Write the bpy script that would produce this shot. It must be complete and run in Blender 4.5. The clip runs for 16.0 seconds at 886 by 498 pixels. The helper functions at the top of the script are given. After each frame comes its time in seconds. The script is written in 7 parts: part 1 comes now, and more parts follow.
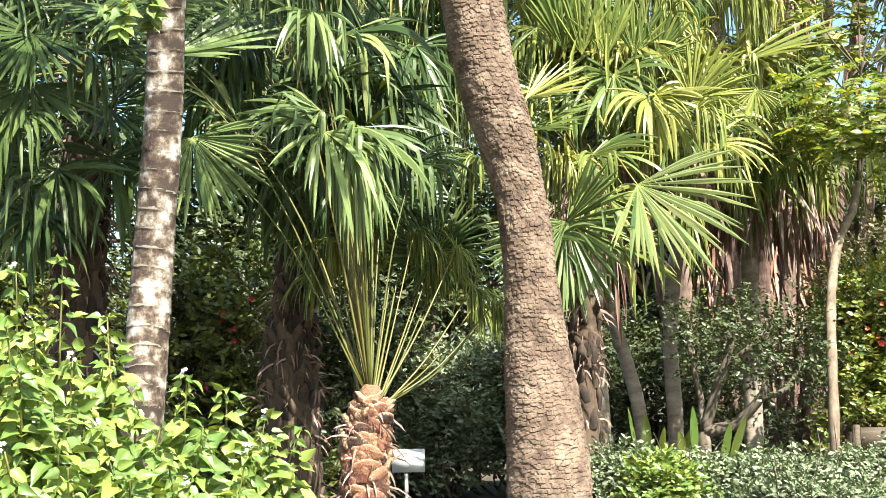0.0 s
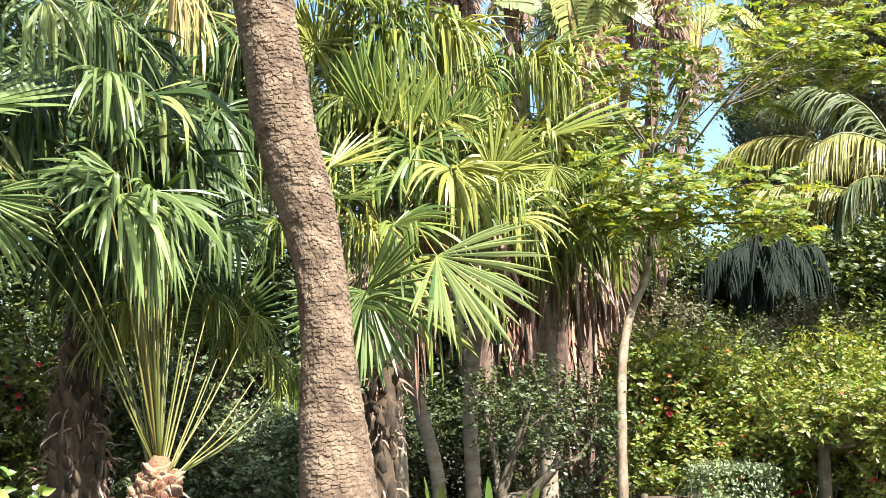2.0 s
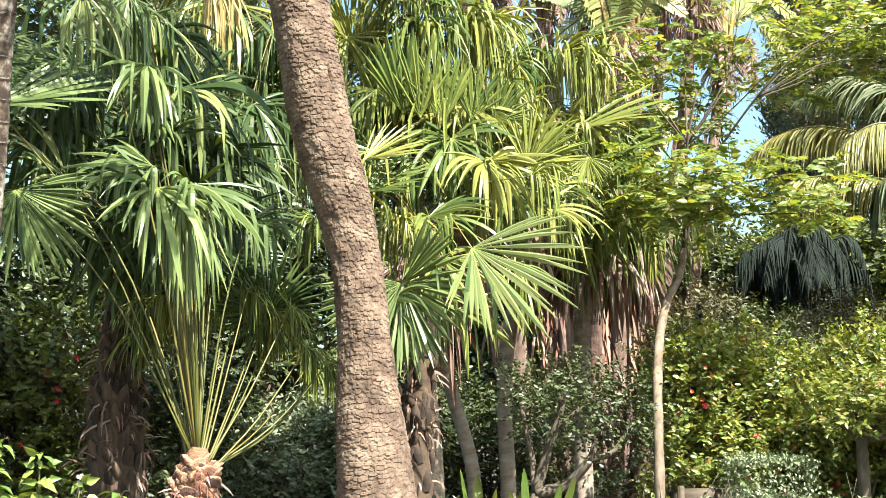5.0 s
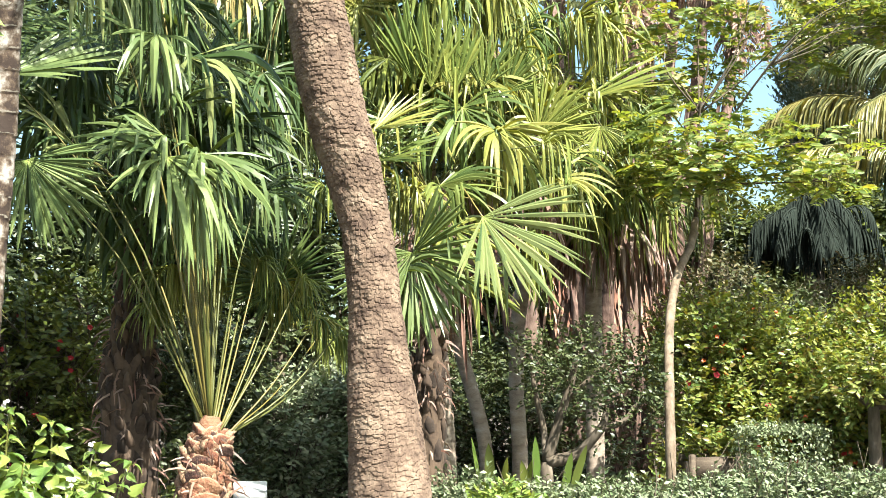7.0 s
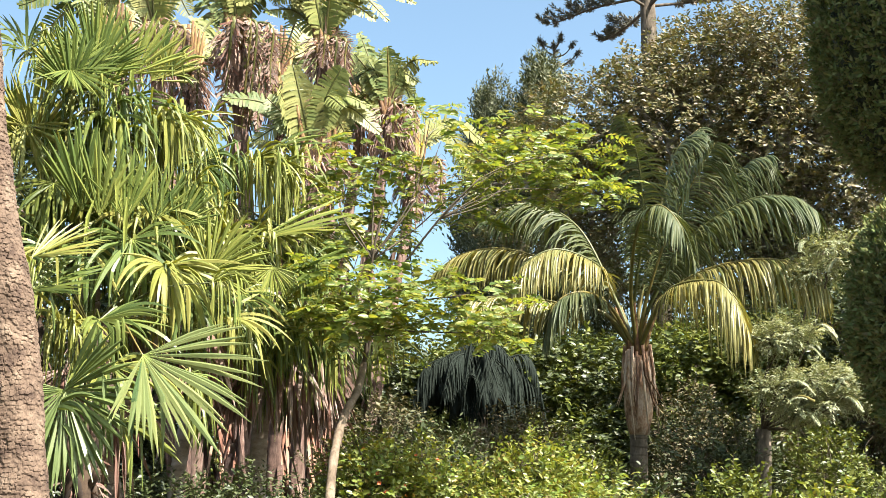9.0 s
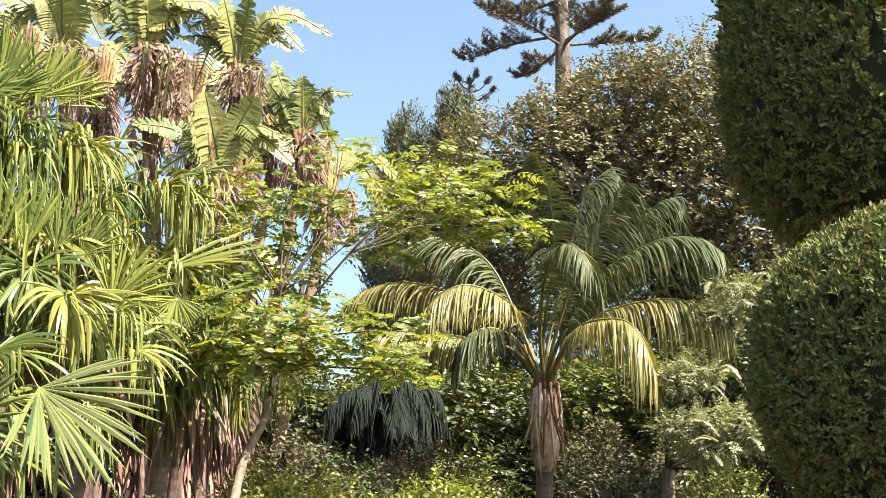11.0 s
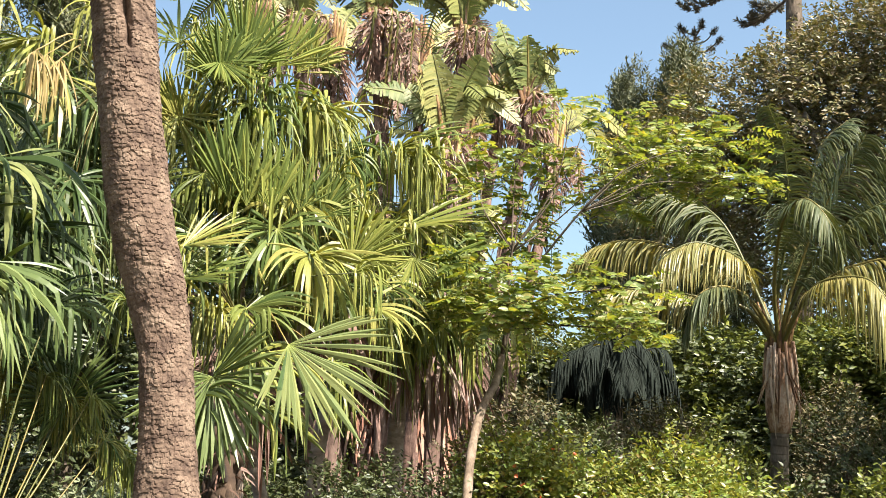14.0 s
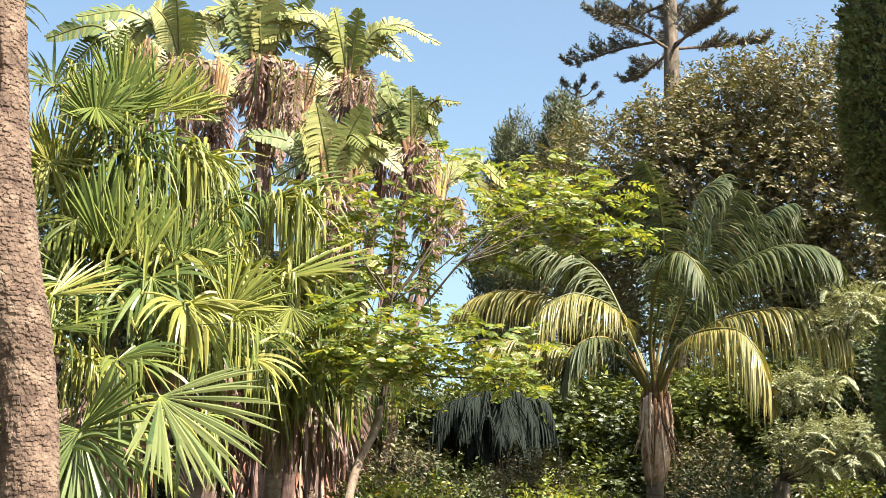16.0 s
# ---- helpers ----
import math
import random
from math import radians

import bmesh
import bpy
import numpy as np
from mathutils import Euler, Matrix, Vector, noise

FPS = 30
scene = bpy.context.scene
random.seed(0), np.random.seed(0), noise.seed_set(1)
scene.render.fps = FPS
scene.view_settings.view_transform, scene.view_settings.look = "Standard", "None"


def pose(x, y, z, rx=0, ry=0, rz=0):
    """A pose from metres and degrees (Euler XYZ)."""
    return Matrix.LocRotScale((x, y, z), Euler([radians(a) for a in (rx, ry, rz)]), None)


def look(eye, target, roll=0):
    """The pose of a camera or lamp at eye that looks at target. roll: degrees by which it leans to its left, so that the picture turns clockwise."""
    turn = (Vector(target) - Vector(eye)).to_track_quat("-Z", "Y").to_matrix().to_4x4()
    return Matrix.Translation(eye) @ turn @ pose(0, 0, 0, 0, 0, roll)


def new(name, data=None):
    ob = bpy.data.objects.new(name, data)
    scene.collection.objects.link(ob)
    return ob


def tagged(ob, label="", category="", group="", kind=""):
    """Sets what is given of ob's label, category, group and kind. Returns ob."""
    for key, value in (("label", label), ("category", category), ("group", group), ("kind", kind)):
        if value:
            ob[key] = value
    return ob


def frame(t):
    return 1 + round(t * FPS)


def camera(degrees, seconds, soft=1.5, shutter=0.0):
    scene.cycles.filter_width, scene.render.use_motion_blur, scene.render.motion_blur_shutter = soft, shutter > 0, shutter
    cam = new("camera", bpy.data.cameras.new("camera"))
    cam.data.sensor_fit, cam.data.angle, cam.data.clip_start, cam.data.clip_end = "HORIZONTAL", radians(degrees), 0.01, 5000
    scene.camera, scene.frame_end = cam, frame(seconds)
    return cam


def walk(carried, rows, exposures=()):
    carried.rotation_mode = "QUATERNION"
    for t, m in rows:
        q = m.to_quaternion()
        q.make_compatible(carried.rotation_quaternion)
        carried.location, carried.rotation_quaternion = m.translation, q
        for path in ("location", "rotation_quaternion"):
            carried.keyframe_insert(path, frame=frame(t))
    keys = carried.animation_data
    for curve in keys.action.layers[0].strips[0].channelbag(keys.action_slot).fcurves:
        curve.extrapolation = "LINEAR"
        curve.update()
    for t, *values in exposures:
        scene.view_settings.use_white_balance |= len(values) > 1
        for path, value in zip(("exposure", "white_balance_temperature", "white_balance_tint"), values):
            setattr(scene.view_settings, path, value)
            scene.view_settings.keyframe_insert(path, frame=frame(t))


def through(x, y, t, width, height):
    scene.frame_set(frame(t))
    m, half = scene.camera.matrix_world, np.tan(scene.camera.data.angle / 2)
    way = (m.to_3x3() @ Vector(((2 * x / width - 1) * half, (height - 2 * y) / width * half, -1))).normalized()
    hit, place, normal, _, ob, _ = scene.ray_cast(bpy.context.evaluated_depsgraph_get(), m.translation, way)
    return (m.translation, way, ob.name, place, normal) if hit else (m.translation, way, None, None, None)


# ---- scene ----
# camera: a hand-held phone, turning on the spot
cam = camera(39.89, 16.0, soft=0.55)


def heading(x, y, z, yaw, pitch, roll):
    a, b = radians(yaw), radians(pitch)
    eye = Vector((x, y, z))
    return look(eye, eye + Vector((math.sin(a) * math.cos(b), math.cos(a) * math.cos(b), math.sin(b))), roll)


# seconds, x, y, z, yaw to the right, pitch up, roll
ROWS = [
    (0, -0.000, -0.000, 1.600, 0.000, 5.054, -1.008),
    (0.5, 0.015, 0.016, 1.612, 2.861, 6.057, -1.043),
    (1, 0.054, 0.026, 1.620, 7.247, 6.643, -0.815),
    (1.5, 0.084, 0.032, 1.623, 9.242, 7.643, -0.794),
    (2, 0.080, 0.012, 1.635, 8.959, 7.921, -0.772),
    (2.5, 0.065, 0.016, 1.634, 7.890, 8.485, -0.996),
    (3, 0.069, 0.025, 1.632, 7.880, 9.071, -1.091),
    (3.2, 0.069, 0.025, 1.632, 7.880, 8.911, -1.091),
    (5.3, 0.045, 0.013, 1.614, 7.431, 7.278, -0.865),
    (5.5, 0.066, 0.020, 1.612, 7.490, 6.927, -0.984),
    (6, 0.067, 0.025, 1.603, 7.471, 6.285, -0.937),
    (6.5, 0.052, 0.016, 1.604, 6.613, 6.108, -0.872),
    (7, 0.058, 0.021, 1.608, 6.901, 6.316, -0.871),
    (7.5, 0.086, 0.028, 1.630, 9.736, 7.998, -0.955),
    (8, 0.114, 0.044, 1.650, 14.746, 10.872, -0.224),
    (8.5, 0.143, 0.055, 1.665, 17.818, 12.088, -0.448),
    (9, 0.171, 0.071, 1.691, 22.017, 12.405, -0.358),
    (9.5, 0.210, 0.097, 1.705, 25.449, 12.966, -0.243),
    (9.7, 0.210, 0.097, 1.705, 25.449, 13.206, -0.243),
    (11.8, 0.210, 0.116, 1.770, 26.584, 13.934, 0.176),
    (12, 0.196, 0.102, 1.759, 25.449, 12.639, 0.865),
    (12.5, 0.174, 0.103, 1.751, 23.773, 11.242, 1.512),
    (13, 0.165, 0.094, 1.762, 22.243, 11.276, 1.138),
    (13.5, 0.129, 0.100, 1.753, 18.833, 11.352, 1.638),
    (14, 0.101, 0.119, 1.757, 15.731, 11.659, 1.802),
    (14.5, 0.116, 0.121, 1.767, 16.611, 12.674, 1.931),
    (15, 0.132, 0.127, 1.804, 19.104, 14.182, 1.891),
    (15.5, 0.143, 0.113, 1.807, 20.419, 14.285, 1.616),
    (16, 0.156, 0.100, 1.791, 21.153, 13.999, 1.168),
]
walk(cam, [(t, heading(*r)) for t, *r in ROWS], [(0.0, 1.92, 6100, 6), (7.5, 1.94, 6100, 6), (8.5, 1.74, 6200, 9), (9.7, 1.76, 6350, 12), (11.8, 1.96, 6450, 16), (12.5, 2.1, 6450, 16), (13.0, 2.13, 6450, 16), (14.0, 1.58, 6450, 15), (16.0, 1.7, 6450, 14)])

# ---- light: clear sky, high sun behind and to the right
SUN_AZ, SUN_EL = 150.0, 51.0
world = bpy.data.worlds.new("sky")
scene.world = world
world.use_nodes = True
wn = world.node_tree
sky = wn.nodes.new("ShaderNodeTexSky")
sky.sky_type, sky.sun_disc = "NISHITA", False
sky.sun_elevation, sky.sun_rotation = radians(SUN_EL), radians(SUN_AZ)
sky.air_density, sky.dust_density, sky.ozone_density = 1.0, 3.0, 0.25
wn.nodes["Background"].inputs["Strength"].default_value = 0.085
hue = wn.nodes.new("ShaderNodeMix")
hue.data_type, hue.blend_type = "RGBA", "MULTIPLY"
hue.inputs["Factor"].default_value = 1.0
hue.inputs["B"].default_value = (1.0, 1.09, 1.0, 1)
wn.links.new(sky.outputs[0], hue.inputs["A"])
wn.links.new(hue.outputs["Result"], wn.nodes["Background"].inputs["Color"])
sun = new("sun", bpy.data.lights.new("sun", "SUN"))
sun.data.energy, sun.data.angle, sun.data.color = 5.0, radians(0.53), (1.0, 0.93, 0.8)
a, b = radians(SUN_AZ), radians(SUN_EL)
sun.matrix_world = look((math.sin(a) * math.cos(b) * 60, math.cos(a) * math.cos(b) * 60, math.sin(b) * 60), (0, 0, 0))

rng = np.random.default_rng(7)


# ---- materials
def nodes_of(name):
    m = bpy.data.materials.new(name)
    m.use_nodes = True
    nt = m.node_tree
    return m, nt, nt.nodes["Principled BSDF"]


def ramp(nt, fac, stops):
    r = nt.nodes.new("ShaderNodeValToRGB")
    while len(r.color_ramp.elements) < len(stops):
        r.color_ramp.elements.new(0.5)
    for e, (p, col) in zip(r.color_ramp.elements, stops):
        e.position, e.color = p, (*col, 1)
    nt.links.new(fac, r.inputs["Fac"])
    return r.outputs["Color"]


def noise_of(nt, scale, detail=4, stretch=(1, 1, 1), rough=0.6):
    tc, mp, nz = nt.nodes.new("ShaderNodeTexCoord"), nt.nodes.new("ShaderNodeMapping"), nt.nodes.new("ShaderNodeTexNoise")
    mp.inputs["Scale"].default_value = stretch
    nz.inputs["Scale"].default_value, nz.inputs["Detail"].default_value, nz.inputs["Roughness"].default_value = scale, detail, rough
    nt.links.new(tc.outputs["Object"], mp.inputs["Vector"])
    nt.links.new(mp.outputs["Vector"], nz.inputs["Vector"])
    return nz.outputs["Fac"]


def mixed(nt, fac, c1, c2, kind="MIX"):
    mx = nt.nodes.new("ShaderNodeMix")
    mx.data_type, mx.blend_type = "RGBA", kind
    for sock, v in ((mx.inputs["Factor"], fac), (mx.inputs["A"], c1), (mx.inputs["B"], c2)):
        if isinstance(v, bpy.types.NodeSocket):
            nt.links.new(v, sock)
        elif isinstance(v, tuple):
            sock.default_value = (*v, 1)
        else:
            sock.default_value = v
    return mx.outputs["Result"]


def math_of(nt, op, a, b=0.5):
    n = nt.nodes.new("ShaderNodeMath")
    n.operation = op
    for s, v in ((n.inputs[0], a), (n.inputs[1], b)):
        if isinstance(v, bpy.types.NodeSocket):
            nt.links.new(v, s)
        else:
            s.default_value = v
    return n.outputs[0]


def bumped(nt, bsdf, height, strength, distance=0.01):
    b = nt.nodes.new("ShaderNodeBump")
    b.inputs["Strength"].default_value, b.inputs["Distance"].default_value = strength, distance
    nt.links.new(height, b.inputs["Height"])
    nt.links.new(b.outputs["Normal"], bsdf.inputs["Normal"])


def leaf_material(name, stops, rough=0.42, through=0.35, glow=(1.25, 1.15, 0.45), dry=None, spec=0.5, blotch=6.0, spread=1.0, crinkle=0.12, hub=None):
    """A leaf that lets part of the light through. stops: the colours among its leaves. dry: the colour of withered tips. hub: the colour at the stalk."""
    stops = [(r * 0.84, g * 0.755, b * 0.86) for r, g, b in stops]
    m, nt, bsdf = nodes_of(name)
    geo, oi = nt.nodes.new("ShaderNodeNewGeometry"), nt.nodes.new("ShaderNodeObjectInfo")
    pick = math_of(nt, "FRACT", math_of(nt, "ADD", math_of(nt, "MULTIPLY", geo.outputs["Random Per Island"], spread), oi.outputs["Random"]))
    col = ramp(nt, pick, [(i / (len(stops) - 1), s) for i, s in enumerate(stops)])
    col = mixed(nt, math_of(nt, "MULTIPLY", noise_of(nt, blotch), 0.55), col, (0.5, 0.5, 0.32), "MULTIPLY")
    if dry:
        at = nt.nodes.new("ShaderNodeAttribute")
        at.attribute_name = "tip"
        edge = ramp(nt, math_of(nt, "ADD", at.outputs["Fac"], math_of(nt, "MULTIPLY", noise_of(nt, 9.0), 0.3)), [(1.04, (0, 0, 0)), (1.16, (1, 1, 1))])
        col = mixed(nt, edge, col, dry)
    if hub:
        at = nt.nodes.new("ShaderNodeAttribute")
        at.attribute_name = "tip"
        col = mixed(nt, ramp(nt, at.outputs["Fac"], [(0.02, (1, 1, 1)), (0.13, (0, 0, 0))]), col, hub)
    nt.links.new(col, bsdf.inputs["Base Color"])
    bsdf.inputs["Roughness"].default_value = rough
    bsdf.inputs["Specular IOR Level"].default_value = spec
    bumped(nt, bsdf, noise_of(nt, 60.0, 2), crinkle, 0.004)
    tl, mx = nt.nodes.new("ShaderNodeBsdfTranslucent"), nt.nodes.new("ShaderNodeMixShader")
    nt.links.new(mixed(nt, 1.0, col, glow, "MULTIPLY"), tl.inputs["Color"])
    mx.inputs["Fac"].default_value = through * 0.7
    nt.links.new(bsdf.outputs[0], mx.inputs[1])
    nt.links.new(tl.outputs[0], mx.inputs[2])
    nt.links.new(mx.outputs[0], nt.nodes["Material Output"].inputs["Surface"])
    return m


def solid_material(name, stops, scale=8.0, rough=0.85, bump=0.4, stretch=(1, 1, 1), fine=60.0, depth=0.01, vary=0.0, span=(0.3, 0.7)):
    stops = [(r * 0.78, g * 0.78, b * 0.78) for r, g, b in stops]
    m, nt, bsdf = nodes_of(name)
    big, small = noise_of(nt, scale, 5, stretch), noise_of(nt, fine, 3, stretch)
    fac = math_of(nt, "ADD", math_of(nt, "MULTIPLY", big, 0.75), math_of(nt, "MULTIPLY", small, 0.25))
    if vary:
        geo, oi = nt.nodes.new("ShaderNodeNewGeometry"), nt.nodes.new("ShaderNodeObjectInfo")
        pick = math_of(nt, "FRACT", math_of(nt, "ADD", geo.outputs["Random Per Island"], oi.outputs["Random"]))
        fac = math_of(nt, "ADD", fac, math_of(nt, "MULTIPLY", math_of(nt, "SUBTRACT", pick, 0.5), vary))
    col = ramp(nt, fac, [(span[0] + (span[1] - span[0]) * i / (len(stops) - 1), s) for i, s in enumerate(stops)])
    nt.links.new(col, bsdf.inputs["Base Color"])
    bsdf.inputs["Roughness"].default_value = rough
    bumped(nt, bsdf, fac, bump, depth)
    return m


STRAW = (0.52, 0.42, 0.2)
STRAW_LEAF = leaf_material("straw_coloured_leaf", [(0.42, 0.36, 0.13), (0.54, 0.45, 0.2), (0.34, 0.33, 0.1)], 0.6, 0.3, spec=0.3)
FAN = leaf_material("fan_leaf", [(0.085, 0.15, 0.038), (0.18, 0.26, 0.055), (0.38, 0.43, 0.095), (0.095, 0.16, 0.04), (0.29, 0.36, 0.075), (0.4, 0.41, 0.11)], 0.38, 0.27, (1.6, 1.45, 0.4), dry=STRAW, spread=0.2, spec=0.32, hub=(0.36, 0.4, 0.11))
FAN_GREEN = leaf_material("glossy_green_fan_leaf", [(0.08, 0.15, 0.048), (0.14, 0.22, 0.065), (0.25, 0.35, 0.11), (0.1, 0.17, 0.055), (0.31, 0.38, 0.13)], 0.38, 0.24, (1.6, 1.45, 0.4), dry=STRAW, spread=0.2, spec=0.35, hub=(0.3, 0.36, 0.1))
# darker copy of the fan leaf; its colour stands for shade
FAN_SHADED = leaf_material("shaded_fan_leaf", [(0.05, 0.095, 0.028), (0.085, 0.145, 0.04), (0.125, 0.19, 0.052)], 0.4, 0.18, (1.5, 1.35, 0.5), dry=STRAW, spread=0.4, spec=0.3)
DRY = leaf_material("dry_leaf", [(0.17, 0.11, 0.08), (0.36, 0.26, 0.18), (0.56, 0.48, 0.38), (0.28, 0.15, 0.1), (0.45, 0.39, 0.32)], 0.8, 0.2, (1.1, 0.9, 0.6), spec=0.2)
STALK = leaf_material("green_stalk", [(0.08, 0.105, 0.022), (0.15, 0.165, 0.036), (0.25, 0.22, 0.055)], 0.45, 0.08)
FEATHER = leaf_material("feather_frond", [(0.075, 0.115, 0.045), (0.11, 0.15, 0.055), (0.16, 0.19, 0.07)], 0.5, 0.28, dry=STRAW, spec=0.28)
FEATHER_GOLD = leaf_material("yellowing_feather_frond", [(0.28, 0.3, 0.08), (0.4, 0.38, 0.12), (0.2, 0.25, 0.065)], 0.4, 0.42, (1.3, 1.15, 0.45), dry=STRAW)
# blue-green darkened and matt: the palm's shade is put into the colour
FEATHER_SHADED = leaf_material("shaded_blue_green_frond", [(0.032, 0.046, 0.036), (0.04, 0.054, 0.042), (0.035, 0.049, 0.038)], 1.0, 0.05, spec=0.0, spread=1.0)
PADDLE = leaf_material("paddle_leaf", [(0.13, 0.21, 0.065), (0.32, 0.39, 0.12), (0.46, 0.49, 0.17), (0.18, 0.25, 0.08)], 0.46, 0.3, (1.5, 1.35, 0.5), dry=(0.4, 0.28, 0.15), spread=0.3, spec=0.3)
SHEATH = solid_material("paddle_sheath", [(0.1, 0.045, 0.022), (0.22, 0.11, 0.04), (0.36, 0.24, 0.075), (0.46, 0.38, 0.16)], 7, 0.75, 0.5, (5, 5, 1), 60, 0.01, 0.3, (0.34, 0.66))
PINNATE = leaf_material("light_green_leaflet", [(0.1, 0.19, 0.04), (0.22, 0.33, 0.07), (0.33, 0.43, 0.1), (0.14, 0.24, 0.05), (0.42, 0.42, 0.1)], 0.36, 0.62, (1.75, 1.5, 0.5))
LUSH = leaf_material("front_bush_leaf", [(0.12, 0.23, 0.05), (0.2, 0.33, 0.06), (0.36, 0.46, 0.1), (0.14, 0.25, 0.05), (0.27, 0.4, 0.08)], 0.4, 0.36, (1.5, 1.35, 0.5), blotch=30.0, crinkle=0.5)
HIBISCUS = leaf_material("hibiscus_leaf", [(0.14, 0.25, 0.05), (0.26, 0.385, 0.075), (0.45, 0.53, 0.15), (0.09, 0.15, 0.036), (0.31, 0.38, 0.075), (0.28, 0.23, 0.07)], 0.36, 0.5, (1.5, 1.35, 0.45))
DARKLEAF = leaf_material("dark_shrub_leaf", [(0.045, 0.075, 0.022), (0.075, 0.11, 0.034), (0.12, 0.155, 0.05)], 0.45, 0.18)
SHRUBLEAF = leaf_material("dull_shrub_leaf", [(0.07, 0.09, 0.04), (0.12, 0.14, 0.06), (0.22, 0.22, 0.1), (0.16, 0.13, 0.075), (0.1, 0.12, 0.05)], 0.55, 0.22, spec=0.3)
GREYLEAF = leaf_material("grey_green_leaf", [(0.12, 0.19, 0.075), (0.22, 0.3, 0.14), (0.36, 0.43, 0.25), (0.1, 0.17, 0.06)], 0.55, 0.22, (1.1, 1.1, 0.7))
FICUS = leaf_material("glossy_tree_leaf", [(0.12, 0.145, 0.05), (0.2, 0.22, 0.075), (0.33, 0.31, 0.17), (0.24, 0.19, 0.09), (0.13, 0.17, 0.06), (0.28, 0.25, 0.13), (0.19, 0.22, 0.075)], 0.4, 0.3, spec=0.45)
CONIFER = leaf_material("conifer_spray", [(0.09, 0.125, 0.05), (0.14, 0.175, 0.075), (0.19, 0.22, 0.11)], 0.6, 0.2)
NORFOLK = leaf_material("pine_spray", [(0.13, 0.15, 0.1), (0.19, 0.2, 0.14), (0.24, 0.23, 0.17)], 0.6, 0.15)
CYPRESS = leaf_material("clipped_cypress", [(0.12, 0.185, 0.06), (0.18, 0.25, 0.08), (0.26, 0.31, 0.11), (0.21, 0.2, 0.09)], 0.8, 0.2, spec=0.15)
# core colour, near black so gaps between the sprays read as shade
CYPRESS_CORE_SHADE = solid_material("cypress_core_shade", [(0.02, 0.028, 0.012), (0.04, 0.05, 0.02), (0.06, 0.055, 0.03)], 12, 0.95, 0.6, (1, 1, 1), 60, 0.02)
FEATHERY = leaf_material("feathery_grey_green", [(0.3, 0.39, 0.2), (0.42, 0.5, 0.27), (0.52, 0.57, 0.34)], 0.55, 0.3)
BACKLEAF = leaf_material("background_leaf", [(0.09, 0.14, 0.025), (0.15, 0.21, 0.035), (0.24, 0.29, 0.05), (0.06, 0.1, 0.02)], 0.42, 0.32)
GRASS = leaf_material("grass_blade", [(0.16, 0.27, 0.04), (0.28, 0.38, 0.08)], 0.45, 0.3)
RED = leaf_material("red_petal", [(0.6, 0.02, 0.03), (0.7, 0.05, 0.06), (0.6, 0.03, 0.08)], 0.5, 0.3, (1.2, 0.6, 0.6))
ORANGE = leaf_material("orange_petal", [(0.75, 0.2, 0.03), (0.7, 0.12, 0.03)], 0.5, 0.3, (1.2, 0.8, 0.5))
WHITE = leaf_material("white_petal", [(0.8, 0.78, 0.7), (0.75, 0.7, 0.75)], 0.5, 0.3, (1, 1, 1))
BARK_BIG = solid_material("scaly_palm_bark", [(0.075, 0.044, 0.03), (0.17, 0.112, 0.077), (0.28, 0.2, 0.142)], 7.0, 0.92, 0.9, (1, 1, 1), 55.0, 0.015, 0.0, (0.36, 0.64))
def ring_bark(name):
    """Pale bark with a thin chalky line at each ring scar."""
    m, nt, bsdf = nodes_of(name)
    at = nt.nodes.new("ShaderNodeAttribute")
    at.attribute_name = "tip"
    patch, fine, streak = noise_of(nt, 6.5, 6, (1, 1, 1.3), 0.65), noise_of(nt, 45.0, 3), noise_of(nt, 16.0, 4, (1, 1, 0.5))
    base = ramp(nt, math_of(nt, "ADD", math_of(nt, "MULTIPLY", patch, 0.7), math_of(nt, "MULTIPLY", streak, 0.3)), [(0.45, (0.04, 0.024, 0.017)), (0.5, (0.11, 0.075, 0.05)), (0.55, (0.25, 0.21, 0.175)), (0.61, (0.5, 0.47, 0.43))])
    line = ramp(nt, math_of(nt, "ADD", at.outputs["Fac"], math_of(nt, "MULTIPLY", math_of(nt, "SUBTRACT", streak, 0.5), 0.5)), [(0.0, (1, 1, 1)), (0.07, (0.9, 0.9, 0.9)), (0.11, (0, 0, 0))])
    col = mixed(nt, math_of(nt, "MULTIPLY", line, 0.6), base, (0.44, 0.4, 0.33))
    col = mixed(nt, math_of(nt, "MULTIPLY", fine, 0.5), col, (0.45, 0.4, 0.34), "MULTIPLY")
    nt.links.new(col, bsdf.inputs["Base Color"])
    bsdf.inputs["Roughness"].default_value = 0.85
    bumped(nt, bsdf, math_of(nt, "ADD", patch, fine), 0.5, 0.008)
    return m


BARK_PALE = ring_bark("ringed_pale_bark")
BARK_SLIM = solid_material("slim_palm_bark", [(0.2, 0.15, 0.11), (0.4, 0.32, 0.25), (0.58, 0.5, 0.42)], 7, 0.9, 0.4, (1, 1, 2))
BARK_TREE = solid_material("tree_bark", [(0.06, 0.045, 0.03), (0.13, 0.1, 0.07), (0.23, 0.185, 0.14)], 9, 0.9, 0.6, (1, 1, 0.35), 50, 0.01, 0.0, (0.36, 0.64))
BARK_THIN = solid_material("smooth_tan_bark", [(0.1, 0.066, 0.042), (0.19, 0.138, 0.092), (0.3, 0.23, 0.165)], 5, 0.85, 0.4, (1, 1, 0.4), 40, 0.01, 0.0, (0.38, 0.62))
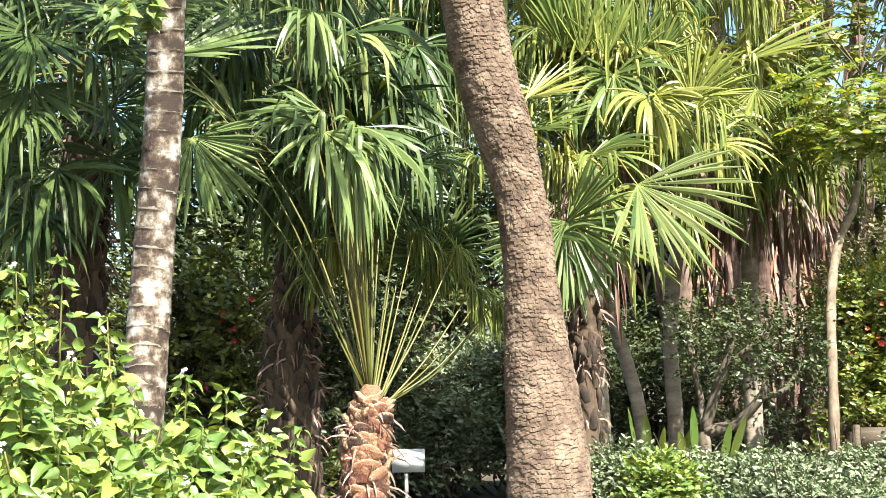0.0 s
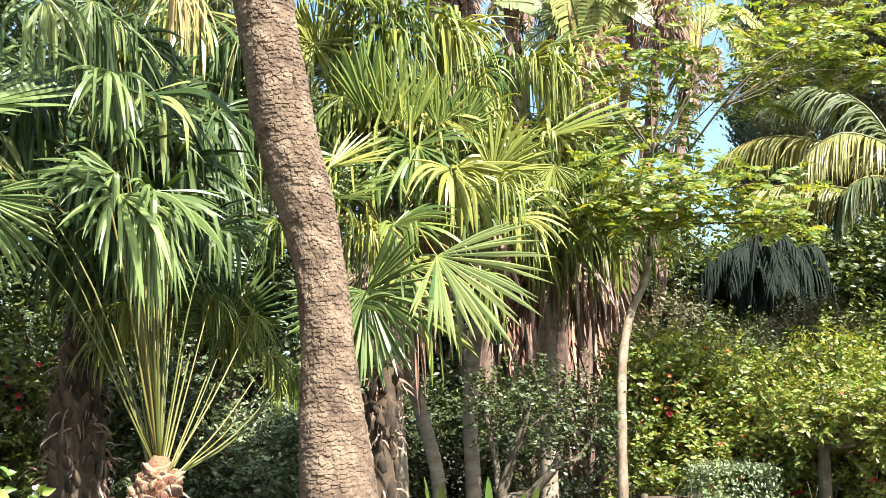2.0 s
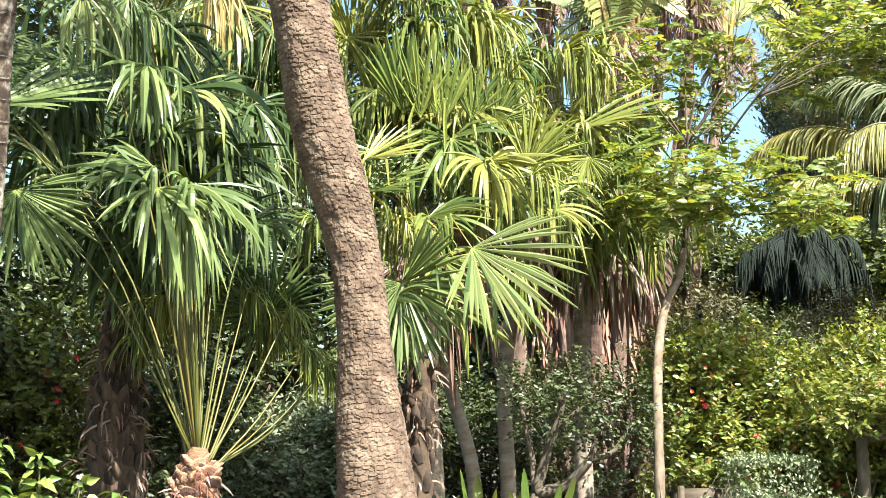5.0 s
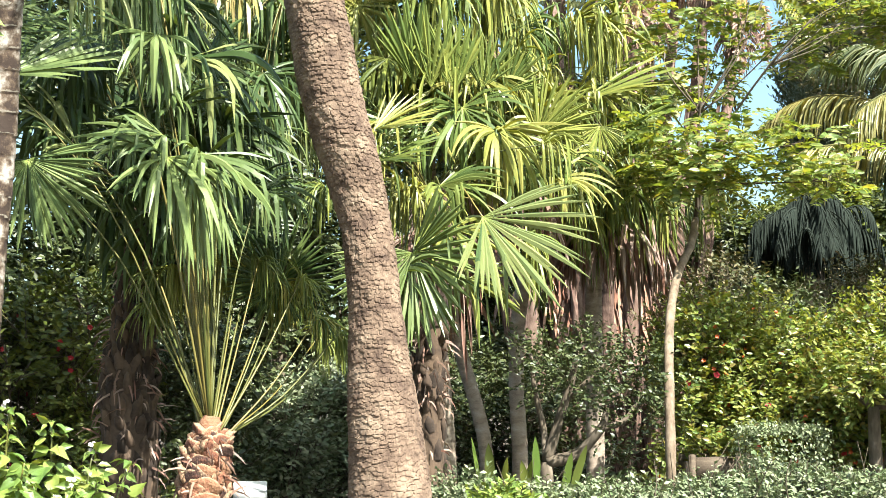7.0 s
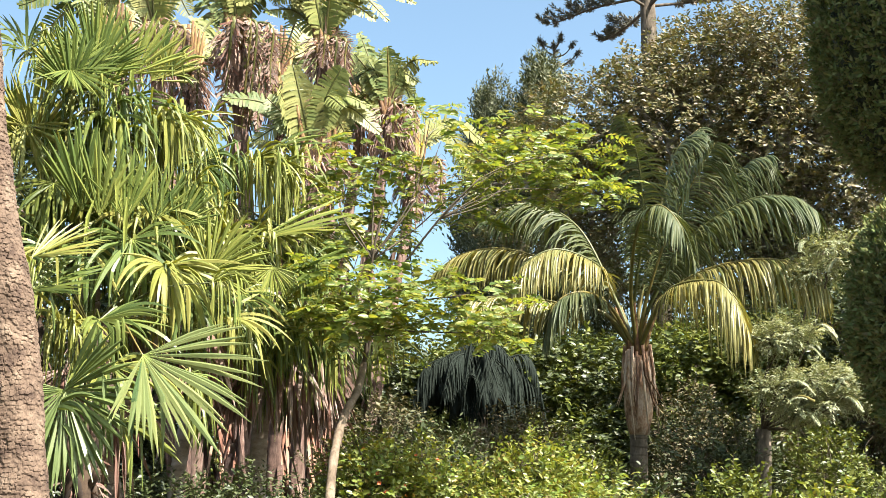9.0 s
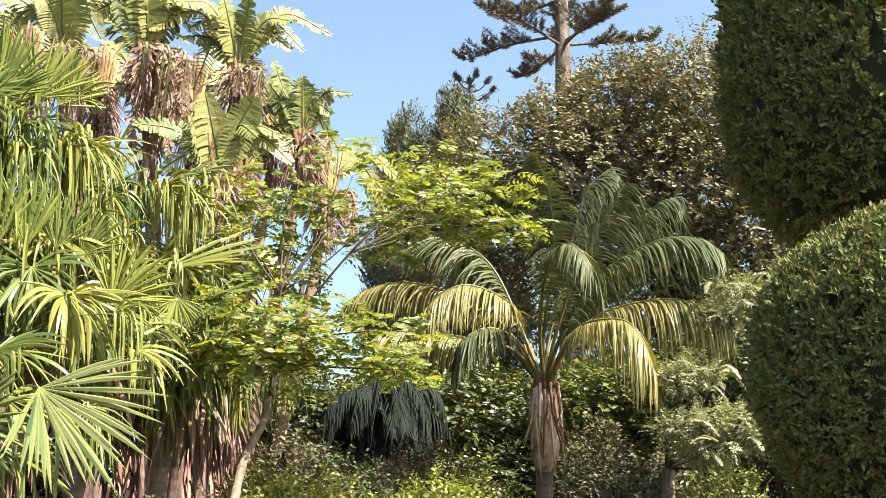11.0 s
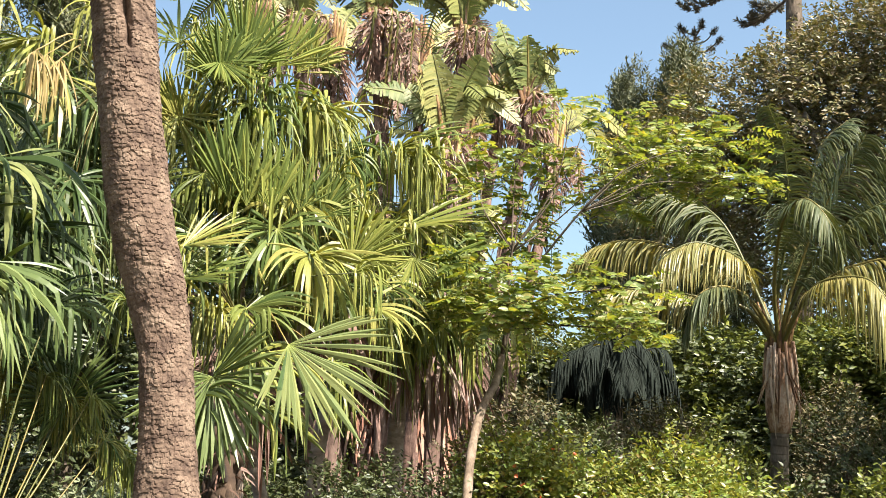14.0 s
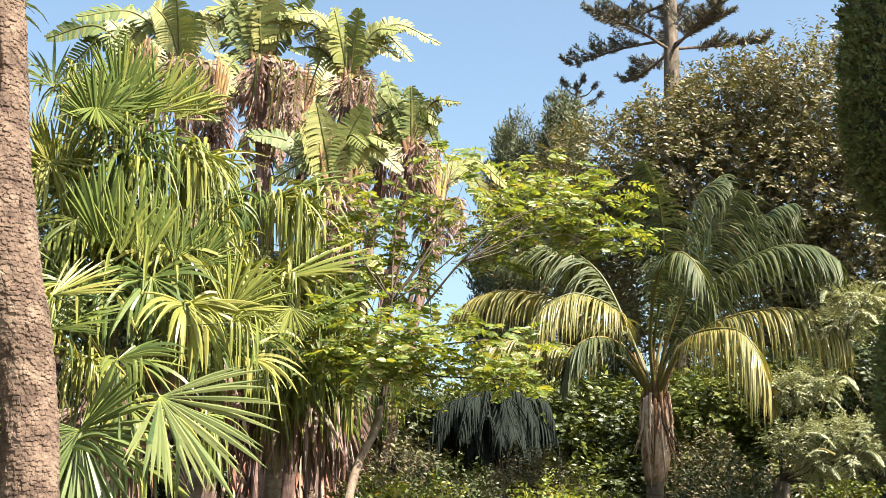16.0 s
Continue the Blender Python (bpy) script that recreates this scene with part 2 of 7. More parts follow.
def cut_base(name):
    """Red-brown leaf bases with pale frayed rims."""
    m, nt, bsdf = nodes_of(name)
    oi, at = nt.nodes.new("ShaderNodeObjectInfo"), nt.nodes.new("ShaderNodeAttribute")
    at.attribute_name = "tip"
    grain, spot = noise_of(nt, 70.0, 4, (0.2, 1, 1)), noise_of(nt, 28.0, 5)
    fac = math_of(nt, "ADD", math_of(nt, "MULTIPLY", spot, 0.6), math_of(nt, "MULTIPLY", oi.outputs["Random"], 0.4))
    col = ramp(nt, fac, [(0.3, (0.03, 0.011, 0.007)), (0.46, (0.1, 0.034, 0.018)), (0.58, (0.17, 0.065, 0.033)), (0.68, (0.22, 0.11, 0.06))])
    rim = ramp(nt, math_of(nt, "ADD", at.outputs["Fac"], math_of(nt, "MULTIPLY", math_of(nt, "SUBTRACT", grain, 0.5), 0.9)), [(0.62, (0, 0, 0)), (0.98, (1, 1, 1))])
    col = mixed(nt, rim, col, (0.31, 0.215, 0.135))
    nt.links.new(col, bsdf.inputs["Base Color"])
    bsdf.inputs["Roughness"].default_value = 0.85
    bumped(nt, bsdf, math_of(nt, "ADD", grain, spot), 1.0, 0.012)
    return m


BOOT = cut_base("cut_leaf_base")
BARK_FIG = solid_material("pale_fig_bark", [(0.2, 0.17, 0.14), (0.34, 0.3, 0.26), (0.45, 0.41, 0.36)], 5, 0.9, 0.4)
BOOT_OLD = solid_material("old_leaf_base", [(0.03, 0.019, 0.013), (0.07, 0.045, 0.03), (0.13, 0.085, 0.055)], 7, 0.95, 0.6, (1, 1, 1), 50, 0.01, 0.4)
PINK = solid_material("papery_pink_stem", [(0.05, 0.028, 0.022), (0.15, 0.085, 0.065), (0.31, 0.21, 0.165)], 5, 0.9, 0.5, (5, 5, 0.7), 40, 0.01, 0.3)
PEEL = solid_material("torn_pink_sheath", [(0.2, 0.085, 0.055), (0.4, 0.2, 0.13), (0.55, 0.36, 0.26)], 8, 0.85, 0.4, (1, 1, 0.5), 40, 0.01, 0.4)
FIBRE = solid_material("fibrous_sheath", [(0.14, 0.075, 0.042), (0.38, 0.23, 0.135), (0.62, 0.48, 0.36)], 6, 0.9, 0.6, (1.6, 1.6, 0.8), 30, 0.01, 0.3, (0.4, 0.62))
TWIG = solid_material("twig_bark", [(0.06, 0.045, 0.03), (0.13, 0.1, 0.065)], 20, 0.9, 0.3)
SOIL = solid_material("soil_and_litter", [(0.035, 0.026, 0.018), (0.07, 0.052, 0.035), (0.12, 0.095, 0.06)], 1.6, 0.95, 0.7, (1, 1, 1), 22, 0.03)
SIGN = solid_material("white_board", [(0.74, 0.76, 0.77), (0.82, 0.83, 0.83)], 3, 0.5, 0.05)
POST = solid_material("grey_post", [(0.3, 0.3, 0.29), (0.42, 0.41, 0.4)], 12, 0.6, 0.2)
TIMBER = solid_material("weathered_timber", [(0.06, 0.04, 0.026), (0.11, 0.08, 0.054), (0.16, 0.12, 0.085)], 5, 0.85, 0.5, (1, 8, 8))



# ---- building blocks
def unit(v):
    v = np.asarray(v, float)
    return v / np.maximum(np.linalg.norm(v, axis=-1, keepdims=True), 1e-9)


class Geo:
    """Vertices and faces that are gathered into one mesh."""

    def __init__(self):
        self.v, self.q, self.t, self.tip, self.n = [], [], [], [], 0

    def add(self, v, q=None, t=None, tip=None):
        v = np.asarray(v, float).reshape(-1, 3)
        if q is not None and len(q):
            self.q.append(np.asarray(q, int).reshape(-1, 4) + self.n)
        if t is not None and len(t):
            self.t.append(np.asarray(t, int).reshape(-1, 3) + self.n)
        self.v.append(v)
        self.tip.append(np.zeros(len(v)) if tip is None else np.asarray(tip, float).ravel())
        self.n += len(v)
        return self

    def mesh(self, name, base, material, smooth=True):
        v = np.concatenate(self.v) - np.asarray(base, float)
        q = np.concatenate(self.q) if self.q else np.zeros((0, 4), int)
        t = np.concatenate(self.t) if self.t else np.zeros((0, 3), int)
        me = bpy.data.meshes.new(name)
        me.vertices.add(len(v))
        me.vertices.foreach_set("co", v.astype(np.float32).ravel())
        idx = np.concatenate([q.ravel(), t.ravel()]).astype(np.int32)
        me.loops.add(len(idx))
        me.loops.foreach_set("vertex_index", idx)
        me.polygons.add(len(q) + len(t))
        starts = np.concatenate([np.arange(len(q)) * 4, len(q) * 4 + np.arange(len(t)) * 3]).astype(np.int32)
        me.polygons.foreach_set("loop_start", starts)
        me.update(calc_edges=True)
        me.polygons.foreach_set("use_smooth", np.full(len(q) + len(t), smooth))
        at = me.attributes.new("tip", "FLOAT", "POINT")
        at.data.foreach_set("value", np.concatenate(self.tip).astype(np.float32))
        me.materials.append(material)
        me.validate()
        return me


BASE = {}


def thing(name, base, label, category, group="", kind=""):
    """An Empty at the base of a thing, to which its parts are given."""
    ob = new(name)
    ob.empty_display_size = 0.2
    ob.location = base
    BASE[ob] = np.asarray(base, float)
    return tagged(ob, label, category, group, kind)


def part(name, geo, material, parent, label="", kind="", smooth=True):
    """Links a Geo as one mesh object under a thing or a part."""
    ob = new(name, geo.mesh(name, BASE[parent], material, smooth))
    ob.parent = parent
    BASE[ob] = BASE[parent]
    return tagged(ob, label, kind=kind)


def whole(name, geo, material, base, label, category, group="", kind="", smooth=True):
    """A thing that is one mesh."""
    ob = new(name, geo.mesh(name, base, material, smooth))
    ob.location = base
    BASE[ob] = np.asarray(base, float)
    return tagged(ob, label, category, group, kind)


def smooth_path(points, n):
    """n points on a smooth curve through the given ones."""
    p = np.asarray(points, float)
    p = np.vstack([2 * p[0] - p[1], p, 2 * p[-1] - p[-2]])
    out = []
    for u in np.linspace(0, len(p) - 3 - 1e-6, n):
        i = int(u)
        f = u - i
        a, b, c, d = p[i:i + 4]
        out.append(0.5 * (2 * b + (c - a) * f + (2 * a - 5 * b + 4 * c - d) * f * f + (3 * b - a - 3 * c + d) * f ** 3))
    return np.array(out)


def frames_along(path):
    t = unit(np.gradient(path, axis=0))
    ref = np.array([0.31, 0.95, 0.05]) if abs(t[0][2]) > 0.6 else np.array([0, 0, 1.0])
    a = unit(np.cross(t, ref))
    return t, a, np.cross(t, a)


def tube(geo, path, radii, sides=8, cap=True):
    path = np.asarray(path, float)
    radii = np.broadcast_to(np.asarray(radii, float), (len(path),))
    t, a, b = frames_along(path)
    th = np.linspace(0, 2 * np.pi, sides, endpoint=False)
    v = path[:, None] + radii[:, None, None] * (np.cos(th)[None, :, None] * a[:, None] + np.sin(th)[None, :, None] * b[:, None])
    i, j = np.meshgrid(np.arange(len(path) - 1), np.arange(sides), indexing="ij")
    k = (j + 1) % sides
    q = np.stack([i * sides + j, i * sides + k, (i + 1) * sides + k, (i + 1) * sides + j], -1).reshape(-1, 4)
    v, n = v.reshape(-1, 3), len(path) * sides
    tri = []
    if cap:
        v = np.vstack([v, path[-1], path[0]])
        top, c = n - sides, np.arange(sides)
        tri = np.vstack([np.stack([top + c, top + (c + 1) % sides, np.full(sides, n)], -1), np.stack([(c + 1) % sides, c, np.full(sides, n + 1)], -1)])
    return geo.add(v, q, tri)


def ribbons(geo, start, d, w, length, half, s, fall, fold=0.0, tip=None, late=0.0):
    """Many leaf strips at once: from start along d, w across, bending down by fall; s: the stations, half: half widths (strips x stations)."""
    n, m = len(start), len(s)
    p, d, w = start.copy(), unit(d), unit(w)
    rows = []
    for j in range(m):
        if j:
            ds = s[j] - s[j - 1]
            push = fall[:, j][:, None] if fall.ndim == 2 else np.where(s[j] > late, fall * ds, 0.0)[:, None]
            d = unit(d + push * np.array([0, 0, -1.0]))
            p = p + d * (length * ds)[:, None]
        ww = unit(w - (w * d).sum(1, keepdims=True) * d)
        up = np.cross(d, ww)
        h = half[:, j][:, None]
        if fold:
            rows.append(np.stack([p - ww * h, p + up * h * fold, p + ww * h], 1))
        else:
            rows.append(np.stack([p - ww * h, p + ww * h], 1))
    v = np.stack(rows, 1)
    k = v.shape[2]
    i, j, c = np.meshgrid(np.arange(n), np.arange(m - 1), np.arange(k - 1), indexing="ij")
    at = (i * m + j) * k + c
    q = np.stack([at, at + 1, at + k + 1, at + k], -1).reshape(-1, 4)
    tips = np.broadcast_to((s if tip is None else tip)[None, :, None], (n, m, k))
    return geo.add(v.reshape(-1, 3), q, None, tips)


def fan_blade(hub, axis, normal, R, droop=1.0, arc=270, cup=0.12):
    """The pleated blade of a fan palm's leaf: stiff and open, with kinked straps, or hanging in ribbons, as droop grows."""
    stiff, ribbon = droop < 0.55, droop > 2.0
    nseg = max(9, int(arc / (4.7 if stiff else 4.4 if ribbon else 7.2)))
    x = unit(axis)
    z = unit(np.asarray(normal, float) - np.dot(normal, x) * x)
    y = np.cross(z, x)
    fused = (0.56 if stiff else 0.3 if ribbon else 0.4) * rng.uniform(0.85, 1.12)
    loose = 0.12 if stiff else 0.9 if ribbon else 0.55
    th = np.radians(np.linspace(-arc / 2, arc / 2, nseg) + rng.normal(0, arc / nseg * loose * 0.7, nseg))
    rel = np.abs(th) / np.radians(arc / 2)
    d = np.cos(th)[:, None] * x + np.sin(th)[:, None] * y + cup * z + (0.25 * np.abs(np.sin(th)) ** 2)[:, None] * z + rng.normal(0, 0.02 + 0.17 * loose, (nseg, 3))
    w = -np.sin(th)[:, None] * x + np.cos(th)[:, None] * y + z * rng.normal(0, loose, (nseg, 1))
    L = R * (1 - 0.25 * rel ** 2) * np.clip(1 + rng.normal(0, 0.03 + 0.17 * loose, nseg), 0.45, 1.3)
    s = np.array([0.02, fused * 0.5] + [fused + (1 - fused) * k for k in (0, 0.16, 0.34, 0.54, 0.78, 1.0)])
    q = np.clip((s - fused) / (1 - fused), 0, 1)
    wide = np.minimum(L * max(fused, 0.42) * np.tan(np.radians(arc / nseg) / 2) * (1.12 if stiff else 1.15), 0.033) * (1.0 if stiff else rng.uniform(0.75, 1.2, nseg))
    half = np.where(s[None] <= fused, wide[:, None] * s[None] / fused, wide[:, None] * (1 - q[None] ** (2.0 if stiff else 2.4)) + 0.001)
    ds = np.diff(s, prepend=0.0)
    fall = (s > fused)[None] * ds[None] * ((0.25 if stiff else 0.5 + 0.9 * droop) * rng.uniform(0.2, 1.6, nseg))[:, None]
    bent = np.flatnonzero(rng.random(nseg) < (0.06 if stiff else 0.6 if ribbon else 0.42))
    at = rng.integers(2, 4 if ribbon else 6, len(bent))
    fall[bent, at] += rng.uniform(1.5, 5.0, len(bent))
    fall[bent, np.minimum(at + 1, 7)] += rng.uniform(0.3, 2.0, len(bent))
    return ribbons(Geo(), np.repeat([np.asarray(hub, float)], nseg, 0), d, w, L, half, s, fall, 0.75, None, fused)


def fan_leaf(palm, crown, hub, axis, normal=(0.15, -1, 0.5), R=0.85, droop=1.2, material=None, stalk=None, arc=270, sag=0.12, name="fan_leaf", label=""):
    """One leaf of a fan palm: the blade, and under it the stalk that joins it to the crown."""
    hub, crown = np.asarray(hub, float), np.asarray(crown, float)
    blade = part(name, fan_blade(hub, axis, normal, R, droop, arc), material or FAN, palm, label, smooth=False)
    mid = (hub + crown) / 2 + np.array([0, 0, sag * np.linalg.norm(hub - crown)])
    path = smooth_path([crown, mid, hub], 9)
    part("stalk", tube(Geo(), path, np.linspace(0.009, 0.005, 9) * rng.uniform(0.7, 1.15), 6), stalk or STALK, blade)
    return blade


def crown_of_fans(palm, crown, n, reach=(0.7, 1.2), R=(0.7, 0.95), el=(-35, 80), droop=(0.6, 3.0), material=None, az=(0, 360), seed=0):
    """Leaves all round a crown, the lower ones hanging."""
    r = np.random.default_rng(seed)
    for i in range(n):
        a = radians(az[0] + (az[1] - az[0]) * ((i * 0.618034) % 1.0) + r.uniform(-10, 10))
        e = radians(el[0] + (el[1] - el[0]) * (i + 0.5) / n + r.uniform(-8, 8))
        d = np.array([math.cos(a) * math.cos(e), math.sin(a) * math.cos(e), math.sin(e)])
        hub = np.asarray(crown, float) + d * r.uniform(*reach)
        flat = np.array([math.cos(a), math.sin(a), 0])
        axis = flat * 0.6 + np.array([0, 0, -0.5 + 1.1 * math.sin(e)]) + r.normal(0, 0.25, 3)
        normal = flat * 0.6 * math.cos(e) + np.array([0, -0.35, 0.5]) + r.normal(0, 0.4, 3)
        fan_leaf(palm, crown, hub, axis, normal, r.uniform(*R), r.uniform(*droop), material, arc=int(r.uniform(110, 210)))


def feather_frond(palm, points, leaflet=0.5, n=62, fall=2.0, material=None, width=0.016, lift=0.25, lean=0.7, start=0.12, rib=None, stout=1.0):
    """A feather palm's frond: leaflets on both sides of an arching midrib."""
    path = smooth_path(points, 40)
    t, a, b = frames_along(path)
    u = np.linspace(start, 0.995, n)
    at = np.stack([np.interp(u * 39, np.arange(40), path[:, k]) for k in range(3)], 1)
    tg = unit(np.stack([np.interp(u * 39, np.arange(40), t[:, k]) for k in range(3)], 1))
    g = Geo()
    size = leaflet * np.clip(np.sin(np.pi * (0.1 + 0.82 * (u - start) / (1 - start))), 0.15, 1) ** 0.7
    s = np.array([0.0, 0.15, 0.35, 0.6, 0.82, 1.0])
    for side in (-1, 1):
        flat = unit(np.cross(tg, [0, 0, 1.0]) + 1e-4) * side
        d = flat * 0.9 + tg * lean + np.array([0, 0, lift]) + rng.normal(0, 0.07, (n, 3))
        length = size * (1 + rng.normal(0, 0.12, n))
        half = width * np.array([0.35, 1, 1.05, 0.85, 0.5, 0.06])[None] * np.ones((n, 1))
        ribbons(g, at, d, tg + rng.normal(0, 0.15, (n, 3)), length, half, s, fall * rng.uniform(0.5, 1.5, n), 0.35)
    frond = part("frond", g, material or FEATHER, palm, smooth=False)
    part("midrib", tube(Geo(), path, np.linspace(0.022 * stout, 0.004, 40), 5), rib or STALK, frond)
    return frond


def paddle_leaf(plant, points, W=0.28, n=34, material=None, tear=0.4, fall=0.8, name="paddle_leaf", face=None, bare=0.2, mess=0.06):
    """A banana-like leaf: a midrib with a blade torn into straps."""
    path = smooth_path(points, 30)
    t, a, b = frames_along(path)
    u = np.linspace(bare, 0.99, n)
    at = np.stack([np.interp(u * 29, np.arange(30), path[:, k]) for k in range(3)], 1)
    tg = unit(np.stack([np.interp(u * 29, np.arange(30), t[:, k]) for k in range(3)], 1))
    gap = np.linalg.norm(path[-1] - path[0]) * (1.05 - bare) / n
    g, s = Geo(), np.array([0.0, 0.3, 0.6, 0.85, 1.0])
    prof = W * np.clip(np.sin(np.pi * (0.08 + 0.9 * (u - bare) / (1 - bare))), 0.05, 1) ** 0.55
    face = unit(np.array([rng.normal(0, 0.45), -1.0, rng.normal(0.45, 0.3)])) if face is None else unit(face)
    for side in (-1, 1):
        flat = unit(np.cross(tg, face) + 1e-4) * side
        torn = np.cumsum(rng.random(n) < tear)
        extra = np.random.default_rng(int(rng.integers(1e6))).uniform(0.2, 1.8, n + 1)[torn]
        slide = np.random.default_rng(int(rng.integers(1e6))).normal(0, 0.16, n + 1)[torn]
        d = flat + tg * (0.35 + slide[:, None]) + face * 0.15 + rng.normal(0, mess, (n, 3))
        half = np.full((n, 5), gap * 0.66) * np.array([1, 1, 1, 1, 0.86])
        ribbons(g, at, d, tg, prof, half, s, fall * extra, 0.0, np.array([0, 0.3, 0.6, 0.8, 0.96]))
    leaf = part(name, g, material or PADDLE, plant, smooth=False)
    part("midrib", tube(Geo(), path, np.linspace(0.035, 0.008, 30), 6), STALK, leaf)
    return leaf


# leaf shapes: x along, y across, z the fold
KITE_V = np.array([(0, 0, 0), (1, 0, -0.08), (0.45, 0.22, 0.06), (0.45, -0.22, 0.06)])
KITE_Q, KITE_T = np.zeros((0, 4), int), np.array([(0, 2, 1), (0, 1, 3)])


OVATE_U, OVATE_H = (0, 0.1, 0.28, 0.5, 0.72, 0.88, 1.0), (0.015, 0.19, 0.28, 0.26, 0.17, 0.075, 0.004)
OVATE_V = np.array([(x, h * s, 0.22 * h * abs(s) - 0.03 - 0.2 * x * x) for x, h in zip(OVATE_U, OVATE_H) for s in (-1, -0.5, 0, 0.5, 1)])
OVATE_Q = np.array([(k * 5 + c, k * 5 + c + 1, k * 5 + c + 6, k * 5 + c + 5) for k in range(6) for c in range(4)])
OVAL_V = np.array([(0, 0, 0), (1, 0, -0.1), (0.28, 0.21, 0.06), (0.7, 0.19, 0.03), (0.28, -0.21, 0.06), (0.7, -0.19, 0.03)])
OVAL_Q, OVAL_T = np.array([(0, 1, 3, 2), (0, 4, 5, 1)]), np.zeros((0, 3), int)
SHAPES = {"oval": (OVAL_V, OVAL_Q, OVAL_T), "kite": (KITE_V, KITE_Q, KITE_T), "ovate": (OVATE_V, OVATE_Q, np.zeros((0, 3), int))}


def leaves(geo, at, d, up, size, shape="kite", wide=1.0):
    """A leaf at each place, pointing along d, its face to up."""
    V, Q, T = SHAPES[shape]
    x = unit(d)
    y = unit(np.cross(up, x))
    z = np.cross(x, y)
    size = np.broadcast_to(size, (len(at),))[:, None, None]
    v = at[:, None] + size * (V[None, :, :1] * x[:, None] + wide * V[None, :, 1:2] * y[:, None] + V[None, :, 2:] * z[:, None])
    off = (np.arange(len(at)) * len(V))[:, None, None]
    return geo.add(v.reshape(-1, 3), (off + Q[None]).reshape(-1, 4), (off + T[None]).reshape(-1, 3))


def sprays(clusters, twigs, size, reach=0.25, per=8, shape="kite", wide=1.0, droop=0.0, inner=0.55, up=0.6, seed=0, wood=None, floor=0.05, flat=0.5):
    """Leaves on twigs over ellipsoid clusters (x, y, z, rx, ry, rz)."""
    r = np.random.default_rng(seed)
    c = np.asarray(clusters, float)
    weight = c[:, 3] * c[:, 4] + c[:, 4] * c[:, 5] + c[:, 3] * c[:, 5]
    pick = r.choice(len(c), twigs, p=weight / weight.sum())
    n = unit(r.normal(0, 1, (twigs, 3)))
    rad = inner + (1 - inner) * r.random(twigs) ** 0.6
    lump = 1 + 0.22 * np.array([noise.noise(Vector(tuple(k * 2.3 + i * 7.1))) for k, i in zip(n, pick)])
    p0 = c[pick, :3] + n * c[pick, 3:] * (rad * lump)[:, None]
    p0[:, 2] = np.maximum(p0[:, 2], floor)
    out = unit(n * 0.8 + r.normal(0, 0.45, (twigs, 3)) + np.array([0, 0, up - droop]))
    g = Geo()
    k = np.arange(per)
    along = (k + 0.6) / per * reach
    P = p0[:, None] + out[:, None] * along[None, :, None] * r.uniform(0.7, 1.2, (twigs, 1, 1))
    side = unit(np.cross(out, [0.2, 0.1, 1.0]))
    sgn = np.where(k % 2 == 0, 1.0, -1.0)[None, :, None]
    d = out[:, None] * 0.6 + side[:, None] * sgn * 0.8 + r.normal(0, 0.3, (twigs, per, 3)) + np.array([0, 0, -droop])
    face = np.array([0, 0, flat]) + n[:, None] * 0.6 + r.normal(0, 0.35, (twigs, per, 3))
    leaves(g, P.reshape(-1, 3), d.reshape(-1, 3), face.reshape(-1, 3), size * r.uniform(0.65, 1.2, twigs * per), shape, wide)
    if wood is not None:
        for i in range(0, twigs, max(1, twigs // 260)):
            tube(wood, [p0[i] - out[i] * reach * 0.6, p0[i], p0[i] + out[i] * reach], [0.006, 0.005, 0.002], 3, False)
    return g


def limb_parts(tree, material, start, clusters, r0, seed=0, wander=0.15):
    for k, c in enumerate(clusters):
        part("limb", limbs(Geo(), start, [c], r0, seed * 31 + k, wander), material, tree)


def limbs(geo, start, clusters, r0, seed=0, wander=0.15, sides=5):
    """Bent limbs from the fork to each cluster, with lesser boughs inside it."""
    r = np.random.default_rng(seed)
    start = np.asarray(start, float)
    for c in clusters:
        c = np.asarray(c, float)
        end = c[:3]
        ln = np.linalg.norm(end - start)
        mid = start * 0.5 + end * 0.5 + r.normal(0, wander, 3) * ln
        mid[2] = max(mid[2], min(start[2], end[2]))
        tube(geo, smooth_path([start, mid, end], 10), np.linspace(r0, r0 * 0.35, 10), sides)
        for k in range(4):
            tip = end + unit(r.normal(0, 1, 3)) * c[3:] * 0.85
            tube(geo, smooth_path([mid * 0.35 + end * 0.65, (end + tip) / 2 + r.normal(0, 0.08, 3), tip], 7), np.linspace(r0 * 0.3, r0 * 0.07, 7), 5, False)
    return geo


def ringed_trunk(path, radii, gap, depth, sides=24, rows=200, wobble=0.004):
    """A palm trunk with ring scars."""
    path = smooth_path(path, rows)
    run = np.concatenate([[0], np.cumsum(np.linalg.norm(np.diff(path, axis=0), axis=1))])
    R = np.interp(np.linspace(0, 1, rows), np.linspace(0, 1, len(radii)), radii)
    t, a, b = frames_along(path)
    th = np.linspace(0, 2 * np.pi, sides, endpoint=False)
    ph = run[:, None] / gap + 0.18 * np.sin(th + run[:, None] * 1.7)[:, :] + 0.1 * np.sin(2 * th)[None]
    fr = ph % 1.0
    bump = depth * np.where(fr < 0.2, 1 - fr / 0.2 * 0.3, 0.7 * (1 - (fr - 0.2) / 0.8)) + wobble * np.sin(3 * th + run[:, None] * 5)
    rr = R[:, None] + bump
    v = path[:, None] + rr[..., None] * (np.cos(th)[None, :, None] * a[:, None] + np.sin(th)[None, :, None] * b[:, None])
    i, j = np.meshgrid(np.arange(rows - 1), np.arange(sides), indexing="ij")
    k = (j + 1) % sides
    return Geo().add(v.reshape(-1, 3), np.stack([i * sides + j, i * sides + k, (i + 1) * sides + k, (i + 1) * sides + j], -1).reshape(-1, 4), None, fr)


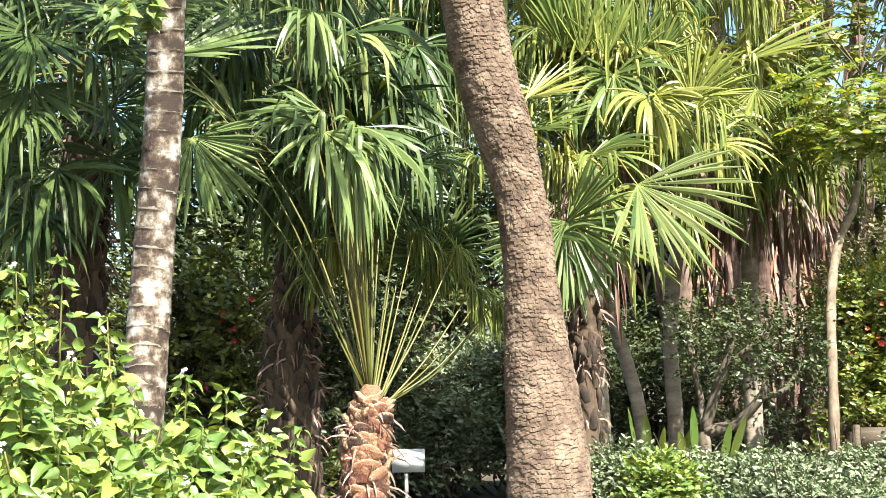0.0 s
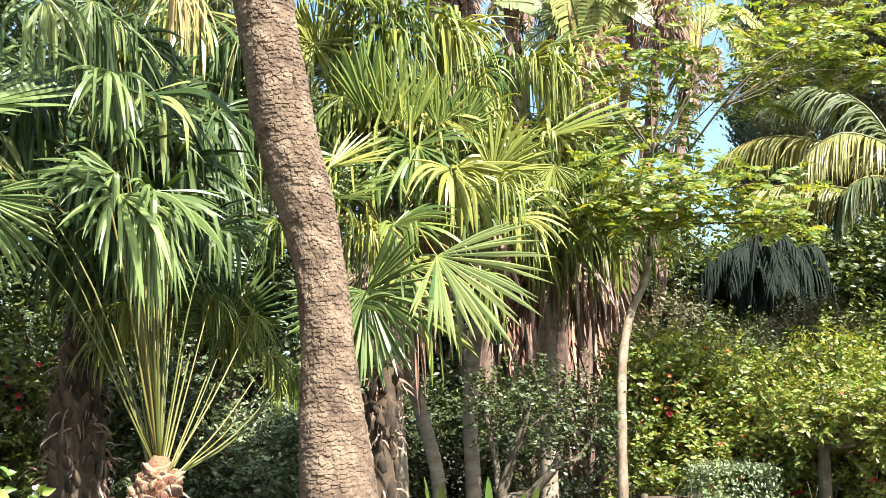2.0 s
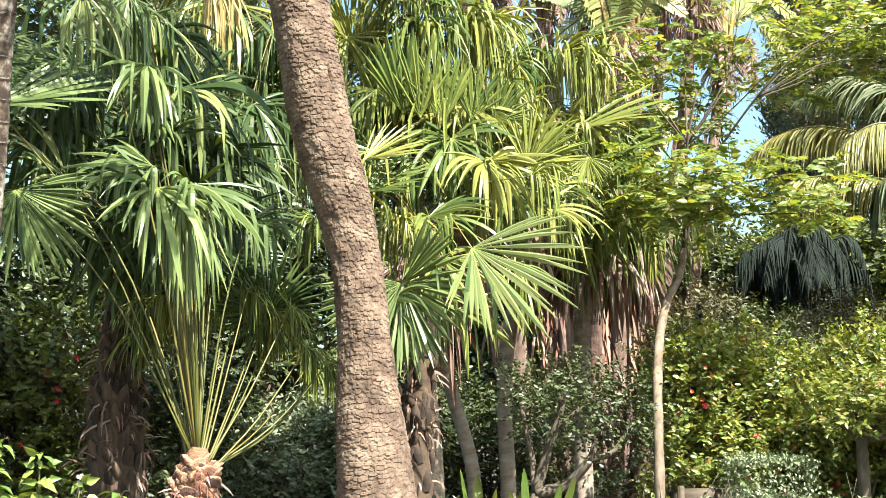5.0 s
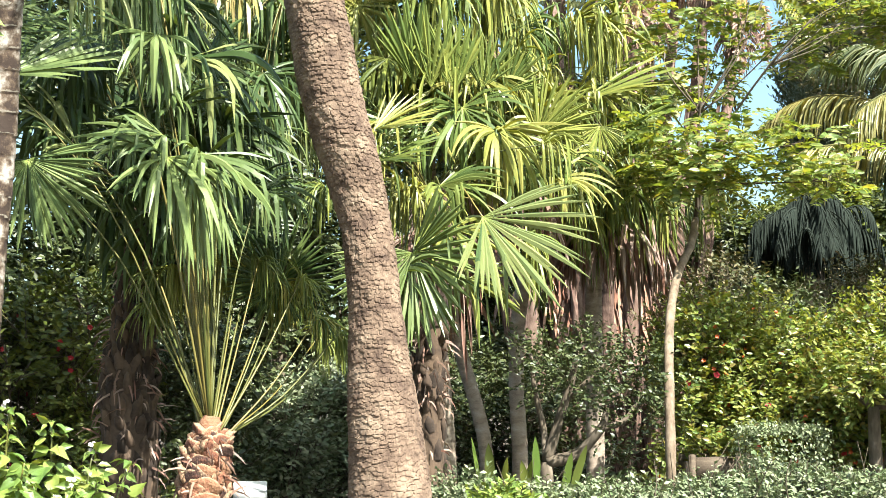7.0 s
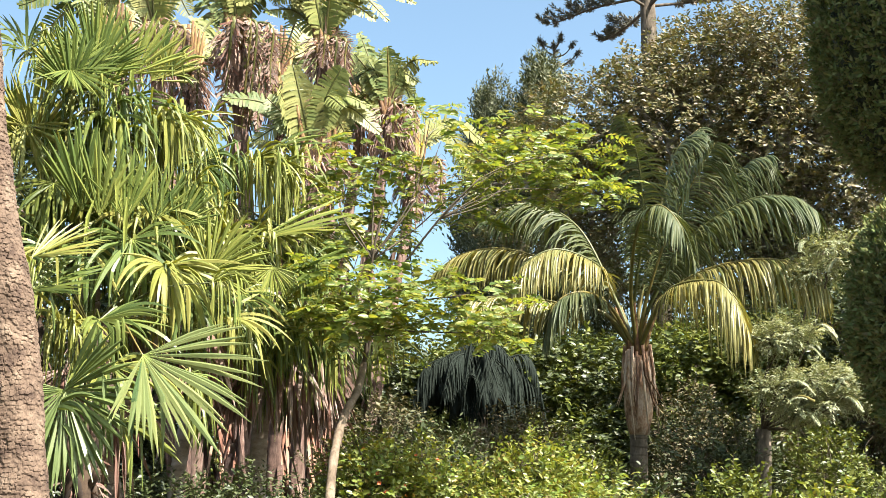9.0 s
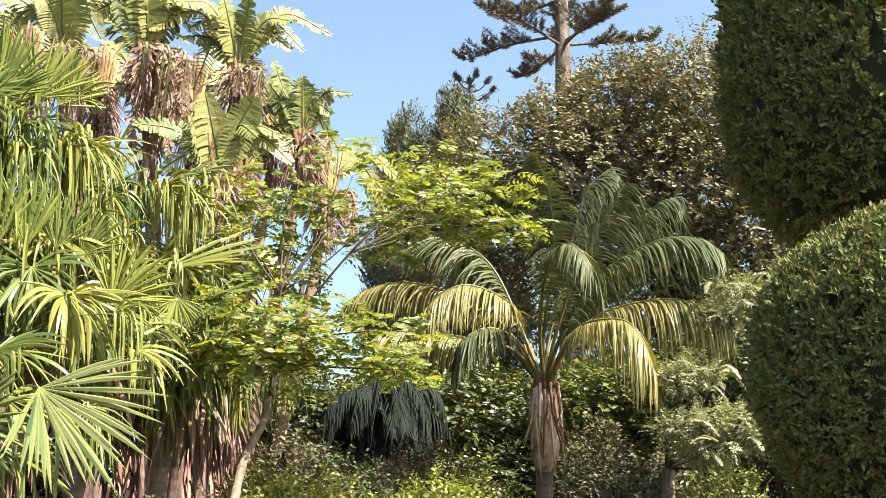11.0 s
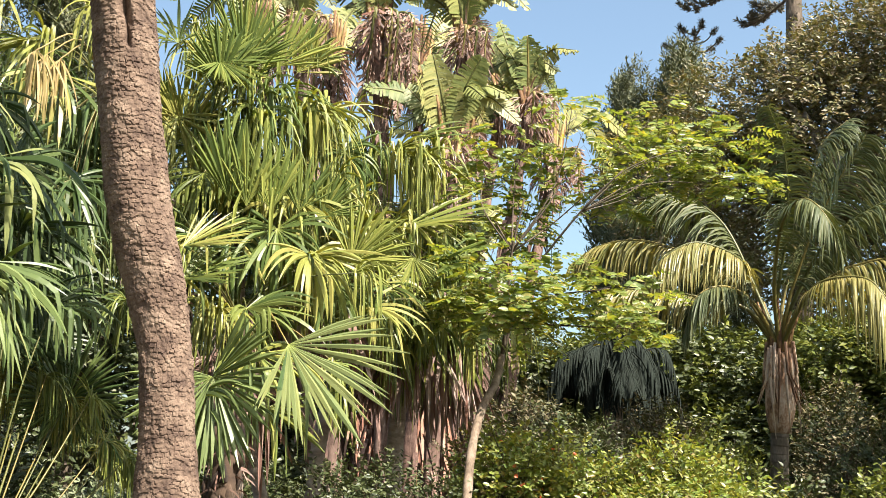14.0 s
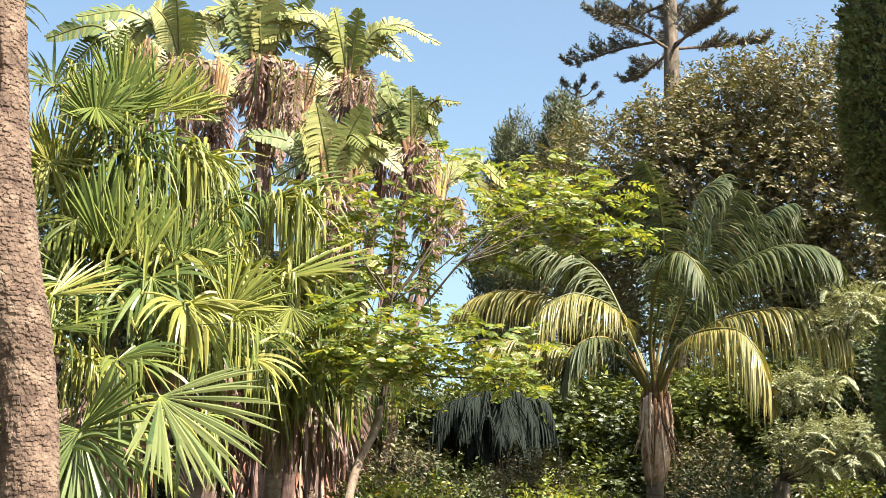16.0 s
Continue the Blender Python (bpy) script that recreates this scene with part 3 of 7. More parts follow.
def boot_mesh(name, material, long=0.16, wide=0.11, thick=0.035, seed=0):
    """A cut leaf base: a bowed scale with a curling rim, x up the trunk, z outwards."""
    r = np.random.default_rng(seed)
    u, c = np.linspace(0, 1, 5), np.linspace(-1, 1, 5)
    half = wide * np.array([0.56, 0.66, 0.68, 0.6, 0.34]) * (1 + r.normal(0, 0.06, 5))
    out = long * np.array([0.02, 0.12, 0.19, 0.23, 0.2]) + r.normal(0, 0.004, 5)
    v, tip = [], []
    for layer in (1.0, -0.35):
        for k in range(5):
            for j in range(5):
                v.append((long * u[k] - 0.15 * long * abs(c[j]) * u[k], half[k] * c[j], out[k] + thick * (layer - 1.2 * c[j] ** 2) + r.normal(0, 0.003)))
                tip.append(max(abs(c[j]) * 0.8, u[k] ** 3))
    q = []
    for k in range(4):
        for j in range(4):
            p = k * 5 + j
            q += [(p, p + 1, p + 6, p + 5), (25 + p, 30 + p, 31 + p, 26 + p)]
    for j in range(4):
        q.append((20 + j, 21 + j, 46 + j, 45 + j))
        q += [(5 * j, 5 * j + 5, 30 + 5 * j, 25 + 5 * j), (5 * j + 9, 5 * j + 4, 29 + 5 * j, 34 + 5 * j)]
    return Geo().add(v, q, None, tip).mesh(name, (0, 0, 0), material, True)


def booted_trunk(plant, path, radii, meshes, count, core, seed=0, scale=1.0, flare=0.0, name="leaf_base", fibre=None, loose=260):
    """A trunk clad in old leaf bases, each a piece of its own, in a spiral."""
    r = np.random.default_rng(seed)
    path = smooth_path(path, 60)
    R = np.interp(np.linspace(0, 1, 60), np.linspace(0, 1, len(radii)), radii)
    trunk = part("trunk", tube(Geo(), path, R, 18), core, plant)
    t, a, b = frames_along(path)
    for i in range(count):
        f = (i + 0.5) / count * 58
        k = int(f)
        th = i * 2.39996 + r.normal(0, 0.12)
        o = math.cos(th) * a[k] + math.sin(th) * b[k]
        up = t[k]
        y = np.cross(o, up)
        m = Matrix(np.column_stack([np.column_stack([up, y, o]), path[k] + o * (R[k] * 0.93) - BASE[plant]]).tolist() + [[0, 0, 0, 1]])
        ob = new(name, meshes[i % len(meshes)])
        ob.parent = trunk
        ob.matrix_basis = m @ Matrix.Rotation(r.normal(0, 0.25), 4, "Z") @ Matrix.Rotation(r.normal(0, 0.16) + flare, 4, "Y") @ Matrix.Diagonal((*(scale * r.uniform(0.8, 1.25, 3)), 1))
    n = loose
    k = r.integers(2, 58, n)
    th = r.uniform(0, 2 * np.pi, n)
    o = np.cos(th)[:, None] * a[k] + np.sin(th)[:, None] * b[k]
    g = ribbons(Geo(), path[k] + o * (R[k] * 1.1)[:, None], o + r.normal(0, 0.4, (n, 3)) + np.array([0, 0, 0.2]), t[k] + r.normal(0, 0.5, (n, 3)), r.uniform(0.05, 0.2, n), 0.008 * np.array([1, 0.9, 0.7, 0.1])[None] * np.ones((n, 1)), np.array([0, 0.35, 0.7, 1.0]), r.uniform(0.5, 3.5, n))
    part("fibre", g, fibre or DRY, trunk, "loose dry fibres", "stuff", False)
    return trunk



# ---- ground
def ground():
    g = Geo()
    xs = np.concatenate([np.linspace(-400, -30, 12), np.linspace(-28, 40, 90), np.linspace(44, 400, 12)])
    ys = np.concatenate([np.linspace(-400, -12, 10), np.linspace(-10, 40, 80), np.linspace(44, 400, 12)])
    X, Y = np.meshgrid(xs, ys, indexing="ij")
    near = np.exp(-((X - 4) ** 2 + (Y - 12) ** 2) / 900)
    Z = np.array([[0.1 * noise.noise(Vector((x * 0.25, y * 0.25, 0))) + 0.03 * noise.noise(Vector((x * 1.3, y * 1.3, 4))) for y in ys] for x in xs]) * near - 0.03
    n = len(ys)
    i, j = np.meshgrid(np.arange(len(xs) - 1), np.arange(n - 1), indexing="ij")
    g.add(np.stack([X, Y, Z], -1).reshape(-1, 3), np.stack([i * n + j, (i + 1) * n + j, (i + 1) * n + j + 1, i * n + j + 1], -1).reshape(-1, 4))
    return whole("ground", g, SOIL, (0, 0, 0), "bare brown garden soil with leaf litter", "ground", kind="structure")


ground()


# ---- the large leaning palm
def big_palm():
    base = (0.66, 7.85, 0.0)
    palm = thing("palm_tree", base, "tall leaning palm with a rough tan scaly trunk", "palm tree")
    sides = 200
    line = smooth_path([(0.66, 7.85, -0.1), (0.645, 7.83, 0.7), (0.62, 7.87, 1.34), (0.585, 7.88, 1.75), (0.54, 7.86, 2.4), (0.465, 7.86, 2.8), (0.36, 7.82, 3.2), (0.265, 7.8, 3.6), (0.185, 7.78, 4.05), (0.11, 7.74, 4.55), (0.05, 7.7, 5.0), (-0.12, 7.65, 6.4), (-0.35, 7.6, 8.6), (-0.5, 7.55, 11.0)], 600)
    heights = np.concatenate([np.linspace(-0.1, 0.4, 20), np.arange(0.41, 5.4, 0.0072), np.linspace(5.42, 11.0, 90)])
    path = np.stack([np.interp(heights, line[:, 2], line[:, k]) for k in range(3)], 1)
    rows = len(path)
    z = path[:, 2]
    R = np.interp(z, [0, 0.6, 1.0, 1.4, 1.7, 2.1, 2.6, 3.2, 4.0, 5.0, 11.0], [0.31, 0.278, 0.265, 0.238, 0.205, 0.178, 0.172, 0.205, 0.207, 0.205, 0.19])
    a, b = np.array([1.0, 0, 0]), np.array([0, 1.0, 0])
    th = np.linspace(0, 2 * np.pi, sides, endpoint=False)
    r = np.random.default_rng(5)

    def field(s, k, step):
        """Noise round the trunk."""
        q = np.array([[noise.noise(Vector((math.cos(w) * s, math.sin(w) * s, h * k))) for w in th[::step]] for h in z[::step]])
        q = np.repeat(np.repeat(q, step, 0), step, 1)[:rows, :sides]
        for ax in (0, 1):
            q = (np.roll(q, 1, ax) + 2 * q + np.roll(q, -1, ax)) / 4 if step > 1 else q
        return q

    wide_n, mid_n, fine_n = field(0.9, 1.6, 4), field(3.5, 11.0, 2), field(8.0, 34.0, 1)
    # irregular plates: cells scattered over the bark, parted by thin jagged cracks
    cols, tall = 31, 0.029
    X = th[None] / (2 * np.pi) * cols + 0.6 * mid_n + 0.34 * fine_n + 0.3 * np.sin(z * 3)[:, None]
    Y = z[:, None] / tall + 0.9 * wide_n + 0.4 * mid_n + 0.34 * fine_n + 0.2 * np.sin(th)[None]
    ci, cj = np.floor(X).astype(int), np.floor(Y).astype(int)
    best, second = np.full(X.shape, 9.0), np.full(X.shape, 9.0)
    tone, high = np.zeros(X.shape), np.zeros(X.shape)
    for di in (-1, 0, 1):
        for dj in (-1, 0, 1):
            pi, pj = ci + di, cj + dj
            wi = pi % cols
            ha = np.abs(np.sin(wi * 12.9898 + pj * 78.233) * 43758.5453) % 1.0
            hb = np.abs(np.sin(wi * 39.346 + pj * 11.135) * 24634.6345) % 1.0
            hc = np.abs(np.sin(wi * 7.77 + pj * 51.31) * 9634.331) % 1.0
            ex, ey = np.abs(X - pi - 0.25 * (pj % 2) - 0.15 - 0.5 * ha), np.abs(Y - pj - 0.25 - 0.5 * hb)
            dist = np.maximum(ex, ey) + 0.35 * np.minimum(ex, ey)
            near = dist < best
            second = np.where(near, best, np.minimum(second, dist))
            high = np.where(near, Y - pj - 0.25 - 0.5 * hb, high)
            tone = np.where(near, hc, tone)
            best = np.minimum(best, dist)
    gap = second - best
    crack = 1 - np.clip(gap / (0.16 + 0.12 * fine_n), 0, 1) ** 0.8
    amp = np.interp(z, [0, 1.2, 2.2, 7.6], [0.0125, 0.0115, 0.0105, 0.0115])[:, None]
    opened = np.clip(0.75 + 1.1 * mid_n + 0.6 * wide_n, 0.25, 1.2)
    relief = amp * (0.55 * tone - 0.35 * high * np.clip(gap * 3, 0, 1) - 0.8 * opened * crack - 0.6 * (tone > 0.94)) + 0.005 * fine_n + 0.007 * mid_n + 0.014 * wide_n
    # two old wounds in the bark
    for turn, z0, z1, w, deep in ((4.74, 4.44, 4.95, 0.07, 0.065), (4.62, 4.62, 5.05, 0.11, 0.06), (4.85, 4.55, 4.7, 0.06, 0.04), (5.28, 3.7, 3.85, 0.05, 0.025), (4.3, 2.1, 2.2, 0.1, 0.015)):
        up_down = np.clip((z - z0) / 0.06, 0, 1) * np.clip((z1 - z) / 0.06, 0, 1)
        relief = relief - deep * up_down[:, None] * np.exp(-((th[None] - turn + 0.05 * mid_n + 0.1 * wide_n) / w) ** 2)
    rr = R[:, None] - 0.008 + relief
    V = path[:, None] + rr[..., None] * (np.cos(th)[None, :, None] * a + np.sin(th)[None, :, None] * b)
    i, j = np.meshgrid(np.arange(rows - 1), np.arange(sides), indexing="ij")
    k = (j + 1) % sides
    g = Geo().add(V.reshape(-1, 3), np.stack([i * sides + j, i * sides + k, (i + 1) * sides + k, (i + 1) * sides + j], -1).reshape(-1, 4))
    part("trunk", g, BARK_BIG, palm, smooth=False)
    top = np.array((-0.5, 7.55, 11.0))
    for m in range(22):
        q, e = m * 2.39996, radians(78 - 4.2 * m)
        d = np.array([math.cos(q) * math.cos(e), math.sin(q) * math.cos(e), math.sin(e)])
        f = np.array([math.cos(q), math.sin(q), 0])
        feather_frond(palm, [top, top + d * 1.2, top + d * 1.8 + f * 0.5, top + d * 1.9 + f * 1.0 + np.array([0, 0, -0.6])], 0.45, 56, 2.0, None, 0.02)


big_palm()


# ---- the pale ringed palm
def pale_palm():
    base = (-1.78, 7.18, 1.28)
    palm = thing("ringed_palm", (base[0] - 0.03, base[1], 0), "slender palm with a pale mottled ringed trunk", "palm tree")
    pts = [(base[0] - 0.05, base[1], -0.1), (-1.77, 7.18, 1.37), (-1.74, 7.19, 1.87), (-1.69, 7.16, 2.40), (-1.63, 7.07, 3.06), (-1.57, 6.92, 3.69), (-1.49, 6.67, 4.43), (-1.40, 6.34, 5.15)]
    part("trunk", ringed_trunk(pts, [0.135, 0.128, 0.122, 0.115, 0.108, 0.104, 0.1, 0.09], 0.118, 0.006, 28, 420), BARK_PALE, palm)
    top = np.array(pts[-1])
    for m in range(11):
        q, e = m * 2.39996 + 0.7, radians(70 - 7 * m)
        d = np.array([math.cos(q) * math.cos(e), math.sin(q) * math.cos(e), math.sin(e)])
        f = np.array([math.cos(q), math.sin(q), 0])
        feather_frond(palm, [top, top + d * 0.8, top + d * 1.2 + f * 0.3, top + d * 1.2 + f * 0.7 + np.array([0, 0, -0.4])], 0.4, 42)


pale_palm()

BOOTS = [boot_mesh("leaf_base", BOOT, 0.13, 0.19, 0.03, k) for k in range(4)]
BOOTS_OLD = [boot_mesh("old_leaf_base", BOOT_OLD, 0.2, 0.07, 0.025, k + 5) for k in range(3)]


# ---- fan palms of the shaded group
def young_palm():
    base = (-0.53, 7.83, 0.66)
    palm = thing("young_fan_palm", (base[0], base[1], 0), "young fan palm with a stout orange-brown trunk of cut leaf bases", "palm tree", "fan palms")
    top = np.array((-0.48, 7.88, 1.31))
    booted_trunk(palm, [(base[0], base[1], -0.05), (-0.52, 7.83, 0.73), (-0.51, 7.87, 1.08), tuple(top)], [0.14, 0.135, 0.125, 0.075], BOOTS, 150, BOOT, 1, 0.74, 0.16, loose=130)
    part("fibrous_sheath", tube(Geo(), smooth_path([top - [0, 0, 0.12], top + [0, 0, 0.05], top + [0.01, 0, 0.12]], 10), np.linspace(0.11, 0.05, 10), 14), BOOT, palm, "red-brown fibrous sheath below the leaf stalks")
    spec = [
        ((-0.7, 7.3, 2.97), (0.35, -0.5, -0.6), (0.2, -0.6, 0.8), 0.62, 1.3, 130),
        ((-0.72, 7.32, 2.99), (-0.85, -0.3, 0.2), (0.1, -0.5, 0.85), 0.5, 1.0, 110),
        ((-0.74, 7.42, 3.13), (-0.88, -0.39, -0.28), (0.1, -0.6, 0.8), 0.50, 1.0, 150),
        ((-0.56, 7.28, 2.91), (0.27, -0.1, -0.96), (0.1, -0.9, 0.45), 0.65, 3.0, 120),
        ((-0.66, 8.2, 3.82), (0.5, -0.5, -0.35), (0.2, -0.6, 0.8), 0.72, 1.4, 120),
        ((-0.82, 7.75, 3.85), (0.07, -0.6, -0.5), (0.1, -0.5, 0.9), 0.60, 1.6, 110),
        ((-0.92, 7.85, 3.86), (-0.82, -0.27, 0.5), (0.1, -0.6, 0.8), 0.50, 0.5, 110),
        ((-1.71, 7.58, 3.53), (0.98, 0.15, 0.15), (0.1, -0.6, 0.8), 0.75, 0.5, 90),
        ((-1.57, 7.62, 3.01), (0.32, 0.0, -0.95), (0.1, -0.9, 0.45), 0.60, 0.5, 170),
    ] + [
        ((-0.19, 8.21, 2.91), (0.95, -0.28, -0.16), (0.1, -0.6, 0.8), 0.50, 0.9, 150),
        ((-1.21, 7.67, 4.3), (0.03, 0.0, -1.0), (0.1, -0.9, 0.45), 0.50, 1.8, 140),
        ((-0.95, 7.8, 4.32), (-0.03, 0.05, -1.0), (0.1, -0.9, 0.45), 0.60, 2.8, 150),
        ((-1.33, 7.95, 3.15), (-0.74, -0.26, 0.63), (0.1, -0.6, 0.8), 0.55, 0.6, 130),
    ]
    for hub, ax, nm, R, dr, arc in spec:
        fan_leaf(palm, top, hub, ax, nm, R * (1.0 if dr < 1.1 else 1.1), dr, FAN_GREEN, None, arc)
        if dr > 1.1:
            fan_leaf(palm, top, np.asarray(hub) + rng.normal(0, 0.1, 3) + [0, 0.2, 0], np.asarray(ax) + rng.normal(0, 0.3, 3), np.asarray(nm) + rng.normal(0, 0.3, 3), R, dr, FAN_GREEN, None, arc)
    # inner leaves that shade the stalks, in the leaf colour darkened for shade
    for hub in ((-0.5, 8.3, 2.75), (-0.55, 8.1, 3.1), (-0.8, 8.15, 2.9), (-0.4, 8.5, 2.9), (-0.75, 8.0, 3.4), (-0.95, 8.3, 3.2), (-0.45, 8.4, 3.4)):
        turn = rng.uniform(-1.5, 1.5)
        fan_leaf(palm, top, hub, (math.sin(turn), -math.cos(turn), 0.1), (0.3 + rng.normal(0, 0.2), -0.5, 0.85), 0.55, 1.4, FAN_SHADED, None, 280)
    r = np.random.default_rng(3)
    for i in range(18):
        ang = -0.5 + 0.088 * i + r.normal(0, 0.04)
        hub = top + np.array([math.sin(ang) * 1.0, r.uniform(0.4, 1.1), math.cos(ang) * 1.15 + r.uniform(-0.2, 0.1)])
        fan_leaf(palm, top + np.array([ang * 0.08, r.normal(0, 0.04), r.uniform(-0.06, 0.02)]), hub, (math.sin(ang) * 0.9, 0.5, -0.3), (0.1, -0.5, 0.8), 0.36 if i < 12 else 0.3, 2.4, FAN, sag=0.02 - 0.1 * ang)
    return palm


young_palm()


def shaded_palm(base, path, radii, crown, n, label, seed, reach=(0.7, 1.3), material=FAN_SHADED, boots=80, el=(-30, 80), az=(0, 360)):
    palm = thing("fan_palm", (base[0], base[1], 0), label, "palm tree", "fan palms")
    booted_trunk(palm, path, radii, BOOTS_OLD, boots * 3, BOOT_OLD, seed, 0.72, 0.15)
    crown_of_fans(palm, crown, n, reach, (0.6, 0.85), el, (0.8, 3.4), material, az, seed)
    return palm


# mid palm, behind the young one
b = (-1.13, 9.11, 0.92)
mid = shaded_palm(b, [(b[0], b[1], -0.05), (-1.13, 9.12, 1.09), (-1.15, 9.13, 1.59), (-1.13, 9.12, 2.05), (-1.08, 9.15, 2.90)], [0.2, 0.195, 0.175, 0.13, 0.06], (-1.07, 9.13, 2.99), 12, "fan palm in shade with a shaggy dark brown trunk", 21, boots=90, el=(5, 80), az=(85, 230))
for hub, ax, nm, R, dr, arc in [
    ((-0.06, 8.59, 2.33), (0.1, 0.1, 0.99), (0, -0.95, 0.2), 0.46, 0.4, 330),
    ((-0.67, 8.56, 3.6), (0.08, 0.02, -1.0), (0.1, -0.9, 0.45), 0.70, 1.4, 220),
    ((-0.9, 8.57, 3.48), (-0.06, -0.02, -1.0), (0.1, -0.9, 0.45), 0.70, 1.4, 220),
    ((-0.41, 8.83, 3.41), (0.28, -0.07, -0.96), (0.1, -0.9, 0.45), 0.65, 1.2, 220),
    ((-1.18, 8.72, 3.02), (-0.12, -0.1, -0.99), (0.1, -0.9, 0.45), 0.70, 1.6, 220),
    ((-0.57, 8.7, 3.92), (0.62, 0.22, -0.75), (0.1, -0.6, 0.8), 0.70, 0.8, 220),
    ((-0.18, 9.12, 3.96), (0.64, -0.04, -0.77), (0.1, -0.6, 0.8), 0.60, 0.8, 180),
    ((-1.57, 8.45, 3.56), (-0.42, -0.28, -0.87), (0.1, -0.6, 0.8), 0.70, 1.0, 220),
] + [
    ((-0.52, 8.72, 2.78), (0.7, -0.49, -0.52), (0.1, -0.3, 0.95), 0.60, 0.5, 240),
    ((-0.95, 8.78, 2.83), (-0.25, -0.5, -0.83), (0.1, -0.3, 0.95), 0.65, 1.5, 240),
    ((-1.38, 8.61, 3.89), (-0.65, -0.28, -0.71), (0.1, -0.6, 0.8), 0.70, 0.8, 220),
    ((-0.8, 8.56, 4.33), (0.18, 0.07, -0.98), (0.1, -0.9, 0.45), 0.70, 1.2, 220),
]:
    fan_leaf(mid, (-1.07, 9.13, 2.99), hub, ax, nm, R, dr, FAN_SHADED, None, arc)
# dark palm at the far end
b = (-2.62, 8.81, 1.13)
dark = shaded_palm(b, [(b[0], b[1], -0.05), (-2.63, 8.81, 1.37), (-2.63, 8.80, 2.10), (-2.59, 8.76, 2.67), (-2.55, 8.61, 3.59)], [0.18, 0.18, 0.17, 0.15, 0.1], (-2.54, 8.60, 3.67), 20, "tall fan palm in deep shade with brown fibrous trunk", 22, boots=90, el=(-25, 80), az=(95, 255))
fan_leaf(dark, (-2.54, 8.60, 3.67), (-2.65, 7.77, 3.40), (-0.2, -0.4, -0.3), (0.2, -0.9, 0.2), 0.65, 0.5, FAN_SHADED)
fan_leaf(dark, (-2.54, 8.60, 3.67), (-2.23, 8.19, 2.98), (0.1, -0.3, -0.9), (0.1, -0.9, 0.3), 0.7, 1.2, FAN_SHADED)
fan_leaf(dark, (-2.54, 8.60, 3.67), (-2.79, 8.26, 2.81), (-0.3, -0.3, -0.9), (0.1, -0.9, 0.3), 0.7, 1.2, FAN_SHADED)
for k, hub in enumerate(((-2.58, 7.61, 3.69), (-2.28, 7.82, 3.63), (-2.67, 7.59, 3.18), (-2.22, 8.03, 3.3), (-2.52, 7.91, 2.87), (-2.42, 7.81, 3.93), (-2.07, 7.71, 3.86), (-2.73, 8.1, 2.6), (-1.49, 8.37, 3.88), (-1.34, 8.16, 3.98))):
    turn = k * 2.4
    fan_leaf(dark, (-2.54, 8.60, 3.67), hub, (math.sin(turn) * 0.7, -0.4, -0.5), (0.2, -0.7, 0.6), 0.6, (0.4, 1.2, 0.9)[k % 3], FAN_SHADED, None, 240)
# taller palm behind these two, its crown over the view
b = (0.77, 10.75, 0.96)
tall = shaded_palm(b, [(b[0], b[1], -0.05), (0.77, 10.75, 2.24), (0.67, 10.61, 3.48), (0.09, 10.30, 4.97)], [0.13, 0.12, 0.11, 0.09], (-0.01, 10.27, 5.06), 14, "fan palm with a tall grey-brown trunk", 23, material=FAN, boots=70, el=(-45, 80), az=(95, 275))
# lower leaves take the shade-darkened copy of the fan leaf
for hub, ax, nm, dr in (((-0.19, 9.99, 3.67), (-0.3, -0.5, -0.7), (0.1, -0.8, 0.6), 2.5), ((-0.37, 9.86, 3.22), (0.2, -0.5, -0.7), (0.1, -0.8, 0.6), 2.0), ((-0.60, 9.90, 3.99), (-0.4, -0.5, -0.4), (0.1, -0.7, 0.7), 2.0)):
    fan_leaf(tall, (-0.01, 10.27, 5.06), hub, ax, nm, 0.65, dr, FAN_SHADED)
for hub, ax, nm, dr in (((-0.14, 10.80, 4.56), (-0.2, -0.2, 0.9), (0.2, -0.9, 0.35), 0.8), ((-0.24, 10.70, 4.12), (-0.3, -0.3, 0.4), (0.25, -0.7, 0.65), 3.5), ((0.03, 10.73, 4.02), (0.2, -0.3, 0.5), (0.25, -0.7, 0.65), 3.5), ((-0.08, 10.70, 4.89), (0.1, -0.4, 0.2), (0.25, -0.7, 0.7), 4.0), ((-0.44, 10.83, 4.78), (-0.3, -0.3, 0.4), (0.25, -0.7, 0.65), 3.0)):
    fan_leaf(tall, (-0.01, 10.27, 5.06), hub, ax, nm, 0.8, dr, FAN_GREEN)


for hub in ((-0.43, 9.05, 4.86), (-0.34, 9.15, 4.87), (-0.5, 8.94, 4.84)):
    fan_leaf(tall, (-0.01, 10.27, 5.06), hub, (0.1, -0.3, -0.9), (0.1, -0.7, 0.7), 0.55, 3.0, STRAW_LEAF, STRAW_LEAF, 70, 0.2, "dead_leaf", "withered straw-coloured hanging leaf")


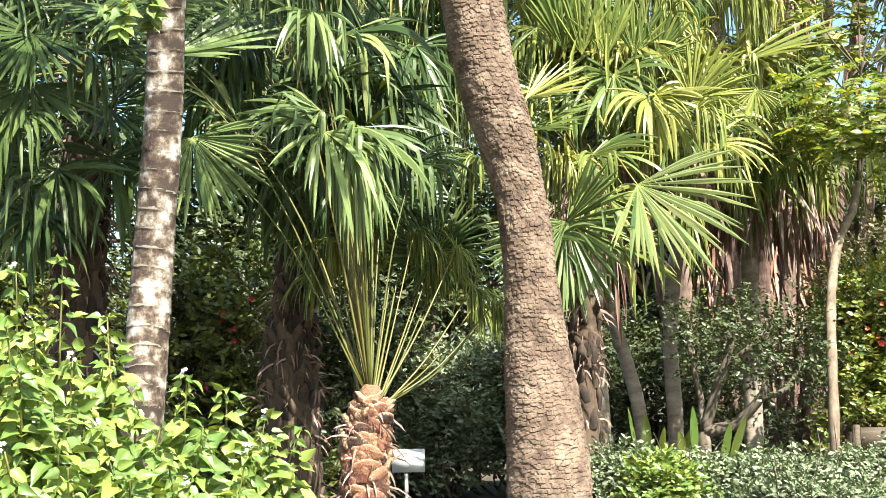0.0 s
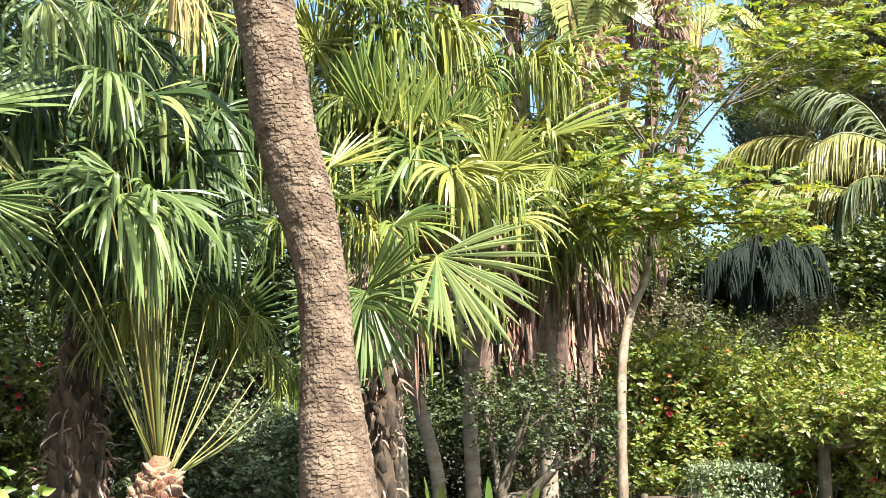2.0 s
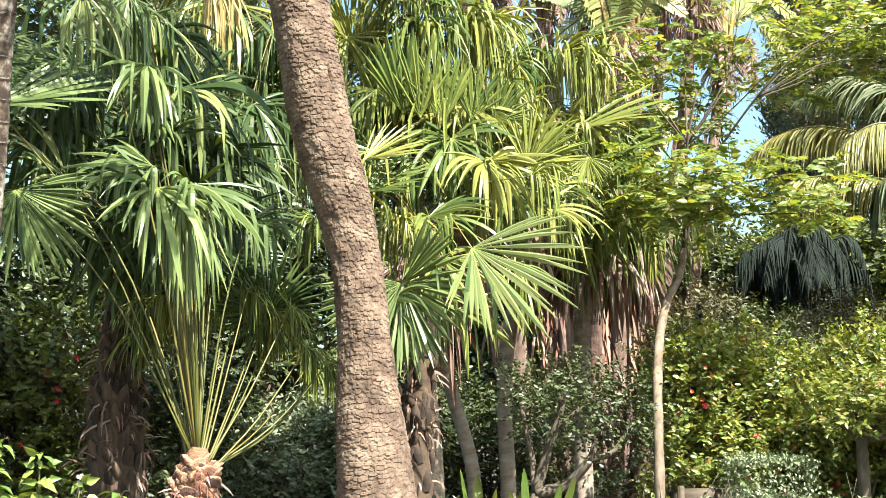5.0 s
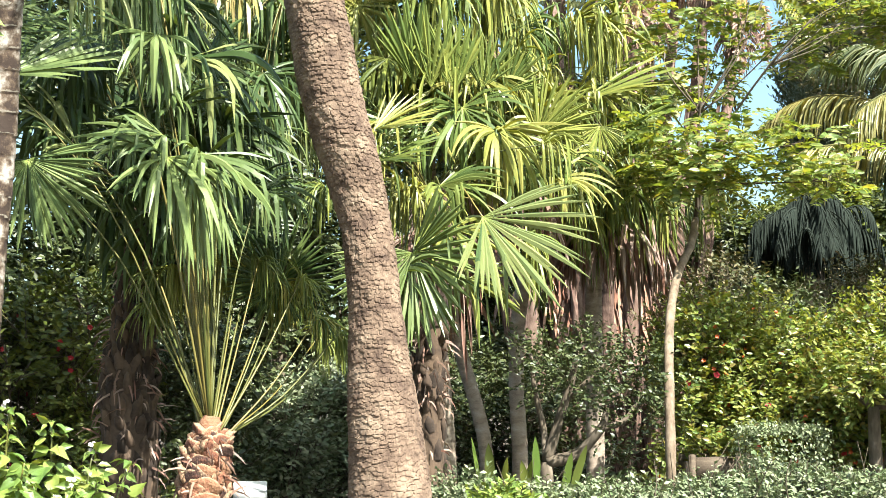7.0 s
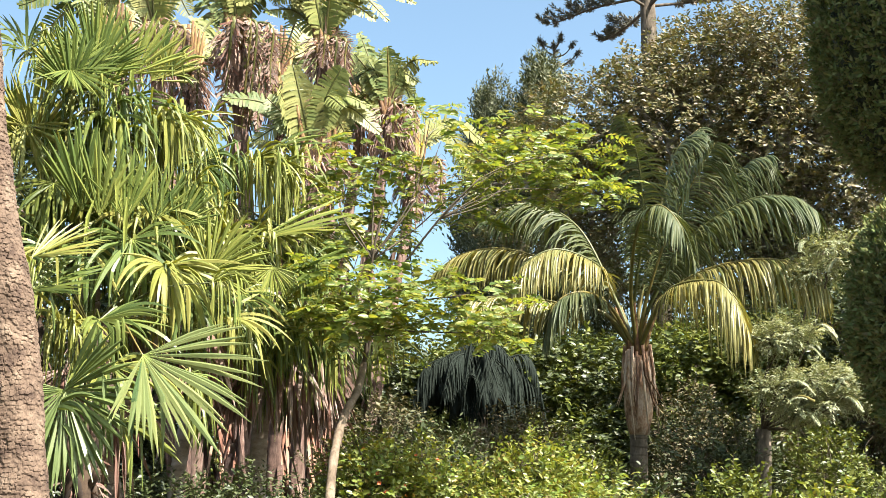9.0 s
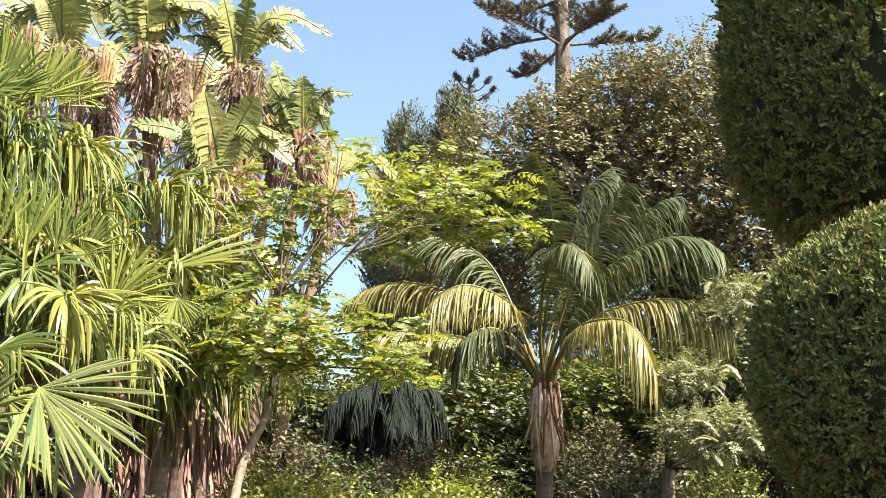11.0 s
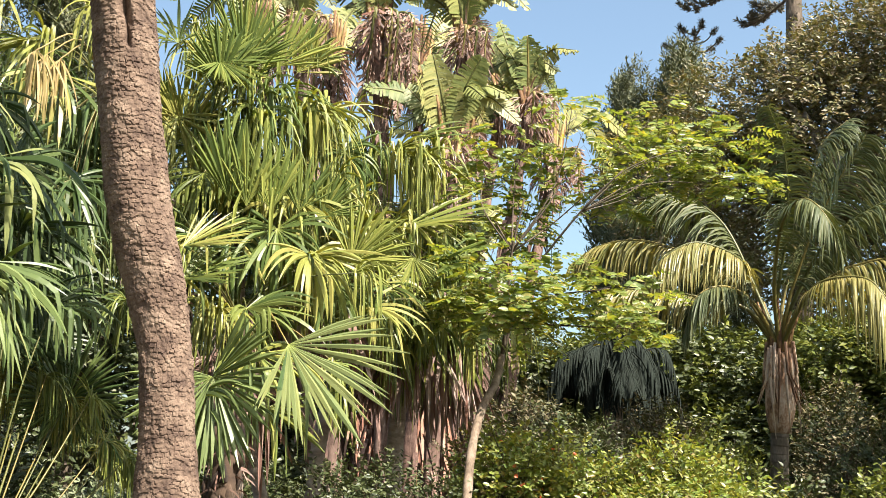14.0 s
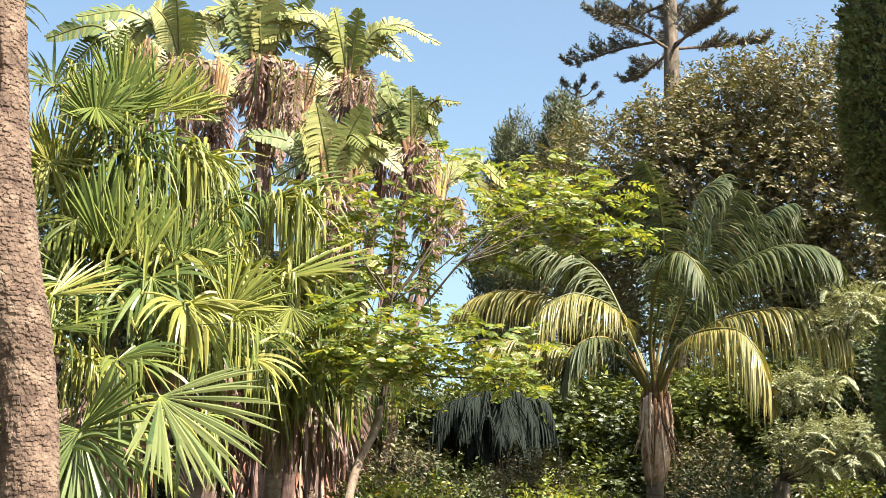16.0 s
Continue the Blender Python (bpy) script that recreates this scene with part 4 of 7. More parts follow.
# ---- the sunlit fan palms right of the leaning trunk
def sunny_palm(base, path, radii, crown, specs, label, n, seed, az=(0, 360), el=(-20, 80), reach=(0.7, 1.2), skirt=0, boots=0):
    palm = thing("fan_palm", (base[0], base[1], 0), label, "palm tree", "fan palms")
    if boots:
        booted_trunk(palm, path, radii, BOOTS_OLD, boots, BOOT_OLD, seed, 0.8, 0.15)
    else:
        part("trunk", ringed_trunk(path, radii, 0.09, 0.008, 18, 220), BARK_SLIM, palm)
    for hub, ax, nm, R, dr, arc in specs:
        if dr > 2.0:
            for k in range(2):
                turn = rng.uniform(-1.1, 1.1)
                out = np.array([math.sin(turn), -math.cos(turn), rng.uniform(-0.1, 0.55)])
                face = np.array([math.sin(turn) * 0.4, -0.4 * math.cos(turn), 1.0]) + rng.normal(0, 0.3, 3)
                fan_leaf(palm, crown, np.asarray(hub) + rng.normal(0, 0.12, 3) + [0, 0.3, 0.02], out, face, R * rng.uniform(0.85, 1.3), dr, FAN, None, int(rng.uniform(100, 170)))
        else:
            fan_leaf(palm, crown, np.asarray(hub) + [0, -0.25, 0], ax, nm, R * 1.1, dr, FAN, None, arc)
        if nm[2] < 0.3 and dr < 0.6:
            for k in range(2 if arc > 100 else 1):
                fan_leaf(palm, crown, np.asarray(hub) + rng.normal(0, 0.1, 3) + [0, 0.15, 0], np.asarray(ax) + rng.normal(0, 0.18, 3), np.asarray(nm) + rng.normal(0, 0.25, 3), R * rng.uniform(0.95, 1.3), rng.uniform(0.2, 0.9), FAN, None, arc)
    crown_of_fans(palm, crown, int(n * 1.4), reach, (0.5, 0.8), el, (0.7, 3.8), FAN, az, seed)
    r = np.random.default_rng(seed + 100)
    for i in range(skirt):
        q = r.uniform(0, 2 * np.pi)
        hub = np.asarray(crown) + np.array([math.cos(q) * 0.35, math.sin(q) * 0.35, r.uniform(-0.6, -0.2)])
        fan_leaf(palm, crown, hub, (math.cos(q) * 0.3, math.sin(q) * 0.3, -1), (math.cos(q), math.sin(q), 0.3), r.uniform(0.6, 0.85), 1.5, DRY, DRY, 140, 0.3, "dead_leaf", "withered brown hanging leaf")
    return palm


# low front palm with the large open leaf
b = (1.14, 10.11, 0.90)
crown = (1.19, 10.16, 3.19)
front = sunny_palm(b, [(b[0], b[1], -0.05), (1.13, 10.13, 1.26), (1.15, 10.13, 1.73), (1.20, 10.08, 2.57), crown], [0.15, 0.13, 0.12, 0.11, 0.1], crown, [
    ((0.64, 9.31, 3.52), (0.94, -0.33, 0.12), (0.1, -0.6, 0.8), 0.50, 0.4, 150),
    ((0.65, 9.25, 3.27), (0.94, -0.31, 0.13), (0.1, -0.6, 0.8), 0.50, 0.5, 150),
    ((1.27, 8.91, 2.35), (0.79, -0.5, -0.35), (0.1, -0.6, 0.8), 0.50, 0.7, 110),
    ((0.81, 9.07, 3.07), (-0.05, -0.03, -1.0), (0.1, -0.9, 0.45), 0.60, 2.8, 80),
    ((1.15, 9.44, 3.12), (0.72, -0.64, -0.28), (0.1, -0.6, 0.8), 0.50, 0.9, 170),
    ((1.23, 9.37, 2.78), (0.45, -0.5, -0.74), (0.1, -0.6, 0.8), 0.60, 1.4, 200),
], "fan palm with a large open sunlit leaf low down", 9, 31, (-40, 200), (-20, 60), (0.6, 1.1), 2, 110)
for hub, ax, nm, R, dr, arc in (((1.38, 8.56, 2.79), (0.68, -0.2, -0.7), (-0.1, -0.9, 0.5), 0.86, 0.5, 140), ((0.9, 8.8, 2.56), (0.3, -0.28, -0.9), (-0.5, -0.75, 0.1), 0.72, 0.5, 250), ((0.8, 8.95, 2.42), (0.1, -0.2, -0.97), (-0.6, -0.7, -0.1), 0.7, 1.2, 200), ((1.05, 8.95, 2.5), (0.75, -0.3, -0.5), (0.1, -0.5, 0.85), 0.6, 1.0, 90)):
    fan_leaf(front, crown, hub, ax, nm, R, dr, FAN_GREEN, None, arc)
# middle palm
b = (2.01, 12.83, 1.02)
crown = (2.04, 11.38, 3.74)
sunny_palm(b, [(b[0] + 0.03, b[1], -0.05), (2.01, 12.83, 1.04), (1.78, 12.87, 1.97), (1.68, 12.46, 2.45), crown], [0.075, 0.07, 0.068, 0.07, 0.08], crown, [
    ((1.48, 10.47, 3.97), (0.14, -0.33, -0.93), (0.1, -0.9, 0.45), 0.62, 1.2, 250),
    ((2.14, 10.5, 3.75), (0.77, -0.28, 0.57), (-0.1, -0.95, 0.3), 0.52, 0.3, 170),
    ((2.68, 10.47, 3.82), (0.04, 0.0, -1.0), (0.1, -0.9, 0.45), 0.27, 0.3, 150),
    ((2.27, 10.55, 3.37), (0.9, -0.34, -0.29), (0.1, -0.6, 0.8), 0.60, 0.6, 150),
    ((1.76, 10.37, 3.75), (0.27, -0.4, -0.87), (0.1, -0.6, 0.8), 0.65, 1.6, 200),
    ((1.91, 10.76, 4.19), (0.61, -0.07, 0.79), (0.1, -0.95, 0.25), 0.40, 0.4, 100),
    ((1.12, 10.62, 3.95), (0.17, -0.37, -0.92), (0.1, -0.6, 0.8), 0.60, 1.8, 160),
    ((2.02, 10.57, 3.54), (0.21, -0.38, -0.9), (0.1, -0.6, 0.8), 0.55, 1.4, 220),
] + [
    ((2.48, 10.77, 3.63), (0.35, -0.39, -0.85), (0.1, -0.6, 0.8), 0.50, 1.4, 200),
    ((1.66, 10.77, 4.33), (0.51, -0.39, -0.76), (0.1, -0.6, 0.8), 0.55, 1.2, 200),
    ((3.03, 11.0, 3.89), (0.85, -0.53, 0.05), (0.1, -0.6, 0.8), 0.50, 0.7, 150),
    ((1.38, 10.66, 4.09), (-0.2, -0.02, 0.98), (0.1, -0.95, 0.25), 0.55, 0.4, 90),
], "fan palm with a slim ringed leaning trunk and kinked drooping leaves", 16, 32, (0, 360), (-35, 60), (0.5, 1.2), 4)
# tall palms at the back
b = (2.41, 12.96, 0.95)
crown = (2.62, 12.26, 4.75)
sunny_palm(b, [(b[0], b[1], -0.05), (2.41, 12.96, 0.93), (2.43, 12.96, 2.29), (2.78, 12.58, 4.20), crown], [0.085, 0.08, 0.075, 0.075, 0.075], crown, [
    ((2.04, 11.37, 5.33), (-0.01, 0.02, -1.0), (0.1, -0.6, 0.8), 0.85, 3.6, 150),
    ((2.25, 11.42, 5.37), (0.01, 0.04, -1.0), (0.1, -0.6, 0.8), 0.85, 3.4, 140),
    ((2.46, 11.24, 5.15), (-0.06, 0.02, -1.0), (0.1, -0.6, 0.8), 0.80, 3.6, 140),
    ((2.65, 11.22, 5.06), (-0.06, -0.13, -0.99), (0.1, -0.6, 0.8), 0.75, 3.6, 150),
    ((2.83, 11.17, 5.1), (0.85, -0.5, 0.16), (0.1, -0.6, 0.8), 0.50, 0.6, 70),
    ((2.79, 11.09, 5.04), (-0.26, -0.02, -0.97), (0.1, -0.6, 0.8), 0.70, 2.2, 180),
    ((3.02, 11.23, 5.09), (0.08, -0.06, -1.0), (0.1, -0.6, 0.8), 0.70, 2.6, 160),
    ((2.76, 11.31, 4.26), (0.93, -0.31, 0.19), (0.1, -0.6, 0.8), 0.90, 0.4, 60),
] + [
    ((2.91, 11.36, 4.34), (0.71, -0.5, -0.5), (0.1, -0.6, 0.8), 0.60, 0.8, 140),
    ((2.16, 11.16, 4.91), (0.22, 0.0, -0.98), (0.1, -0.9, 0.45), 0.45, 1.5, 230),
    ((3.19, 11.43, 3.64), (0.58, -0.55, -0.6), (0.1, -0.6, 0.8), 0.60, 0.8, 150),
    ((2.95, 11.41, 3.47), (0.76, -0.5, -0.41), (0.1, -0.6, 0.8), 0.65, 1.0, 180),
], "tall slim fan palm with hanging ribbon-like leaf tips", 20, 33, (150, 390), (-55, 0), (0.5, 1.1), 10)
b = (1.52, 12.28, 0.86)
crown = (1.27, 11.41, 4.85)
sunny_palm(b, [(b[0], b[1], -0.05), (1.53, 12.30, 1.19), (1.38, 12.07, 2.76), crown], [0.11, 0.1, 0.1, 0.09], crown, [
    ((1.12, 10.65, 5.43), (-0.02, -0.19, 0.98), (0.1, -0.95, 0.25), 0.58, 0.3, 150),
    ((0.93, 10.52, 5.23), (-0.25, -0.31, 0.92), (0.1, -0.95, 0.25), 0.51, 0.3, 120),
    ((1.45, 10.79, 5.53), (0.3, -0.02, 0.95), (0.1, -0.95, 0.25), 0.57, 0.4, 120),
    ((0.57, 11.01, 5.71), (-0.44, 0.26, 0.86), (0.1, -0.95, 0.25), 0.38, 0.9, 170),
    ((0.7, 10.87, 5.79), (0.12, 0.04, -0.99), (0.1, -0.9, 0.45), 0.73, 3.0, 110),
    ((0.61, 10.93, 5.0), (-0.04, 0.06, -1.0), (0.1, -0.9, 0.45), 0.51, 1.2, 200),
    ((0.91, 10.47, 5.39), (0.9, -0.22, -0.37), (0.1, -0.9, 0.45), 0.42, 0.4, 220),
    ((1.05, 10.36, 5.04), (0.08, -0.05, -1.0), (0.1, -0.6, 0.8), 0.75, 3.2, 150),
] + [
    ((1.25, 10.32, 5.1), (0.08, -0.15, -0.98), (0.1, -0.6, 0.8), 0.80, 3.4, 150),
    ((1.45, 10.47, 5.21), (0.16, -0.13, -0.98), (0.1, -0.6, 0.8), 0.80, 3.0, 150),
    ((1.78, 10.93, 5.62), (0.45, -0.09, 0.89), (0.1, -0.95, 0.25), 0.34, 0.8, 150),
    ((1.64, 10.49, 5.09), (0.17, -0.25, -0.95), (0.1, -0.6, 0.8), 0.80, 3.3, 160),
    ((1.85, 10.73, 5.22), (0.23, -0.04, -0.97), (0.1, -0.6, 0.8), 0.85, 3.5, 150),
    ((1.06, 10.39, 4.16), (-0.21, -0.09, 0.97), (0.1, -0.95, 0.25), 0.68, 0.3, 60),
    ((1.19, 10.29, 4.1), (-0.02, -0.1, 1.0), (0.1, -0.95, 0.25), 0.62, 0.4, 60),
    ((1.41, 10.37, 4.1), (-0.14, -0.05, 0.99), (0.1, -0.95, 0.25), 0.58, 0.4, 80),
] + [
    ((1.65, 10.43, 4.13), (0.13, -0.04, 0.99), (0.1, -0.95, 0.25), 0.46, 0.5, 90),
    ((0.85, 10.65, 4.44), (-0.32, -0.21, -0.92), (-0.5, -0.7, 0.5), 0.47, 1.0, 160),
    ((0.7, 11.14, 4.87), (-0.1, -0.31, 0.95), (0.1, -0.95, 0.25), 0.62, 0.5, 160),
    ((0.85, 10.97, 4.69), (-0.3, -0.2, -0.93), (0.1, -0.9, 0.45), 0.46, 2.6, 120),
], "tall fan palm with bright upright leaves at its crown", 18, 34, (150, 390), (-50, 5), (0.5, 1.0), 3)


# older palm with a skirt of withered leaves
b = (3.22, 12.98, 0.78)
crown = (3.30, 12.25, 3.72)
old = sunny_palm(b, [(b[0], b[1], -0.05), (3.27, 13.05, 1.55), (3.24, 12.81, 2.64), crown], [0.1, 0.09, 0.085, 0.08], crown, [
    ((3.60, 11.70, 3.35), (0.8, -0.4, -0.5), (0.0, -0.6, 0.8), 0.75, 2.4, 200),
    ((2.90, 11.89, 3.32), (-0.5, -0.5, -0.6), (0.0, -0.6, 0.8), 0.75, 2.6, 200),
    ((3.25, 11.75, 3.2), (0.1, -0.5, -0.8), (0.0, -0.6, 0.8), 0.75, 3.0, 200),
], "old fan palm with a skirt of withered hanging leaves", 12, 35, (150, 390), (-50, 20), (0.5, 1.0), 24)


# ---- giant white bird of paradise clump
def paradise_stem(base, crown, leaves_at, label, radius=0.12, dead=(), tear=0.5, peel=0.0):
    """A stem with a fan of paddle leaves; leaves_at: tips, arching offsets and blade half widths."""
    plant = thing("bird_of_paradise_tree", (base[0], base[1], 0), label, "bird of paradise", "bird of paradise clump")
    crown = np.asarray(crown, float)
    low = np.array([base[0], base[1], -0.05])
    mid = low * 0.5 + crown * 0.5 + np.array([rng.normal(0, 0.1), 0, 0])
    part("stem", ringed_trunk([low, mid, crown - np.array([0, 0, 0.3])], [radius * 0.85, radius * 0.8, radius * 0.72], 0.16, 0.012, 14, 160, 0.014), PINK, plant)
    n = 40
    f = rng.uniform(0.1, 0.9, n)
    q = rng.uniform(0, 2 * np.pi, n)
    o = np.stack([np.cos(q), np.sin(q), 0 * q], -1)
    at = low + (crown - low) * f[:, None] + o * radius * 0.85
    strips = ribbons(Geo(), at, o * 0.5 + np.array([0, 0, -1.0]), np.cross(o, [0, 0, 1.0]), rng.uniform(0.25, 0.7, n), 0.035 * np.array([1, 1, 0.8, 0.2])[None] * np.ones((n, 1)), np.array([0, 0.3, 0.7, 1.0]), np.full(n, 0.8))
    part("bark_strip", strips, PINK, plant, "peeling papery bark strips", "stuff", False)
    if peel:
        n = 46
        o = np.stack([rng.normal(0, 0.11, n), -0.12 - 0.06 * rng.random(n), rng.uniform(peel - 0.6, peel + 0.35, n)], -1)
        torn = ribbons(Geo(), np.array([*(low + (crown - low) * ((peel - low[2]) / (crown[2] - low[2])))[:2], 0]) + o, rng.normal(0, 0.25, (n, 3)) + np.array([0, -0.15, -1.0]), rng.normal(0, 0.5, (n, 3)) + np.array([1, 0, 0]), rng.uniform(0.3, 0.75, n), 0.022 * np.array([0.8, 1, 0.8, 0.15])[None] * np.ones((n, 1)), np.array([0, 0.3, 0.7, 1.0]), rng.uniform(0.3, 1.0, n))
        part("torn_sheath", torn, PEEL, plant, "torn salmon-pink dry sheath", "stuff", False)
    g = Geo()
    for k in range(9):
        q = (k - 4) / 4
        e = crown + np.array([q * 0.24, rng.normal(0, 0.05), 0.8 - 0.2 * abs(q)])
        tube(g, smooth_path([crown + np.array([q * 0.05, 0, -0.3]), crown + np.array([q * 0.13, rng.normal(0, 0.03), 0.05]), e], 7), np.linspace(0.055, 0.02, 7), 6)
    part("sheath", g, SHEATH, plant, "yellow and orange overlapping leaf sheaths")
    n = 300
    o = unit(rng.normal(0, 1, (n, 3)) * [1, 1, 0.6])
    tangle = ribbons(Geo(), crown + np.array([0, -0.05, -0.3]) + o * [0.22, 0.22, 0.46], o + np.array([0, 0, -0.4]), rng.normal(0, 1, (n, 3)), rng.uniform(0.12, 0.4, n), 0.013 * np.array([1, 0.9, 0.6, 0.1])[None] * np.ones((n, 1)), np.array([0, 0.35, 0.7, 1.0]), rng.uniform(0.5, 2.5, n))
    part("dead_bract", tangle, DRY, plant, "tangle of withered brown bracts", "stuff", False)
    for tip, bow, W in leaves_at:
        tip = np.asarray(tip, float)
        tip = crown + (tip - crown) * 1.2 + np.array([0, 0.65, 0])
        m = crown * 0.5 + tip * 0.5 + np.array([0, 0, bow])
        paddle_leaf(plant, [crown, crown * 0.72 + m * 0.28 + np.array([0, 0, bow * 0.3]), m, tip], W * 1.75, 44, None, tear * rng.uniform(0.2, 1.4), 0.6, bare=0.3)
        if rng.random() < 0.45:
            continue
        far = tip + rng.normal(0, 0.38, 3) + np.array([0, 0.3, -0.1])
        m = crown * 0.5 + far * 0.5 + np.array([0, 0.1, bow * rng.uniform(0.6, 1.3)])
        paddle_leaf(plant, [crown, crown * 0.72 + m * 0.28 + np.array([0, 0, bow * 0.3]), m, far], W * 1.6, 40, None, tear * rng.uniform(0.4, 1.6), 0.9, bare=0.28, mess=0.12)
    for tip, W in dead:
        tip = np.asarray(tip, float)
        out = crown + np.array([(tip[0] - crown[0]) * 0.9, -0.45, -0.05])
        tip = tip + np.array([0, -0.3, 0])
        paddle_leaf(plant, [crown, out, out * 0.4 + tip * 0.6, tip], W * 0.85 * rng.uniform(0.7, 1.3), 60, DRY, 0.85, rng.uniform(0.6, 2.0), mess=0.4, name="dead_leaf", bare=0.1)
    return plant


paradise_stem((3.85, 16.35, 0.34), (3.53, 16.06, 8.39), [((3.07, 15.38, 9.13), 0.1, 0.17), ((3.31, 15.15, 9.49), 0.05, 0.17), ((3.77, 15.3, 8.97), 0.5, 0.15), ((2.87, 15.49, 8.97), 0.5, 0.14), ((3.97, 15.38, 8.71), 0.7, 0.13), ((3.53, 15.2, 9.3), 0.2, 0.16), ((2.79, 15.61, 8.75), 0.5, 0.13)],
    "bird of paradise tree with orange sheaths and a withered leaf skirt", 0.13, [((3.9, 16.11, 7.32), 0.2), ((3.37, 16.33, 7.02), 0.18), ((3.72, 16.27, 6.97), 0.14), ((3.63, 16.36, 6.74), 0.14), ((3.95, 16.03, 7.52), 0.16), ((3.39, 16.09, 7.7), 0.14)], 0.5)
paradise_stem((3.52, 16.83, 0.31), (2.42, 16.11, 8.22), [((1.23, 15.62, 8.65), 0.45, 0.13), ((2.27, 15.34, 9.03), 0.05, 0.17), ((1.8, 15.66, 8.43), 0.55, 0.12), ((1.53, 15.86, 8.01), 0.7, 0.11), ((2.51, 15.38, 8.85), 0.1, 0.17), ((2.79, 15.51, 8.46), 0.5, 0.13), ((2.04, 15.44, 8.87), 0.2, 0.15)],
    "bird of paradise tree with arching torn leaves", 0.12, [((2.75, 16.01, 7.66), 0.14), ((2.39, 16.1, 7.55), 0.13), ((2.62, 15.99, 7.75), 0.13), ((2.3, 16.06, 7.69), 0.1)], 0.5)
paradise_stem((4.45, 16.41, 0.32), (4.72, 15.73, 8.21), [((3.68, 15.36, 8.65), 0.6, 0.14), ((4.27, 15.48, 8.04), 0.75, 0.12), ((4.44, 14.98, 9.05), 0.05, 0.16), ((4.73, 14.89, 9.06), 0.1, 0.14), ((5.22, 14.84, 8.84), 0.4, 0.12), ((5.42, 14.91, 8.52), 0.6, 0.11), ((5.08, 15.22, 8.08), 0.3, 0.14), ((3.94, 15.16, 8.95), 0.5, 0.14), ((4.31, 15.18, 8.69), 0.3, 0.14)],
    "bird of paradise tree with comb-like torn blades", 0.12, [((4.75, 15.67, 7.64), 0.13), ((4.89, 15.59, 7.72), 0.11), ((4.58, 15.67, 7.74), 0.1)], 0.5)
paradise_stem((4.86, 16.71, 0.28), (5.91, 16.36, 7.6), [((5.45, 15.81, 8.27), 0.1, 0.14), ((5.82, 15.64, 8.36), 0.15, 0.14), ((6.23, 15.66, 7.95), 0.35, 0.12), ((5.42, 15.94, 7.96), 0.35, 0.13), ((6.01, 15.67, 8.13), 0.2, 0.13), ((5.62, 15.78, 8.2), 0.1, 0.14), ((5.2, 16.06, 7.84), 0.4, 0.12), ((6.19, 15.76, 7.72), 0.4, 0.1)],
    "smaller bird of paradise tree with ragged leaves", 0.11, [((5.83, 16.29, 7.09), 0.13), ((6.14, 16.17, 7.1), 0.1), ((5.97, 16.21, 7.17), 0.12)], 0.5)
paradise_stem((4.10, 16.09, 0.35), (4.47, 15.41, 6.54), [((4.19, 14.72, 7.48), 0.02, 0.17), ((4.72, 14.57, 7.47), 0.2, 0.15), ((3.96, 14.92, 7.12), 0.05, 0.15), ((5.07, 14.61, 7.06), 0.45, 0.12), ((5.21, 14.66, 6.78), 0.5, 0.11), ((4.66, 14.8, 6.91), 0.4, 0.12), ((3.84, 15.11, 6.65), 0.3, 0.12)],
    "low bird of paradise stem with a broad upright pale leaf", 0.1, [], 0.12)
# further heads that fill the clump
for foot, head, sd in (((3.93, 17.97, 0.22), (3.16, 17.50, 8.23), 1), ((4.46, 18.05, 0.20), (4.54, 17.59, 8.39), 2), ((5.08, 18.10, 0.18), (5.99, 17.89, 8.23), 3), ((5.15, 17.46, 0.22), (5.12, 16.80, 7.05), 4), ((3.56, 17.84, 0.23), (2.09, 17.76, 8.52), 5), ((5.25, 17.22, 0.24), (6.82, 17.71, 7.24), 6)):
    r = np.random.default_rng(700 + sd)
    h, tips = np.array(head), []
    for k in range(6):
        q = radians(-85 + 170 * k / 5 + r.normal(0, 8))
        ln = r.uniform(1.0, 1.6)
        tips.append((h + np.array([math.sin(q), r.normal(0, 0.25), math.cos(q) * 0.7]) * ln * 0.95, 0.1 + 0.6 * abs(math.sin(q)), r.uniform(0.12, 0.16)))
    paradise_stem(foot, head, tips, "bird of paradise tree with arching split leaves", 0.1, [(h + (r.normal(0, 0.25), -0.2, -0.9), 0.14), (h + (r.normal(0, 0.25), -0.2, -1.1), 0.14), (h + (r.normal(0, 0.3), -0.1, -0.7), 0.12)])
for foot, head, w in (((4.80, 16.94, 0.27), (5.16, 16.99, 4.87), 0.1), ((3.84, 17.17, 0.28), (3.89, 17.32, 4.91), 0.11), ((4.53, 17.01, 0.27), (4.57, 17.15, 4.89), 0.1)):
    h = np.array(head)
    paradise_stem(foot, head, [(h + (0.5, 0, 1.1), 0.3, 0.2), (h + (-0.5, 0.2, 1.0), 0.3, 0.2), (h + (0, 0.2, 1.3), 0.1, 0.2)],
                  "bird of paradise stem with papery pink bark", w, [(h + (0.08, -0.2, -1.6), 0.13), (h + (-0.12, -0.3, -1.4), 0.12)], peel=3.0)


